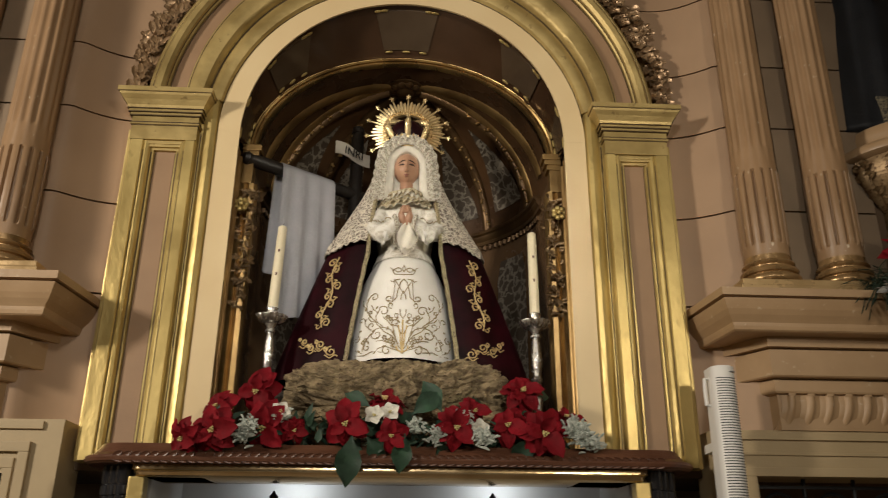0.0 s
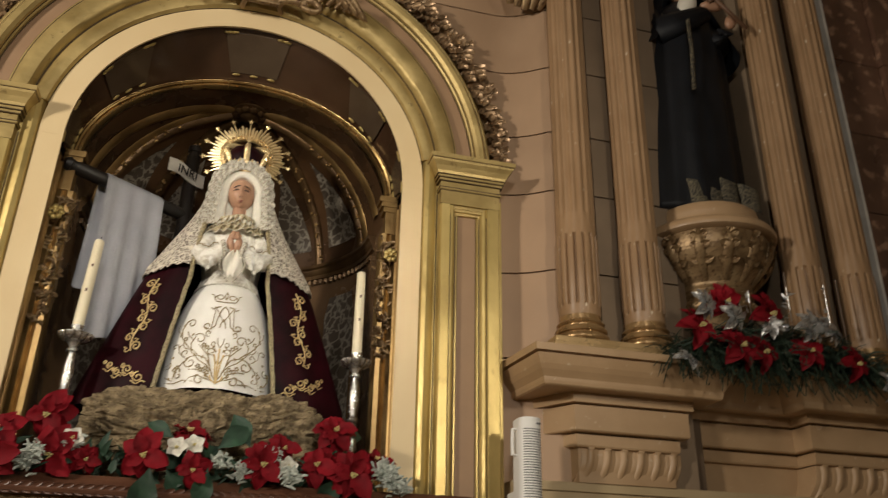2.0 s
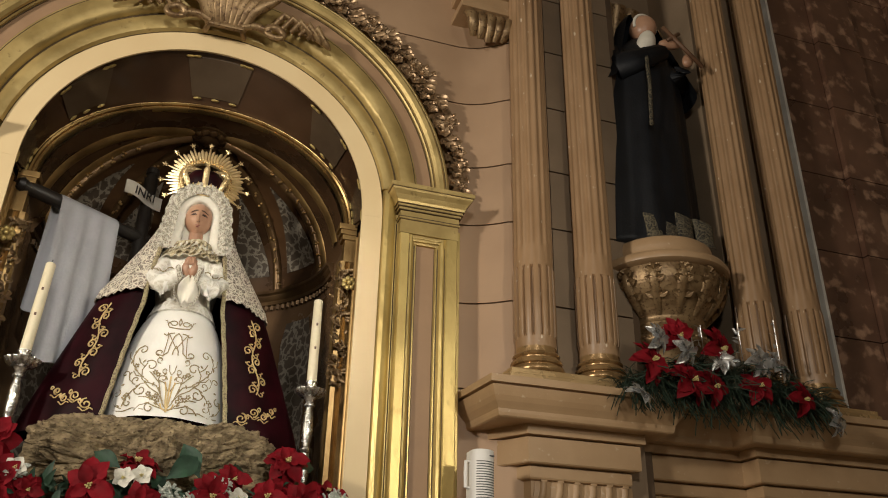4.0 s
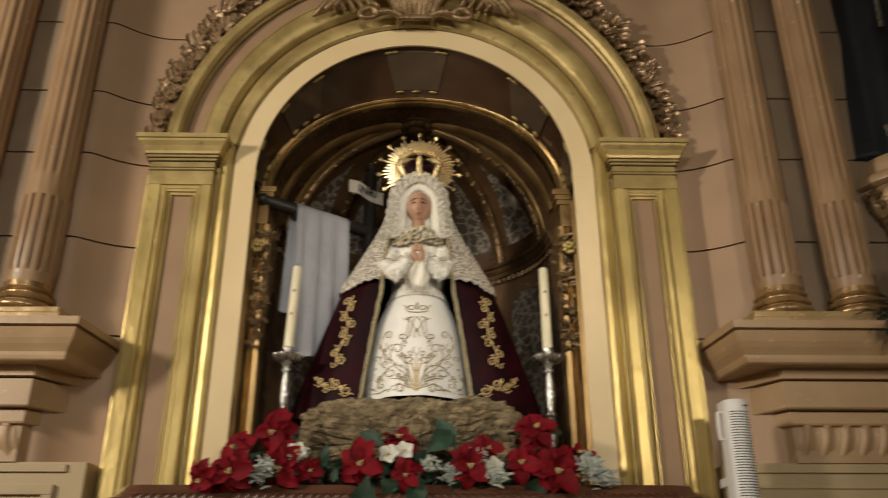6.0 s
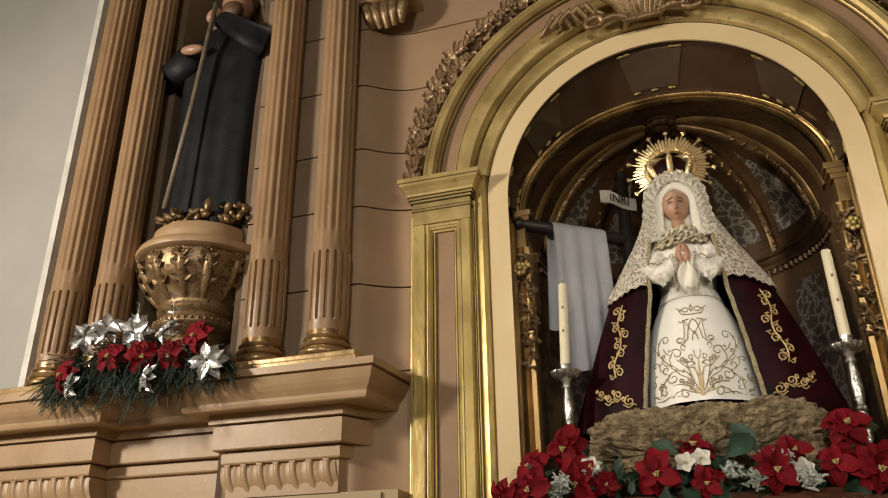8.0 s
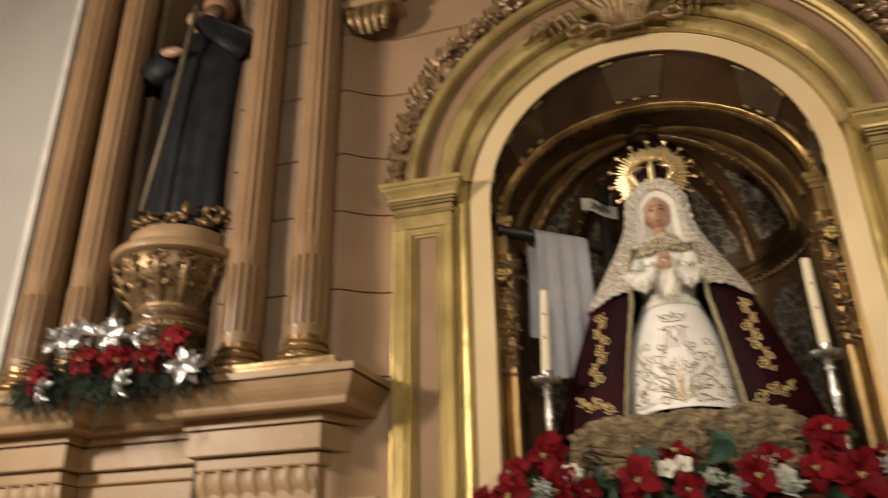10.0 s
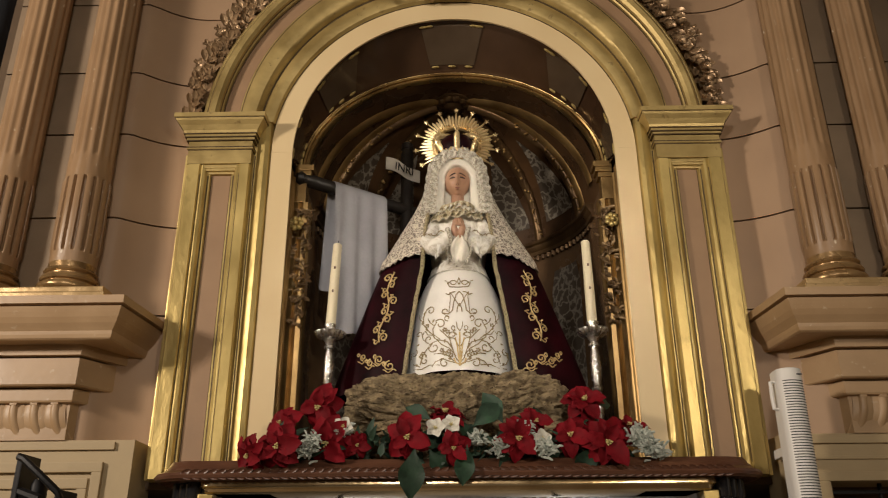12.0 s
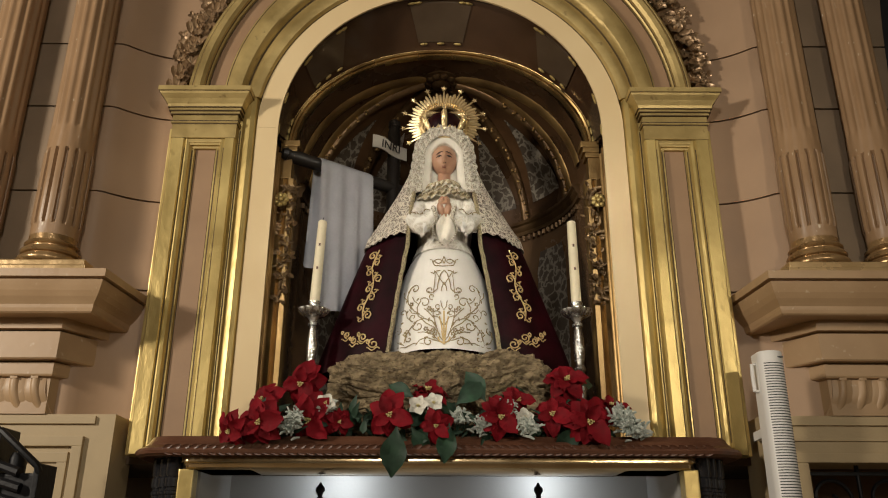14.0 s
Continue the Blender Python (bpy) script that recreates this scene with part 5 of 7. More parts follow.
        # tall outer vines with curled ends and small leaves
        on_dress(M([(0.10, 2.605), (0.150, 2.65), (0.182, 2.70), (0.186, 2.745), (0.168, 2.785), (0.145, 2.795)]), 0.0038)
        on_dress(M(spiral(0.148, 2.772, 0.023, 0.004, 95, 420, 16)), 0.0034)
        on_dress(M(spiral(0.208, 2.655, 0.018, 0.004, 200, -140, 14)), 0.0034)
        on_dress(M([(0.186, 2.72), (0.205, 2.745), (0.205, 2.775)]), 0.003)
        on_dress(M(spiral(0.232, 2.56, 0.020, 0.004, 120, 470, 14)), 0.0034)
        on_dress(M([(0.20, 2.48), (0.232, 2.50), (0.248, 2.535), (0.246, 2.57)]), 0.0034)
        on_dress(M([(0.10, 2.47), (0.15, 2.478), (0.19, 2.466), (0.235, 2.476)]), 0.0034)
        for k, (x, z, a) in enumerate(((0.165, 2.668, 40), (0.19, 2.715, 100), (0.178, 2.77, 130), (0.125, 2.628, 20), (0.11, 2.60, 60), (0.075, 2.592, 110), (0.045, 2.568, 70), (0.145, 2.585, -30), (0.12, 2.545, 10), (0.09, 2.50, -20), (0.05, 2.497, 30), (0.17, 2.53, 80), (0.215, 2.495, 20), (0.245, 2.545, 95), (0.02, 2.625, 60), (0.028, 2.645, 120), (0.062, 2.725, 20), (0.132, 2.71, 130), (0.21, 2.60, 150))):
            lump(bm, dress_point(g * x, z, 0.004), (0.0115, 0.0024, 0.0045), (0, -g * a, 0), 1)
        for (x, z) in ((0.055, 2.535), (0.075, 2.528), (0.045, 2.515), (0.09, 2.545), (0.06, 2.64), (0.075, 2.652), (0.185, 2.545), (0.195, 2.535), (0.165, 2.69)):
            for q in range(5):
                a = q * 2 * math.pi / 5
                p = dress_point(g * (x + 0.008 * math.cos(a)), z + 0.008 * math.sin(a), 0.005)
                lump(bm, p, (0.0052, 0.003, 0.0052), (0, 0, 0), 1)
    paint(s, 7)
    s = len(bm.faces)
    for g in (-1, 1):
        on_dress([(0.0, 2.46), (g * 0.008, 2.51), (g * 0.012, 2.56), (g * 0.022, 2.605)], 0.005)
        on_dress([(0.0, 2.465), (g * 0.022, 2.478), (g * 0.03, 2.50)], 0.005)
    on_dress([(0.0, 2.46), (0.0, 2.54), (0.0, 2.635)], 0.006)
    paint(s, 6)
    return thing("virgin_statue", bm, mats, "dressed figure, white gown, burgundy velvet cape, cream lace mantle", "statue", smooth=50)


def halo_crown():
    c = thing("halo_crown", None, None, "polished gold crown with a halo of rays and stars", "crown")
    cz, cy = 3.865, 3.13
    bm = bmesh.new()
    n = 60
    rows = []
    for j in range(n + 1):
        a = radians(-38 + 256 * j / n)
        rows.append([bm.verts.new((SX + r * math.cos(a), y, cz + r * 0.97 * math.sin(a))) for r, y in ((0.112, cy + 0.006), (0.112, cy - 0.004), (0.117, cy - 0.014), (0.126, cy - 0.008), (0.134, cy - 0.016), (0.144, cy - 0.010), (0.148, cy + 0.006))])
    grid_faces(bm, rows, closed_v=True)
    for j in range(40):
        a = radians(-36 + 252 * j / 39)
        lump(bm, (SX + 0.126 * math.cos(a), cy - 0.012, cz + 0.123 * math.sin(a)), (0.0085, 0.007, 0.0085))
        lump(bm, (SX + 0.143 * math.cos(a + 0.05), cy - 0.012, cz + 0.139 * math.sin(a + 0.05)), (0.0065, 0.006, 0.0065))
    part("halo_ring", bm, BRIGHTGOLD, c, smooth=50)
    me, mw = None, None
    count = 0
    for j in range(41):
        a = -32 + 244 * j / 40
        long = j % 4 == 0
        if long:
            if me is None:
                bm = bmesh.new()
                tube(bm, [(0.14, 0, 0), (0.175, 0, 0), (0.215, 0, 0), (0.228, 0, 0)], 0.0085, 4, taper=(0.9, 1.0, 0.6, 0.3), flat=0.6)
                me = mesh_of("ray", bm, BRIGHTGOLD)
            r = part("ray", me, None, c, m=pose(SX, cy, cz, 0, -a, 0))
            bm = bmesh.new()
            if count == 0:
                outline = [bm.verts.new((0.240 + (0.019 if k % 2 == 0 else 0.008) * math.cos(radians(36 * k)), -0.002, (0.019 if k % 2 == 0 else 0.008) * math.sin(radians(36 * k)))) for k in range(10)]
                top = bm.verts.new((0.240, -0.006, 0))
                bot = bm.verts.new((0.240, 0.004, 0))
                for k in range(10):
                    bm.faces.new((outline[k], outline[(k + 1) % 10], top))
                    bm.faces.new((outline[(k + 1) % 10], outline[k], bot))
                star = mesh_of("star", bm, BRIGHTGOLD)
            else:
                bm.free()
            count += 1
            part("star", star, None, r)
        else:
            if mw is None:
                bm = bmesh.new()
                tube(bm, [(0.14, 0, 0), (0.168, 0, 0), (0.20, 0, 0), (0.213, 0, 0)], 0.0112, 4, taper=(0.7, 1.0, 0.9, 0.15), flat=0.6)
                mw = mesh_of("ray", bm, BRIGHTGOLD)
            k = (1.02, 0.95, 1.0, 0.93, 0.98)[j % 5]
            part("ray", mw, None, c, m=pose(SX, cy, cz, 0, -a, 0) @ Matrix.Diagonal((k, 1, 1, 1)))
    # crown
    bm = bmesh.new()
    lathe(bm, [(0.078, 3.715), (0.084, 3.715), (0.088, 3.73), (0.083, 3.745), (0.09, 3.76), (0.084, 3.765), (0.078, 3.76)], 32, SX, 3.10, cap=False)
    for k in range(16):
        a = 2 * math.pi * k / 16
        add_leaf(bm, Matrix.Translation((SX + 0.086 * math.cos(a), 3.10 + 0.086 * math.sin(a), 3.755)) @ Matrix.Rotation(a, 4, "Z") @ Matrix.Rotation(radians(-75), 4, "Y"), length=0.045, width=0.026, curl=-0.2, n=4)
    part("crown_band", bm, BRIGHTGOLD, c, smooth=50)
    for k in range(6):
        a = radians(30 + 60 * k)
        bm = bmesh.new()
        pts = []
        for i in range(12):
            t = i / 11
            r = 0.085 * (1 + 0.80 * math.sin(math.pi * t * 0.8)) * (1 - t ** 3)
            pts.append((SX + r * math.cos(a), 3.10 + 0.78 * r * math.sin(a), 3.765 + 0.135 * math.sin(math.pi / 2 * t ** 0.8)))
        tube(bm, pts, 0.017, 6, flat=0.6)
        for q in pts[1:-1]:
            lump(bm, q, (0.013, 0.015, 0.011))
        part("crown_arch", bm, BRIGHTGOLD, c, smooth=50)
    bm = bmesh.new()
    lump(bm, (SX, 3.065, 3.898), (0.021, 0.021, 0.021), sub=2)
    box(bm, SX - 0.004, SX + 0.004, 3.06, 3.068, 3.915, 3.955)
    box(bm, SX - 0.013, SX + 0.013, 3.06, 3.068, 3.934, 3.941)
    part("orb", bm, BRIGHTGOLD, c, smooth=50)
    bm = bmesh.new()
    lathe(bm, [(0.076, 3.745), (0.108, 3.80), (0.112, 3.845), (0.09, 3.89), (0.05, 3.905), (0.0, 3.885)], 28, SX, 3.125, cap=False)
    part("cap", bm, VELVET, c, "dark red velvet cap", smooth=50)


def rock():
    bm = bmesh.new()
    bmesh.ops.create_cube(bm, size=2.0)
    bmesh.ops.subdivide_edges(bm, edges=bm.edges[:], cuts=110, use_grid_fill=True)
    for v in bm.verts:
        p = v.co.copy()
        q = p / (abs(p.x) ** 6 + abs(p.y) ** 6 + abs(p.z) ** 6) ** (1 / 6)
        w = Vector((q.x * 0.535, q.y * 0.36, q.z * 0.224))
        if w.y < 0.2:
            d = 0.040 * noise.fractal(w * 9, 0.9, 2.1, 4)
            d += 0.016 * noise.noise(Vector((w.x * 24, w.y * 24, w.z * 30))) + 0.009 * noise.noise(w * 50) + 0.003 * noise.noise(w * 110)
            d -= 0.028 * abs(noise.noise(Vector((w.x * 14, w.y * 14, w.z * 24 + 3)))) ** 0.7
            crack = abs(noise.noise(Vector((w.x * 6 + 5, w.y * 6, w.z * 24 + 1.5 * noise.noise(w * 5)))))
            d -= 0.030 * max(0.0, 1 - crack / 0.10)
        else:
            d = 0.0
        v.co = w + p.normalized() * (d + 0.012)
        v.co += Vector((SX - 0.012, 3.08, 2.196))
        v.co.z = max(v.co.z, 1.973)
        if v.co.z > 2.438:
            v.co.z = 2.438 + (v.co.z - 2.438) * 0.15
    thing("bark_rock", bm, BARK, "rough brown cork bark mound under the figure", "rock")


def candlestick(x, y, lean):
    c = thing("candlestick", None, None, "chased silver altar candlestick with a scalloped drip pan", "candlestick", group="altar candlesticks", m=pose(x, y, 1.972))
    bm = bmesh.new()
    lathe(bm, [(0.0, 0.0), (0.085, 0.0), (0.09, 0.01), (0.08, 0.025), (0.06, 0.04), (0.05, 0.07), (0.032, 0.10), (0.026, 0.13), (0.04, 0.15), (0.044, 0.165), (0.036, 0.185), (0.022, 0.20), (0.02, 0.24), (0.028, 0.26), (0.033, 0.30), (0.036, 0.33), (0.03, 0.36), (0.022, 0.385), (0.034, 0.395), (0.036, 0.405), (0.026, 0.415), (0.022, 0.43), (0.03, 0.445), (0.034, 0.50), (0.032, 0.56), (0.024, 0.60), (0.022, 0.615), (0.034, 0.622), (0.034, 0.632), (0.024, 0.64), (0.03, 0.655), (0.045, 0.668), (0.05, 0.674), (0.0, 0.674)], 28, cap=False)
    bmesh.ops.scale(bm, vec=(0.80, 0.80, 1), verts=bm.verts)
    part("stem", bm, SILVER, c, smooth=45)
    bm = bmesh.new()
    rows = []
    for r, z in ((0.02, 0.662), (0.045, 0.666), (0.066, 0.680), (0.078, 0.700), (0.079, 0.706), (0.073, 0.704), (0.055, 0.690), (0.02, 0.686)):
        rows.append([bm.verts.new((r * (1 + 0.05 * math.cos(16 * t)) * math.cos(t), r * (1 + 0.05 * math.cos(16 * t)) * math.sin(t), z)) for t in (2 * math.pi * k / 64 for k in range(64))])
    grid_faces(bm, rows, closed_v=True)
    part("drip_pan", bm, SILVER, c, smooth=45)
    bm = bmesh.new()
    lathe(bm, [(0.0, 0.68), (0.029, 0.68), (0.029, 0.735), (0.031, 0.74), (0.031, 0.748), (0.027, 0.748), (0.0, 0.748)], 24, cap=False)
    part("socket", bm, SILVER, c, smooth=45)
    bm = bmesh.new()
    lathe(bm, [(0.0, 0.0), (0.026, 0.0), (0.0255, 0.2), (0.0235, 0.445), (0.018, 0.452), (0.006, 0.446), (0.0, 0.446)], 24, cap=False)
    candle = thing("altar_candle", bm, WAX, "tall cream wax altar candle, unlit", "candle", group="altar candles", smooth=45, m=pose(x, y, 1.972 + 0.7485, 0, lean, 0))
    bm = bmesh.new()
    tube(bm, [(0, 0, 0.445), (0.001, 0, 0.46), (0.004, 0, 0.472)], 0.0018, 5)
    part("wick", bm, INK, candle, "dark wick")
    for z in (0.17, 0.30):
        bm = bmesh.new()
        box(bm, -0.005, 0.005, -0.0262, -0.0235, z, z + 0.015, 0.001)
        part("seal_mark", bm, OLDBROWN, candle, "small brown mark drawn as a plain bar")


def cross_with_cloth():
    ca, sa = math.cos(radians(38)), math.sin(radians(38))
    m = Matrix(((ca, -sa, 0, -0.262), (sa, ca, 0, 3.50), (0, 0, 1, 0), (0, 0, 0, 1)))
    c = thing("wooden_cross", None, None, "black stained wooden cross with silver tips behind the figure", "cross", m=m)
    bm = bmesh.new()
    lathe(bm, [(0.0, 1.973), (0.04, 1.973), (0.04, 4.02), (0.034, 4.03), (0.034, 4.045), (0.04, 4.05), (0.038, 4.085), (0.02, 4.10), (0.0, 4.10)], 16, cap=False)
    part("upright", bm, DARKWOOD, c, smooth=40)
    bm = bmesh.new()
    tube(bm, [(-0.76, 0, 3.62), (-0.735, 0, 3.62), (-0.73, 0, 3.62), (-0.70, 0, 3.62), (-0.695, 0, 3.62), (0.30, 0, 3.62)], 0.036, 14, taper=(0.7, 1.15, 1.0, 1.0, 1.1, 1.0))
    part("arm", bm, DARKWOOD, c, smooth=40)
    bm = bmesh.new()
    rows = []
    for i in range(13):
        u = i / 12
        rows.append([bm.verts.new((-0.19 + 0.25 * u, -0.05 + y - 0.01 * math.sin(u * 7), 3.83 + zz - 0.016 * u + 0.006 * math.sin(5 * u))) for y, zz in ((0, 0), (0.006, 0), (0.006, 0.085), (0, 0.085))])
    grid_faces(bm, rows, closed_v=True)
    bm.faces.new(rows[0])
    bm.faces.new(rows[-1])
    plaque = part("title_plaque", bm, PARCHMENT, c, "parchment white plaque with dark capitals", smooth=40)
    font = bpy.data.curves.new("letters", "FONT")
    font.body, font.size, font.extrude, font.align_x = "INRI", 0.075, 0.0015, "CENTER"
    tmp = bpy.data.objects.new("letters_curve", font)
    scene.collection.objects.link(tmp)
    bpy.context.view_layer.update()
    me = bpy.data.meshes.new_from_object(tmp.evaluated_get(bpy.context.evaluated_depsgraph_get()))
    bpy.data.objects.remove(tmp)
    me.materials.clear()
    me.materials.append(INK)
    t = part("letters", me, None, plaque, "dark capitals INRI")
    t.matrix_basis = pose(-0.065, -0.0625, 3.842, 90, 0, 0) @ pose(0, 0, 0, 0, 0, -3)
    # cloth hung over the arm
    bm = bmesh.new()
    for side in (-1, 1):
        rows = []
        for i in range(26):
            v = i / 25
            row = []
            for j in range(33):
                u = j / 32
                x = -0.53 + 0.35 * u + 0.02 * v * (u - 0.3)
                fold = 0.016 * math.sin(u * 21 + 0.6 * v) * (0.25 + v)
                if v < 0.12:
                    a = math.pi / 2 - (v / 0.12) * math.pi / 2
                    y, z = side * 0.042 * math.cos(a), 3.62 + 0.042 * math.sin(a)
                else:
                    y, z = side * (0.042 + 0.03 * v) + fold * side, 3.62 - (v - 0.12) / 0.88 * (0.86 if side < 0 else 0.6) * (1 + 0.03 * math.sin(u * 6))
                row.append(bm.verts.new((x, y, z)))
            rows.append(row)
        grid_faces(bm, rows)
    thing("white_cloth", bm, CLOTH, "white cotton cloth draped over the cross arm", "cloth", smooth=60, m=m)


statue_main()
halo_crown()
rock()
candlestick(-0.614, 2.96, 2.2)
candlestick(0.735, 2.96, -0.3)
cross_with_cloth()


# ---- flowers on the shelf ----
def petal_mesh(length, width, material, curl=0.25, seed=0, wave=0.25, blunt=0.68, point=1.12):
    bm = bmesh.new()
    add_leaf(bm, Matrix.Identity(4), length=length, width=width, curl=curl, fold=0.35, point=point, n=8, wave=wave, seed=seed, blunt=blunt)
    return mesh_of("petal", bm, material, 60)


PETALS = [petal_mesh(0.104, 0.078, RED, 0.32, 0), petal_mesh(0.094, 0.070, RED, 0.48, 2), petal_mesh(0.072, 0.052, RED, 0.18, 4)]
LEAVES = [petal_mesh(0.16, 0.086, LEAF, 0.3, 1, 0.3, 1.25, 0.85), petal_mesh(0.13, 0.066, LEAF, 0.45, 3, 0.3, 1.25, 0.85)]
WHITES = [petal_mesh(0.048, 0.046, WHITEPETAL, 0.1, 1), petal_mesh(0.044, 0.040, WHITEPETAL, 0.3, 2)]


def stamen_mesh():
    bm = bmesh.new()
    rnd = random.Random(2)
    for k in range(9):
        a, r = rnd.uniform(0, 6.28), rnd.uniform(0.003, 0.016)
        tube(bm, [(r * 0.4 * math.cos(a), r * 0.4 * math.sin(a), 0.0), (r * math.cos(a), r * math.sin(a), 0.022)], 0.0022, 5)
        lump(bm, (r * math.cos(a), r * math.sin(a), 0.024), (0.0042, 0.0042, 0.0042))
    return mesh_of("stamens", bm, STAMEN, 60)


STAMENS = stamen_mesh()


def facing(x, y, z, pan, tip, spin):
    """A flower's pose: it looks out to the front, panned and tipped."""
    return Matrix.Translation((x, y, z)) @ Matrix.Rotation(radians(pan), 4, "Z") @ Matrix.Rotation(radians(90 - tip), 4, "X") @ Matrix.Rotation(radians(spin), 4, "Z")


def poinsettia(x, y, z, size, pan=0.0, tip=0.0, seed=0, leaves=2):
    rnd = random.Random(100 + seed)
    f = thing("poinsettia", None, None, "red cloth poinsettia with yellow stamens on the shelf", "flower", group="poinsettias on the shelf", m=facing(x, y, z, pan, tip, rnd.uniform(0, 60)) @ Matrix.Diagonal((size, size, size, 1)))
    for tier, (n, lift, k) in enumerate(((6, -8, 0), (5, 10, 1), (3, 30, 2))):
        for i in range(n):
            a = 360 * i / n + tier * 31 + rnd.uniform(-12, 12)
            s = rnd.uniform(0.85, 1.12)
            part("petal", PETALS[(k + (i == 2)) % 3], None, f, m=Matrix.Rotation(radians(a), 4, "Z") @ pose(0.006, 0, 0.004 * tier, rnd.uniform(-14, 14), -lift + rnd.uniform(-9, 9), 0) @ Matrix.Diagonal((s, s, s, 1)))
    for i in range(leaves):
        a = rnd.uniform(0, 360)
        part("leaf", LEAVES[i % 2], None, f, "dark green leaf", m=Matrix.Rotation(radians(a), 4, "Z") @ pose(0.02, 0, -0.02, 0, 12, 0))
    part("flower_centre", STAMENS, None, f, "yellow stamens", m=pose(0, 0, 0.006))


SHELF_FLOWERS = [(-0.591, 2.60, 2.225, 1.0, -8, -8), (-0.755, 2.60, 2.15, 0.85, -30, 10), (-0.545, 2.56, 2.06, 1.15, -5, -12), (-0.745, 2.50, 2.035, 1.0, -10, -5), (-0.865, 2.49, 2.0, 0.8, -28, -25),
                 (-0.41, 2.56, 2.045, 0.6, 10, 0), (-0.185, 2.50, 2.07, 1.0, -4, -4), (0.015, 2.47, 2.02, 0.72, 0, -10), (-0.022, 2.62, 2.185, 1.0, 0, 58), (0.29, 2.51, 2.065, 0.98, 12, -5),
                 (0.375, 2.58, 2.145, 0.7, 25, 10), (0.60, 2.60, 2.24, 0.98, 6, 22), (0.53, 2.56, 2.08, 0.95, -14, 10), (0.672, 2.49, 2.042, 1.08, 8, -6), (0.785, 2.58, 2.115, 0.85, 30, 48)]


def shelf_flowers():
    for k, (x, y, z, s, pan, tip) in enumerate(SHELF_FLOWERS):
        poinsettia(x, y, z, s, pan, tip, k, leaves=0 if k in (0, 1, 3, 4) else 1 if k % 2 else 2)
    # large hanging leaves
    for k, (x, y, z, a, s) in enumerate(((-0.15, 2.47, 2.02, -96, 1.35), (-0.09, 2.50, 2.02, -60, 1.2), (0.075, 2.475, 2.03, -98, 1.05), (0.16, 2.52, 2.07, -30, 1.1), (0.10, 2.56, 2.12, 40, 1.1), (-0.08, 2.60, 2.16, 150, 1.1), (0.24, 2.60, 2.14, 120, 1.1))):
        thing("cloth_leaf", LEAVES[k % 2], None, "large dark green cloth leaf at the shelf edge", "leaf", group="leaves on the shelf", m=Matrix.Translation((x, y, z)) @ Matrix.Rotation(radians(90), 4, "X") @ Matrix.Rotation(radians(a), 4, "Z") @ Matrix.Diagonal((s, s, s, 1)))
    # white blossoms
    for k, (x, y, z) in enumerate(((-0.06, 2.52, 2.11), (0.005, 2.53, 2.125), (-0.475, 2.56, 2.125), (0.40, 2.55, 2.06))):
        b = thing("white_blossom", None, None, "small white cloth blossom among the poinsettias", "flower", group="white blossoms on the shelf", m=facing(x, y, z, -10 + 8 * k, 10, 30 * k))
        for i in range(5):
            part("petal", WHITES[i % 2], None, b, m=Matrix.Rotation(radians(72 * i), 4, "Z") @ pose(0.002, 0, 0, 0, -22, 0))
        part("flower_centre", STAMENS, None, b, m=pose(0, 0, 0.002) @ Matrix.Diagonal((0.6, 0.6, 0.6, 1)))
    # frosted sprigs
    for k, (x, y, z, s) in enumerate(((-0.617, 2.50, 2.01, 1.0), (-0.60, 2.49, 2.05, 0.8), (-0.475, 2.58, 2.11, 0.9), (0.415, 2.50, 2.01, 1.0), (0.864, 2.53, 2.01, 1.2), (0.82, 2.54, 2.06, 1.2), (0.22, 2.53, 2.02, 1.0), (0.12, 2.54, 2.06, 0.9), (0.33, 2.54, 2.10, 0.7), (0.90, 2.55, 2.0, 0.9))):
        rnd = random.Random(k)
        bm = bmesh.new()
        for i in range(58):
            a, e = rnd.uniform(0, 6.28), rnd.uniform(-0.3, 1.2)
            d = Vector((math.cos(a) * math.cos(e), -abs(math.sin(a)) * math.cos(e) * 0.7, math.sin(e)))
            p = Vector((rnd.gauss(0, 0.014), rnd.gauss(0, 0.01), rnd.gauss(0, 0.014)))
            tube(bm, [p, p + d * 0.03 * s, p + d * 0.046 * s + Vector((0, 0, -0.006))], 0.0056 * s, 5, taper=(0.8, 1.1, 0.7))
        thing("frosted_sprig", bm, FROST, "frosted white green sprig among the poinsettias", "sprig", group="frosted sprigs on the shelf", smooth=60, m=pose(x, y, z))
    # dark green filling under the flowers
    rnd = random.Random(77)
    bm = bmesh.new()
    for i in range(240):
        x = rnd.uniform(-0.78, 0.80)
        add_leaf(bm, Matrix.Translation((x, rnd.uniform(2.55, 2.64), 1.99 + rnd.uniform(0, 0.10))) @ Euler((radians(90 + rnd.uniform(-40, 40)), radians(rnd.uniform(-40, 40)), radians(rnd.uniform(-60, 60)))).to_matrix().to_4x4() @ Matrix.Rotation(rnd.uniform(0, 6.28), 4, "Z"), length=rnd.uniform(0.04, 0.09), width=rnd.uniform(0.012, 0.035), n=4)
    thing("shelf_greenery", bm, LEAF, "dark green artificial foliage under the poinsettias", "foliage", kind="stuff")


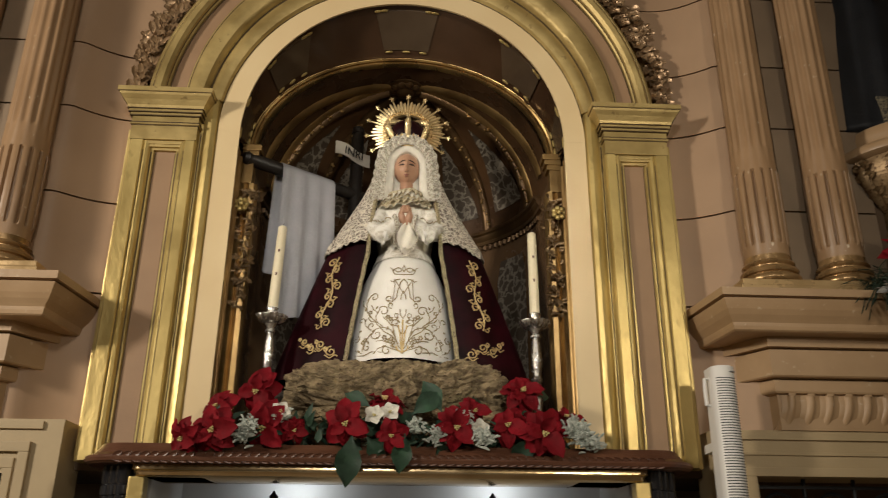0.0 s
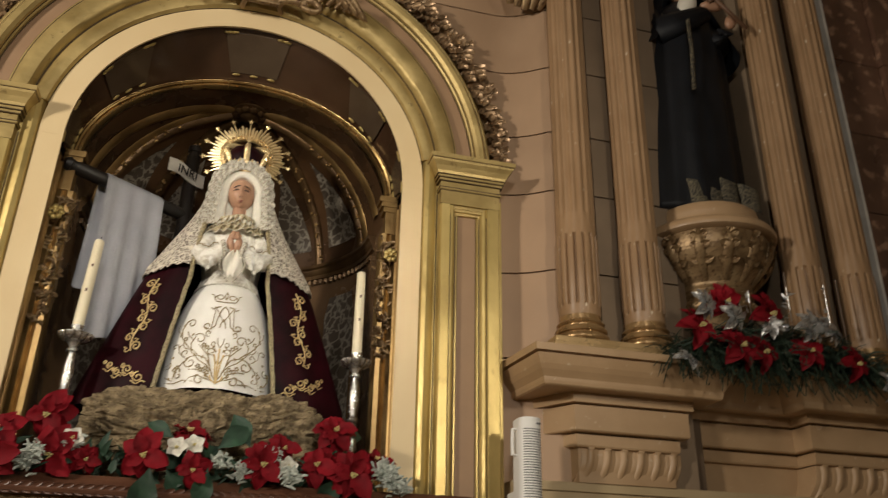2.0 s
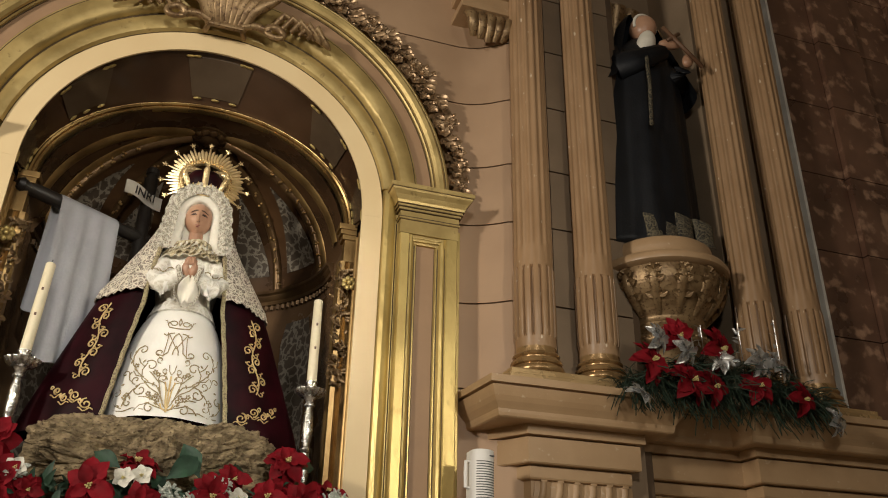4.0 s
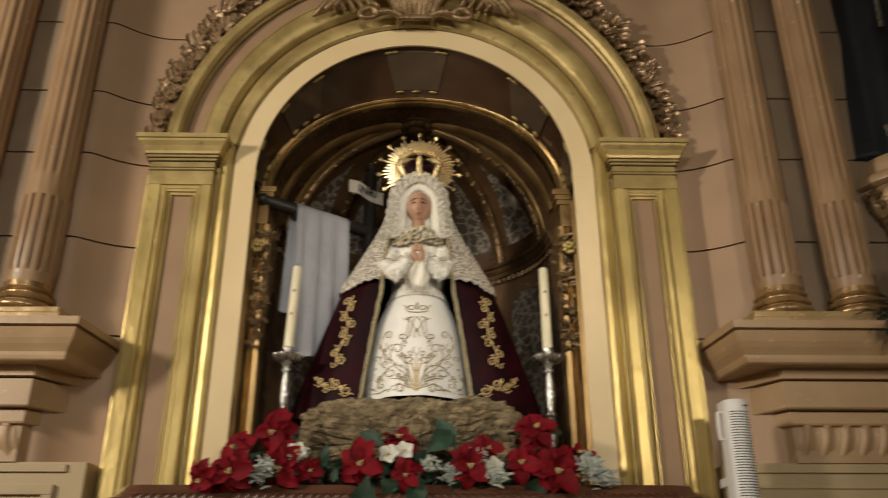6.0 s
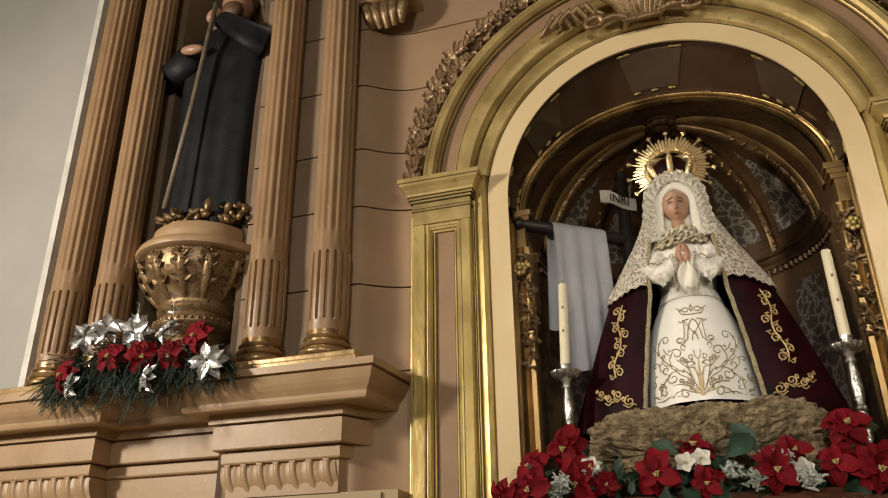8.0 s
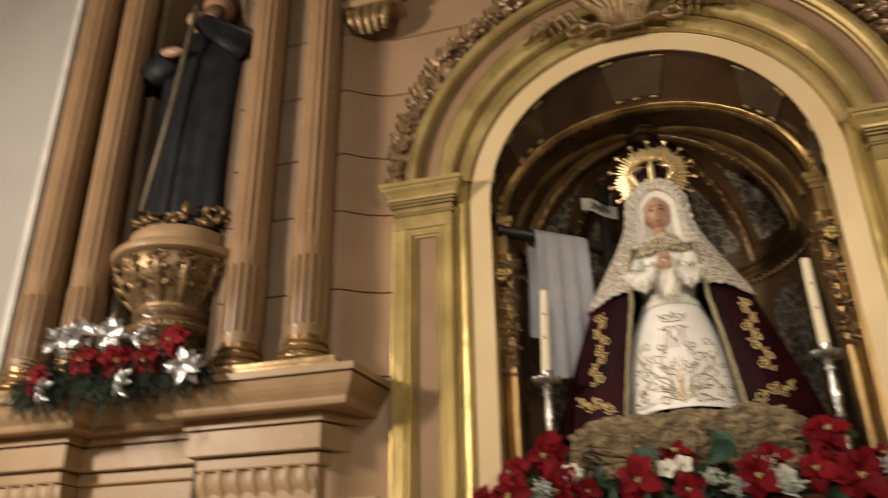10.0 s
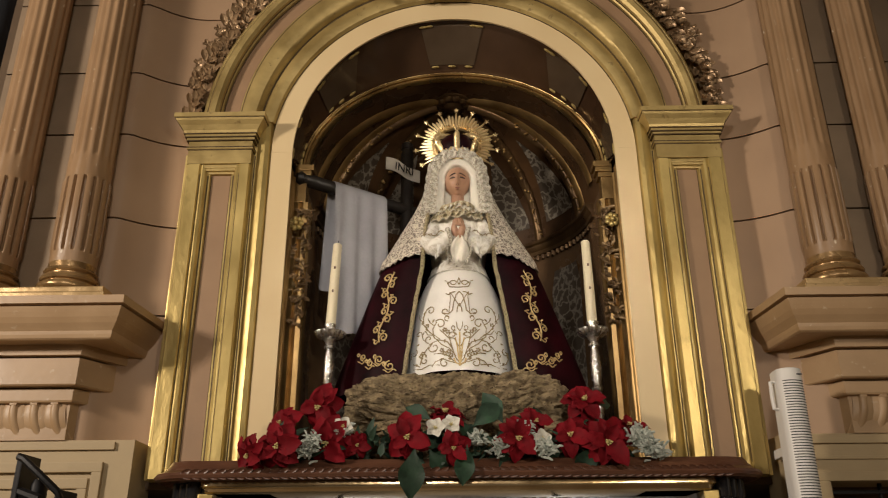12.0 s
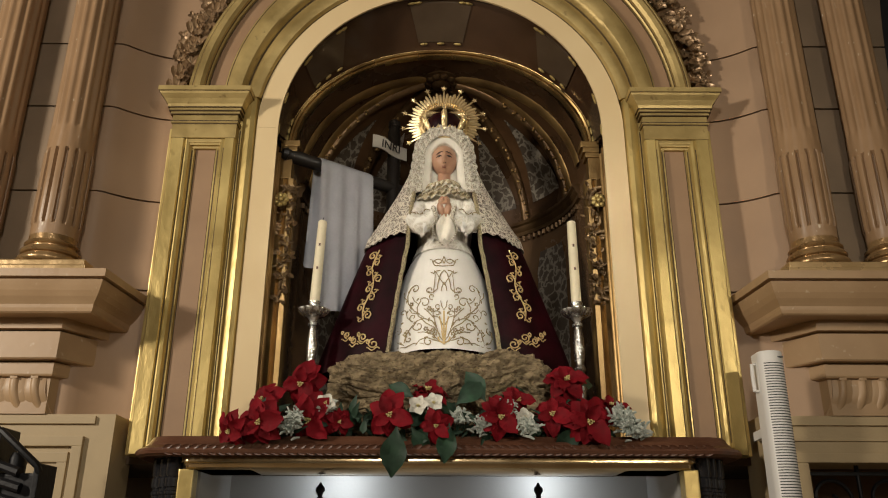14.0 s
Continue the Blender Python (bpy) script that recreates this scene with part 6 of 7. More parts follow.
# ---- gilded carving of the arch ----
def carved_leaf(bm, x, z, angle, length, width, curl=-0.22, lobes=2, lift=0.0):
    """An acanthus leaf that lies on the wall, with side lobes, its tip curled forward."""
    base = pose(x, -lift, z, 0, -angle, 0) @ pose(0, 0, 0, 90, 0, 0)
    add_leaf(bm, base, length=length, width=width, curl=curl, fold=0.55, point=1.0, n=7, wave=0.2, seed=int(angle), blunt=0.5)
    for k in range(lobes):
        t = 0.15 + 0.55 * k / max(lobes - 1, 1)
        for g in (-1, 1):
            m = pose(x, -lift, z, 0, -angle, 0) @ pose(length * t, curl * length * t * t - 0.004, 0, 0, -g * (52 - 10 * k), 0) @ pose(0, 0, 0, 90, 0, 0)
            add_leaf(bm, m, length=length * (0.5 - 0.09 * k), width=width * 0.62, curl=curl * 1.6, fold=0.7, point=0.9, n=5, blunt=0.5)


def carved_flower(bm, x, z, size, lift=0.012, petals=5):
    for k in range(petals):
        add_leaf(bm, pose(x, -lift, z, 0, 360 / petals * k + 10, 0) @ pose(0, 0, 0, 90, 0, 0), length=size, width=size * 0.95, curl=-0.35, fold=0.45, point=0.85, n=5, blunt=0.5)
    lump(bm, (x, -lift - 0.008, z), (size * 0.3, size * 0.35, size * 0.3), (0, 0, 0), 2)


def carving_meshes():
    out = []
    for k in range(5):
        bm = bmesh.new()
        if k == 0:
            carved_flower(bm, 0, 0, 0.046, 0.02, 6)
            carved_leaf(bm, 0.01, 0.01, 40, 0.085, 0.04)
            carved_leaf(bm, -0.01, -0.01, 200, 0.08, 0.04)
        elif k == 1:
            carved_leaf(bm, -0.06, 0, 10, 0.15, 0.064, curl=-0.26, lobes=3, lift=0.010)
            carved_leaf(bm, -0.03, -0.02, -55, 0.06, 0.03)
        elif k == 2:
            carved_leaf(bm, -0.06, 0.012, -14, 0.15, 0.062, curl=-0.28, lobes=3, lift=0.012)
            carved_leaf(bm, -0.02, -0.018, -62, 0.07, 0.034)
        elif k == 3:
            carved_leaf(bm, -0.05, 0.02, -22, 0.125, 0.054, lift=0.01)
            carved_leaf(bm, -0.05, -0.02, 26, 0.12, 0.052)
            carved_flower(bm, 0.035, 0.0, 0.03, 0.022, 5)
        else:
            carved_flower(bm, -0.02, 0.01, 0.036, 0.018, 5)
            carved_flower(bm, 0.03, -0.012, 0.03, 0.012, 5)
            carved_leaf(bm, 0, 0, 80, 0.07, 0.036)
            carved_leaf(bm, 0, 0, -70, 0.065, 0.034)
        out.append(mesh_of("carved_spray", bm, GARLANDGILT, 40))
    return out


def arch_carving():
    g = thing("arch_garland", None, None, "carved gilded garland of flowers and leaves along the arch", "garland", kind="structure")
    kinds = carving_meshes()
    rnd = random.Random(9)
    for s in (-1, 1):
        n = 20
        bm = bmesh.new()
        arc = []
        for i in range(40):
            a = radians(3 + 72 * i / 39)
            r = 1.40 + 0.5 * (0.075 + 0.06 * math.sin(min(1.0, i / 12) * math.pi / 2))
            arc.append((CX + s * r * math.cos(a), 2.866, 3.775 + r * math.sin(a)))
        tube(bm, arc, 0.048, 10, taper=[0.7 + 0.3 * min(1.0, i / 12) for i in range(40)], flat=0.5, normal=(0, 1, 0))
        part("garland_ground", bm, OLDGILT, g, smooth=60)
        for i in range(n):
            a = radians(4 + 70 * i / (n - 1))
            for row in (0, 1):
                width = 0.075 + 0.06 * math.sin(min(1.0, i / 9) * math.pi / 2)
                r = 1.405 + width * (0.25 + 0.5 * row) + rnd.uniform(-0.012, 0.012)
                aa = a + radians(rnd.uniform(-0.6, 0.6) + 1.1 * row)
                cz = 3.775
                m = Matrix.Translation((CX + s * r * math.cos(aa), 2.855 - rnd.uniform(0.0, 0.03), cz + r * math.sin(aa))) @ Matrix.Rotation(-s * aa + (math.pi / 2 if s > 0 else -math.pi / 2) + rnd.uniform(-0.4, 0.4), 4, "Y")
                k = rnd.uniform(0.85, 1.1)
                part("carved_spray", kinds[(1, 2, 3, 1, 0, 2, 4)[rnd.randrange(7)]], None, g, m=m @ Matrix.Diagonal((k, 1.05, k, 1)))
    # keystone cartouche
    c = thing("keystone_cartouche", None, None, "carved gilded acanthus cartouche crowning the arch", "cartouche", kind="structure")
    x0, z0 = CX - 0.005, 4.62
    for k in range(9):
        t = (k - 4) / 4
        bm = bmesh.new()
        tube(bm, [(x0 + 0.09 * t, 2.70, z0 + 0.015), (x0 + 0.13 * t, 2.63, z0 + 0.10), (x0 + 0.20 * t, 2.62, z0 + 0.22 - 0.05 * t * t), (x0 + 0.27 * t, 2.58, z0 + 0.33 - 0.13 * t * t)], 0.034, 9, taper=(0.7, 1.0, 1.05, 0.5), flat=0.9)
        part("acanthus_leaf", bm, OLDGILT, c, smooth=60)
    for s in (-1, 1):
        bm = bmesh.new()
        pts = [(x0 + s * (0.08 + 0.16 * i / 8), 2.68, z0 + 0.02 + 0.03 * math.sin(i / 8 * 3)) for i in range(9)]
        pts += [(x0 + s * (0.27 + 0.05 * math.cos(a)), 2.67, z0 + 0.02 + 0.05 * (1 - q / 22) * math.sin(a)) for q, a in ((q, math.pi * 0.9 - q * 0.42) for q in range(18))]
        tube(bm, pts, 0.024, 8, taper=[1.0] * 9 + [1.0 - 0.03 * q for q in range(18)])
        part("volute", bm, OLDGILT, c, smooth=60)
        for k in range(5):
            bm = bmesh.new()
            b = (x0 + s * (0.26 + 0.05 * k), 2.70, z0 + 0.10 - 0.01 * k)
            tube(bm, [b, (b[0] + s * 0.05, 2.66, b[2] + 0.06), (b[0] + s * 0.11, 2.68, b[2] + 0.05 - 0.02 * k), (b[0] + s * 0.14, 2.70, b[2] - 0.01 * k)], 0.024, 8, taper=(0.6, 1.0, 0.9, 0.3))
            part("side_leaf", bm, OLDGILT, c, smooth=60)
    bm = bmesh.new()
    plan_sweep(bm, [(0.0, z0 - 0.01), (0.02, z0 - 0.005), (0.025, z0 + 0.01), (0.02, z0 + 0.025), (0.0, z0 + 0.03)], [(x0 + 0.10, 2.76), (x0 + 0.08, 2.69), (x0 - 0.08, 2.69), (x0 - 0.10, 2.76)][::-1])
    part("base_roll", bm, OLDGILT, c, smooth=50)


# ---- side bays: corbels, statues, flowers ----
CORBEL = []


def corbel(x, y):
    if CORBEL:
        copy_thing(CORBEL[0], pose(x, y, 2.717))
        return
    c = thing("statue_corbel", None, None, "carved gilded bowl shaped pedestal with a plain round top", "pedestal", group="statue pedestals", m=pose(x, y, 2.717) @ Matrix.Diagonal((1, 1, 0.905, 1)))
    CORBEL.append(c)
    bm = bmesh.new()
    lathe(bm, [(0.0, 0.0), (0.26, 0.0), (0.26, 0.06), (0.2, 0.1), (0.17, 0.2), (0.17, 0.36), (0.2, 0.40), (0.245, 0.42), (0.255, 0.44), (0.25, 0.47), (0.225, 0.49), (0.22, 0.51), (0.24, 0.53), (0.245, 0.55), (0.235, 0.57), (0.24, 0.60), (0.30, 0.68), (0.35, 0.76), (0.37, 0.84), (0.365, 0.90), (0.0, 0.90)], 40, cap=False)
    part("bowl", bm, OLDGILT, c, smooth=40)
    bm = bmesh.new()
    lathe(bm, [(0.0, 0.90), (0.385, 0.90), (0.41, 0.915), (0.415, 0.94), (0.40, 0.97), (0.36, 0.99), (0.335, 1.0), (0.33, 1.02), (0.335, 1.04), (0.325, 1.10), (0.31, 1.115), (0.0, 1.115)], 44, cap=False)
    part("round_top", bm, OCHRE, c, "ochre painted round top", smooth=40)
    rnd = random.Random(8)
    for k in range(14):
        a = 2 * math.pi * k / 14
        bm = bmesh.new()
        ca, sa = math.cos(a), math.sin(a)
        pts = [(0.236 * ca, 0.236 * sa, 0.60), (0.305 * ca, 0.305 * sa, 0.69), (0.352 * ca, 0.352 * sa, 0.78), (0.372 * ca, 0.372 * sa, 0.84), (0.362 * ca, 0.362 * sa, 0.875)]
        tube(bm, pts, 0.032, 8, taper=(0.6, 1.0, 1.15, 0.9, 0.4), flat=0.6)
        for i in range(1, 4):
            q = Vector(pts[i]) + Vector((ca, sa, 0)) * 0.012
            for g in (-1, 1):
                for tilt in (20, 65):
                    way = Vector((-sa, ca, 0)) * (g * math.sin(radians(tilt))) + Vector((0, 0, 1)) * math.cos(radians(tilt))
                    out = (Vector((ca, sa, 0)) - Vector((0, 0, 0.5))).normalized()
                    side = out.cross(way).normalized()
                    out = way.cross(side)
                    m = Matrix((way, side, out)).transposed().to_4x4()
                    add_leaf(bm, Matrix.Translation(q) @ m, length=0.078 - 0.008 * i, width=0.05, curl=-0.15, fold=0.6, point=1.2, n=4)
        part("acanthus_leaf", bm, OLDGILT, c, smooth=60)
    bm = bmesh.new()
    for k in range(40):
        a = 2 * math.pi * k / 40
        lump(bm, (0.25 * math.cos(a), 0.25 * math.sin(a), 0.455), (0.014, 0.014, 0.016))
    part("beading", bm, OLDGILT, c, smooth=60)


def robe(bm, x, y, z0, z1, table, folds, seed):
    """A standing robe as stacked folded rings; table rows are (height share, half width, half depth, shift)."""
    rows = []
    n = 40
    for i in range(n + 1):
        t = i / n
        hw, hd, sh = lerp_table(table, t)
        row = []
        for j in range(72):
            a = 2 * math.pi * j / 72
            k = 1 + folds * (1 - 0.6 * t) * (math.sin(9 * a + seed + 1.5 * math.sin(3 * t)) * 0.6 + math.sin(17 * a + 2 * seed) * 0.4)
            row.append(bm.verts.new((x + sh + hw * k * math.sin(a), y - hd * k * math.cos(a), z0 + (z1 - z0) * t)))
        rows.append(row)
    grid_faces(bm, rows, closed_v=True)
    bm.faces.new(rows[0])
    bm.faces.new(rows[-1])


def figure(bm, calls):
    for fn, index in calls:
        s = len(bm.faces)
        fn()
        bm.faces.ensure_lookup_table()
        for f in bm.faces[s:]:
            f.material_index, f.smooth = index, True


def statue_west():
    x, y, z = CX - 2.83, 2.88, 3.728
    bm = bmesh.new()
    rnd = random.Random(4)

    def clouds():
        for k in range(120):
            a = rnd.uniform(0, 6.28)
            lump(bm, (x + 0.30 * math.cos(a) * rnd.uniform(0.7, 1), y + 0.28 * math.sin(a) * rnd.uniform(0.7, 1), z + 0.02 + rnd.uniform(0.0, 0.10)), (rnd.uniform(0.02, 0.055), 0.022, rnd.uniform(0.012, 0.02)), (rnd.uniform(-30, 30), rnd.uniform(0, 180), rnd.uniform(0, 180)), 1)
    figure(bm, [
        (clouds, 3),
        (lambda: robe(bm, x, y, z + 0.02, z + 1.62, [(0, 0.27, 0.2, 0), (0.25, 0.255, 0.19, 0), (0.55, 0.275, 0.19, 0), (0.75, 0.29, 0.19, 0), (0.88, 0.25, 0.16, 0), (0.97, 0.10, 0.10, 0), (1.0, 0.06, 0.07, 0)], 0.06, 1), 0),
        (lambda: (tube(bm, [(x - 0.22, y - 0.02, z + 1.42), (x - 0.30, y - 0.12, z + 1.16), (x - 0.14, y - 0.22, z + 1.22)], 0.085, 12, taper=(1, 1.15, 0.9)), tube(bm, [(x + 0.22, y - 0.02, z + 1.42), (x + 0.24, y - 0.16, z + 1.25), (x + 0.02, y - 0.22, z + 1.46)], 0.08, 12, taper=(1, 1.2, 0.7))), 0),
        (lambda: (lump(bm, (x - 0.11, y - 0.26, z + 1.235), (0.07, 0.03, 0.034), (0, 8, 0), 2), lump(bm, (x - 0.02, y - 0.24, z + 1.49), (0.04, 0.035, 0.055), (0, 30, 0), 2), lump(bm, (x - 0.01, y - 0.03, z + 1.74), (0.083, 0.10, 0.125), (0, 0, 0), 3)), 1),
        (lambda: (lump(bm, (x - 0.01, y - 0.085, z + 1.665), (0.062, 0.05, 0.07), (0, 0, 0), 3), lump(bm, (x - 0.01, y + 0.0, z + 1.79), (0.095, 0.105, 0.10), (0, 0, 0), 3)), 2),
        (lambda: tube(bm, [(x - 0.11, y - 0.30, z + 0.10), (x - 0.06, y - 0.27, z + 0.8), (x + 0.0, y - 0.27, z + 1.56)], 0.013, 8), 4),
    ])
    bmesh.ops.transform(bm, matrix=pose(x, y, z) @ Matrix.Diagonal((1.38, 1.15, 1.10, 1)) @ pose(-x, -y, -z), verts=bm.verts)
    thing("robed_statue", bm, [HABIT, SKIN, OLDBROWN, OLDGILT, STAFF], "dark robed male saint figure holding a staff on gilded clouds", "statue", group="side bay statues")


def statue_east():
    x, y, z = CX + 2.78, 2.88, 3.728
    bm = bmesh.new()

    def veil():
        rows = []
        for i in range(16):
            t = i / 15
            zz = z + 1.87 - 0.70 * t
            w = 0.02 + 0.105 * min(1, t * 5) ** 0.6 + 0.23 * max(0, t - 0.22)
            row = []
            for j in range(25):
                a = radians(55 + 250 * j / 24)
                row.append(bm.verts.new((x + 0.03 + w * math.sin(a), y - 0.02 - w * 0.9 * math.cos(a), zz)))
            rows.append(row)
        grid_faces(bm, rows)

    def hems():
        for dx, h in ((-0.09, 0.15), (-0.01, 0.12), (0.07, 0.19), (0.19, 0.17)):
            rows = []
            for i in range(6):
                t = i / 5
                rows.append([bm.verts.new((x + dx + (0.055 - 0.014 * t + 0.02 * t * t) * math.sin(a), y - 0.196 + 0.012 * t - 0.024 * math.cos(a), z + 0.015 + h * t - 0.02 * t * math.sin(a))) for a in (radians(-95 + 190 * j / 8) for j in range(9))])
            grid_faces(bm, rows)
    figure(bm, [
        (lambda: robe(bm, x, y, z, z + 1.62, [(0, 0.30, 0.21, -0.035), (0.3, 0.29, 0.20, -0.02), (0.6, 0.275, 0.19, -0.005), (0.8, 0.25, 0.17, 0.015), (0.92, 0.19, 0.14, 0.03), (1.0, 0.07, 0.08, 0.03)], 0.055, 2.5), 0),
        (lambda: (tube(bm, [(x - 0.14, y - 0.02, z + 1.46), (x - 0.16, y - 0.16, z + 1.26), (x + 0.06, y - 0.22, z + 1.40)], 0.075, 12, taper=(1, 1.2, 0.7)), tube(bm, [(x + 0.17, y - 0.02, z + 1.44), (x + 0.185, y - 0.12, z + 1.25), (x + 0.18, y - 0.21, z + 1.30)], 0.062, 12, taper=(1, 1.2, 0.8))), 0),
        (veil, 0),
        (lambda: (lump(bm, (x + 0.08, y - 0.26, z + 1.43), (0.07, 0.028, 0.036), (0, -10, 0), 2), lump(bm, (x + 0.19, y - 0.255, z + 1.34), (0.034, 0.026, 0.055), (0, 15, 0), 2), lump(bm, (x + 0.05, y - 0.06, z + 1.72), (0.072, 0.085, 0.105), (0, 0, 25), 3)), 1),
        (lambda: (lump(bm, (x + 0.025, y - 0.115, z + 1.54), (0.055, 0.05, 0.12), (0, 14, 0), 3), tube(bm, [(x + 0.05 + 0.070 * math.cos(a), y - 0.085, z + 1.72 + 0.105 * math.sin(a)) for a in (radians(-10 + 200 * q / 14) for q in range(15))], 0.010, 6)), 4),
        (lambda: (tube(bm, [(x + 0.03, y - 0.29, z + 1.53), (x + 0.25, y - 0.30, z + 1.27)], 0.014, 6), tube(bm, [(x + 0.05, y - 0.29, z + 1.43), (x + 0.13, y - 0.29, z + 1.51)], 0.012, 6)), 2),
        (hems, 3),
        (lambda: tube(bm, [(x - 0.06, y - 0.235, z + 1.38), (x - 0.065, y - 0.245, z + 1.08), (x - 0.075, y - 0.235, z + 0.78)], 0.012, 6, flat=0.5), 3),
    ])
    bmesh.ops.transform(bm, matrix=pose(x, y, z) @ Matrix.Diagonal((1.25, 1.15, 1.06, 1)) @ pose(-x, -y, -z), verts=bm.verts)
    thing("robed_statue", bm, [HABIT, SKIN, OLDBROWN, HEM, VEIL], "black habited nun saint figure holding a wooden cross", "statue", group="side bay statues")


def bloom_mesh(seed, mats, sizes):
    bm = bmesh.new()
    rnd = random.Random(seed)
    for tier, (n, lift, k) in enumerate(((6, -8, 1.0), (5, 10, 0.85))):
        for i in range(n):
            a = radians(360 * i / n + 30 * tier + rnd.uniform(-12, 12))
            add_leaf(bm, Matrix.Rotation(a, 4, "Z") @ pose(0.004, 0, 0.004 * tier, rnd.uniform(-14, 14), -lift + rnd.uniform(-10, 10), 0), length=sizes[0] * k, width=sizes[1] * k, curl=0.25, fold=0.35, point=1.3, n=5, wave=0.25, seed=i)
    return mesh_of("bloom", bm, mats, 60)


REDBLOOM = bloom_mesh(3, RED, (0.118, 0.084))
SILVERBLOOM = bloom_mesh(5, SILVERLEAF, (0.092, 0.056))


def arrangement(name_side, reds, silvers, x0, x1, seed):
    f = thing("flower_arrangement", None, None, "arrangement of red poinsettias, silver flowers and green fern on the cornice", "flower arrangement", group="side bay flower arrangements")
    rnd = random.Random(seed)
    bm = bmesh.new()
    for i in range(1100):
        u = rnd.random()
        x = x0 + (x1 - x0) * u
        hump = math.sin(math.pi * min(max(u, 0.02), 0.98)) ** 0.6
        y, z = 2.45 + rnd.uniform(-0.07, 0.06), 2.73 + rnd.uniform(0.0, 0.20) * hump
        pan = rnd.uniform(-75, 75)
        droop = rnd.uniform(-85, 28)
        d = Vector((math.sin(radians(pan)), -math.cos(radians(pan)) * 0.55, math.sin(radians(droop)))).normalized()
        L = rnd.uniform(0.09, 0.25) * (0.6 + 0.4 * hump)
        p = Vector((x, y, z))
        side = d.cross(Vector((0, 0, 1))).normalized()
        tip = p + d * L + Vector((0, 0, -0.05 * L / 0.2))
        mid = p + d * L * 0.5
        tube(bm, [p, mid, tip], 0.0025, 3)
        for q in range(9):
            b = p.lerp(tip, 0.12 + 0.1 * q)
            for s in (-1, 1):
                e = b + d * 0.022 + side * s * 0.026 * (1 - 0.1 * q) + Vector((0, 0, -0.006))
                w = d * 0.0018
                bm.faces.new([bm.verts.new(b + w), bm.verts.new(b - w), bm.verts.new(e)])
    part("fern_foliage", bm, FERN, f, "dark green fern foliage")["kind"] = "stuff"
    for k, (x, z) in enumerate(reds):
        b = part("red_poinsettia", REDBLOOM, None, f, "red cloth poinsettia", m=facing(x, 2.315, z - 0.03, rnd.uniform(-25, 25), rnd.uniform(-15, 20), rnd.uniform(0, 70)) @ Matrix.Diagonal((rnd.uniform(0.85, 1.15),) * 3 + (1,)))
        part("flower_centre", STAMENS, None, b, m=pose(0, 0, 0.006))
    for k, (x, z) in enumerate(silvers):
        part("silver_flower", SILVERBLOOM, None, f, "shiny silver foil flower", m=facing(x, 2.30, z - 0.03, rnd.uniform(-40, 40), rnd.uniform(-20, 40), rnd.uniform(0, 70)) @ Matrix.Diagonal((rnd.uniform(0.8, 1.2),) * 3 + (1,)))
    for k in range(3):
        x = x0 + (x1 - x0) * (0.25 + 0.2 * k + (0.15 if name_side == "east" else 0))
        bm = bmesh.new()
        top = Vector((x, 2.42, 3.12 + 0.05 * k))
        tube(bm, [(x, 2.45, 2.8), (x + 0.01, 2.43, 2.95), tuple(top)], 0.003, 4)
        for i in range(10):
            p = Vector((x, 2.45, 2.8)).lerp(top, 0.35 + 0.065 * i)
            add_leaf(bm, Matrix.Translation(p) @ Euler((rnd.uniform(0, 6), rnd.uniform(-1, 0.2), rnd.uniform(0, 6))).to_matrix().to_4x4(), length=0.05, width=0.02, n=4)
        part("silver_sprig", bm, SILVERLEAF, f, "silver foil sprig")


# ---- loose fittings ----
def column_speaker():
    s = thing("column_speaker", None, None, "slim white slotted column loudspeaker on a wall bracket", "loudspeaker", m=pose(1.478, 2.47, 1.35, -1.5, 1.0, 0))
    H, R = 0.995, 0.056
    curve = [(R * math.sin(radians(a)), -0.05 * math.cos(radians(a))) for a in range(-90, 91, 9)]
    outline = [(-R, 0.06)] + curve + [(R, 0.06)]
    bm = bmesh.new()
    rows = [[bm.verts.new((x * k, y * k, z)) for x, y in outline] for z, k in ((0.0, 1.0), (H - 0.006, 1.0), (H - 0.001, 0.985), (H, 0.95))]
    grid_faces(bm, rows, closed_v=True)
    bm.faces.new(rows[0])
    bm.faces.new(rows[-1])
    part("housing", bm, PLASTIC, s, smooth=50)
    bm = bmesh.new()
    for r in range(78):
        z = 0.035 + r * 0.0117
        row = [radians(-46 + 108 * q / 10) for q in range(11)]
        k = 1.012
        grid_faces(bm, [[bm.verts.new((k * R * math.sin(a), -k * 0.05 * math.cos(a), zz)) for a in row] for zz in (z, z + 0.0044)])
    part("grille", bm, SLOT, s, "dark grille slots")["kind"] = "stuff"
    bm = bmesh.new()
    box(bm, 0.018, 0.044, -0.0470, -0.040, H - 0.032, H - 0.026)
    part("badge", bm, SLOT, s, "small dark badge drawn as a plain bar")
    bm = bmesh.new()
    tube(bm, [(-R, 0.02, H - 0.05), (-R - 0.018, 0.02, H - 0.05), (-R - 0.02, 0.02, H - 0.11), (-R - 0.018, 0.02, H - 0.17), (-R, 0.02, H - 0.17)], 0.008, 8)
    part("side_clip", bm, PLASTIC, s, smooth=40)
    for z in (0.2, H - 0.35):
        bm = bmesh.new()
        box(bm, -0.02, 0.02, 0.055, 0.245, z, z + 0.04, 0.004)
        part("wall_arm", bm, PLASTIC, s)


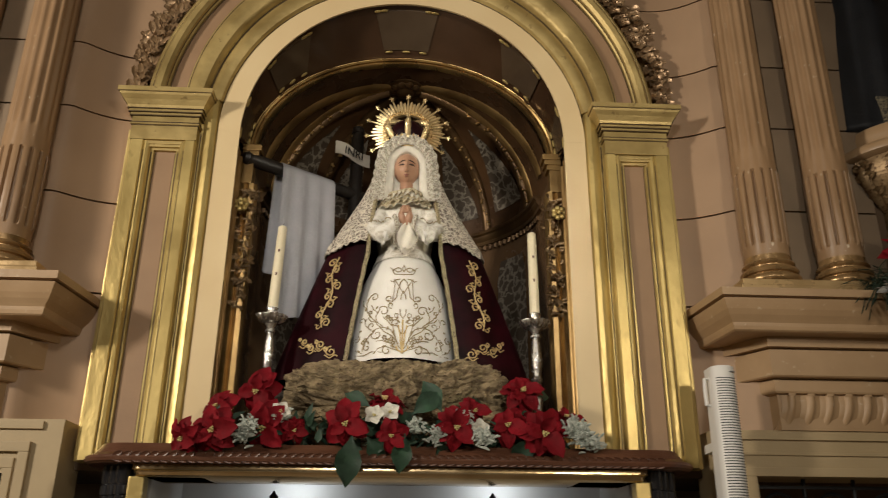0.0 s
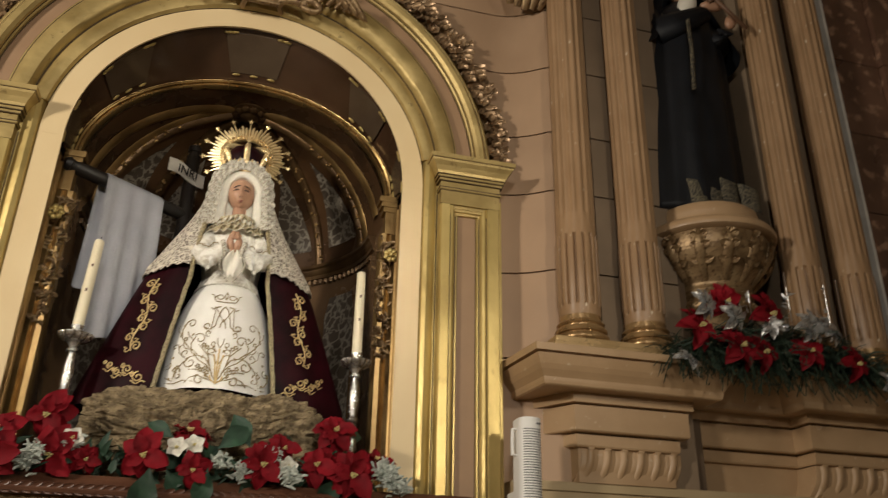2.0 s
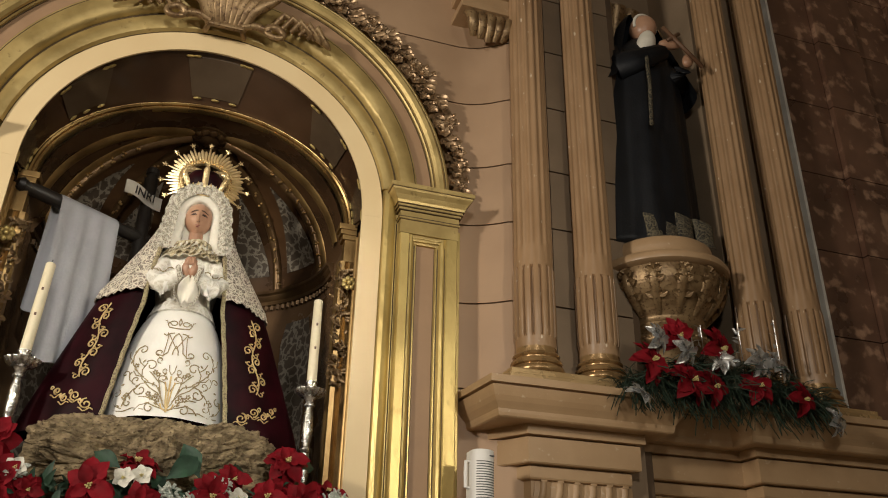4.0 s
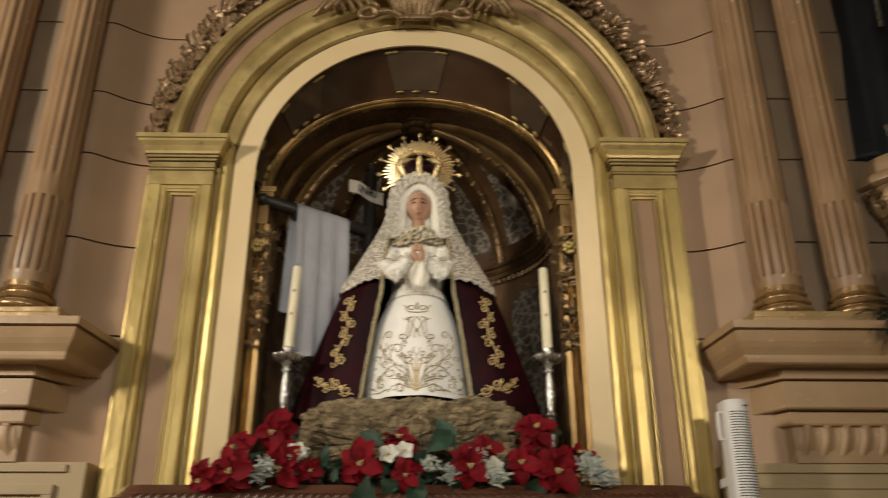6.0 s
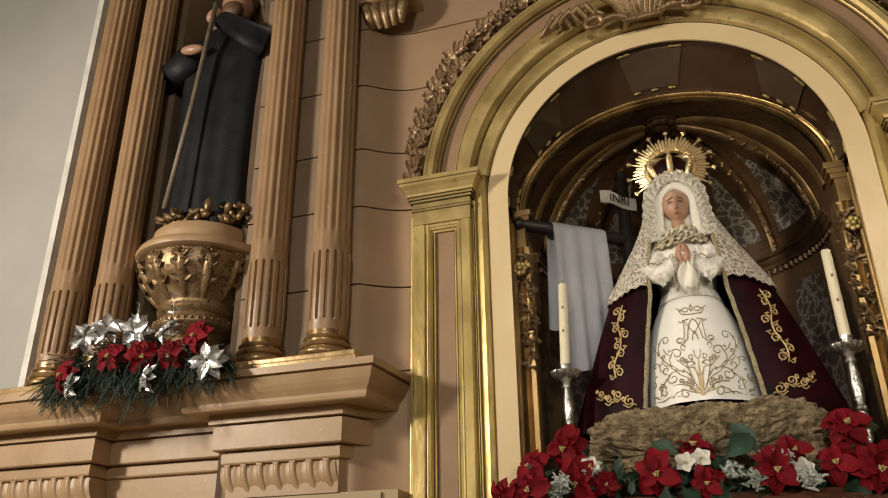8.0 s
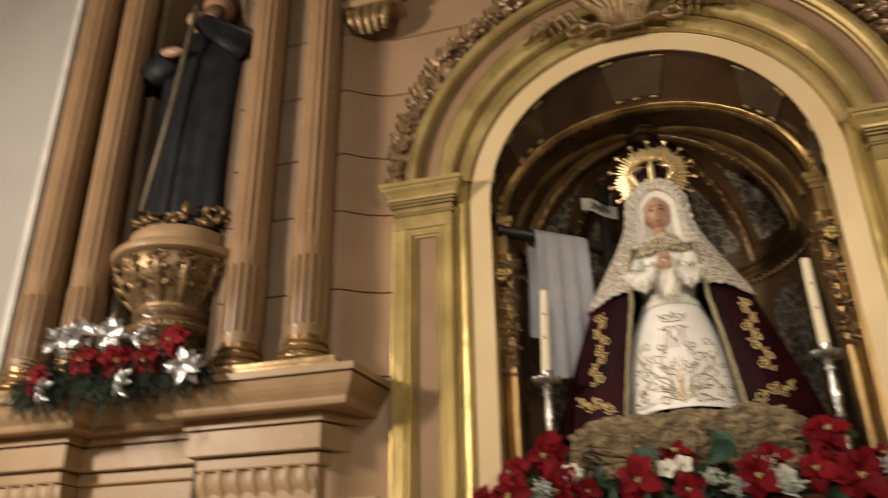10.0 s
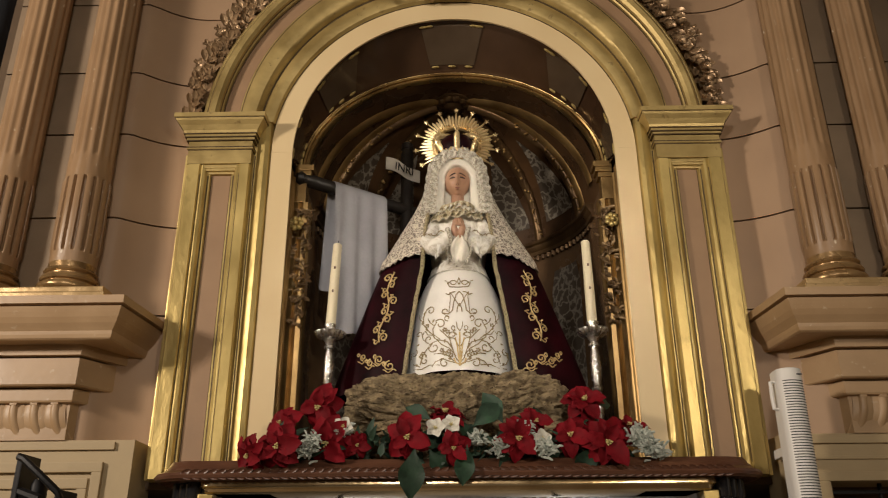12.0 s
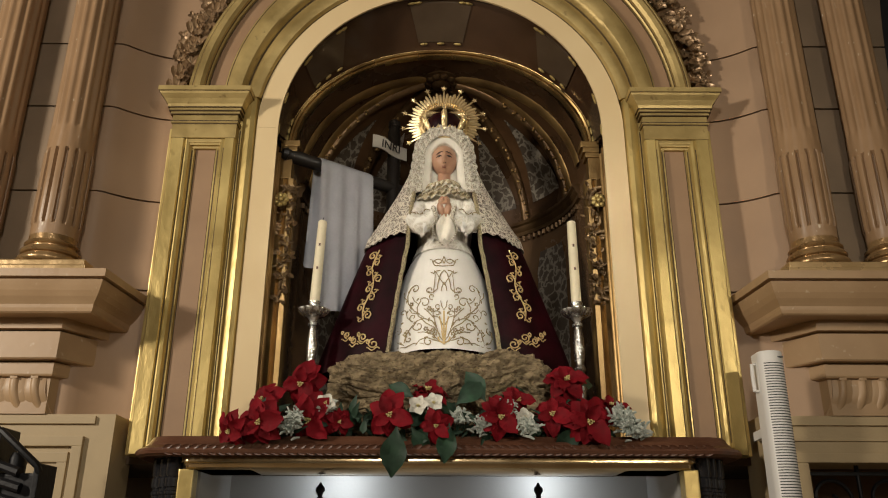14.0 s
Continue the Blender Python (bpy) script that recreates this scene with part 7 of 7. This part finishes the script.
def stage_light():
    """Black floodlight on a stand, its top just in view."""
    f = thing("floodlight", None, None, "black metal floodlight with cooling fins on a tall stand", "floodlight", m=pose(-1.635, 2.30, 0.0) @ Matrix.Diagonal((0.78, 1, 1, 1)))
    for x, top in ((-0.125, 1.975), (0.10, 1.835)):
        bm = bmesh.new()
        box(bm, x, x + 0.03, -0.05, 0.10, 1.48, top, 0.006)
        part("side_plate", bm, IRON, f)
    bm = bmesh.new()
    tube(bm, [(-0.125, -0.04, 1.965), (-0.09, -0.05, 1.955), (0.115, -0.05, 1.825), (0.125, -0.04, 1.80)], 0.016, 8)
    part("top_bar", bm, IRON, f, smooth=40)
    bm = bmesh.new()
    box(bm, -0.095, 0.10, -0.02, 0.10, 1.50, 1.80, 0.012)
    part("housing", bm, IRON, f)
    for k in range(5):
        bm = bmesh.new()
        z = 1.56 + 0.06 * k
        tube(bm, [(-0.095, -0.03, z + 0.03), (0.10 - 0.02 * k, -0.035, z)], 0.02, 8)
        part("cooling_fin", bm, IRON, f, smooth=40)
    bm = bmesh.new()
    lathe(bm, [(0.0, 1.78), (0.035, 1.78), (0.04, 1.80), (0.04, 1.86), (0.03, 1.88), (0.0, 1.88)], 14, -0.03, 0.02, cap=False)
    part("knob", bm, IRON, f, smooth=40)
    bm = bmesh.new()
    lathe(bm, [(0.0, 0.0), (0.2, 0.0), (0.2, 0.02), (0.025, 0.05), (0.02, 0.1), (0.02, 1.50), (0.0, 1.50)], 16, cap=False)
    part("stand", bm, IRON, f, smooth=40)


shelf_flowers()
arch_carving()
corbel(CX - 2.86, 2.84)
corbel(CX + 2.78, 2.84)
statue_west()
statue_east()
arrangement("west", [(-3.284, 2.787), (-2.989, 2.857), (-2.772, 2.837), (-2.595, 2.825), (-2.456, 2.917)], [(-3.213, 2.72), (-3.162, 2.987), (-3.026, 3.03), (-2.835, 2.987), (-2.637, 2.967), (-2.351, 2.768), (-2.714, 2.707)], -3.45, -2.30, 21)
arrangement("east", [(2.355, 2.873), (2.529, 3.03), (2.577, 2.791), (2.71, 2.774), (2.782, 2.99), (2.994, 2.802), (3.274, 2.767)], [(2.404, 2.99), (2.268, 2.69), (2.566, 2.943), (2.769, 2.919), (3.021, 2.946), (3.129, 2.942), (3.466, 2.66)], 2.25, 3.50, 22)
column_speaker()
stage_light()
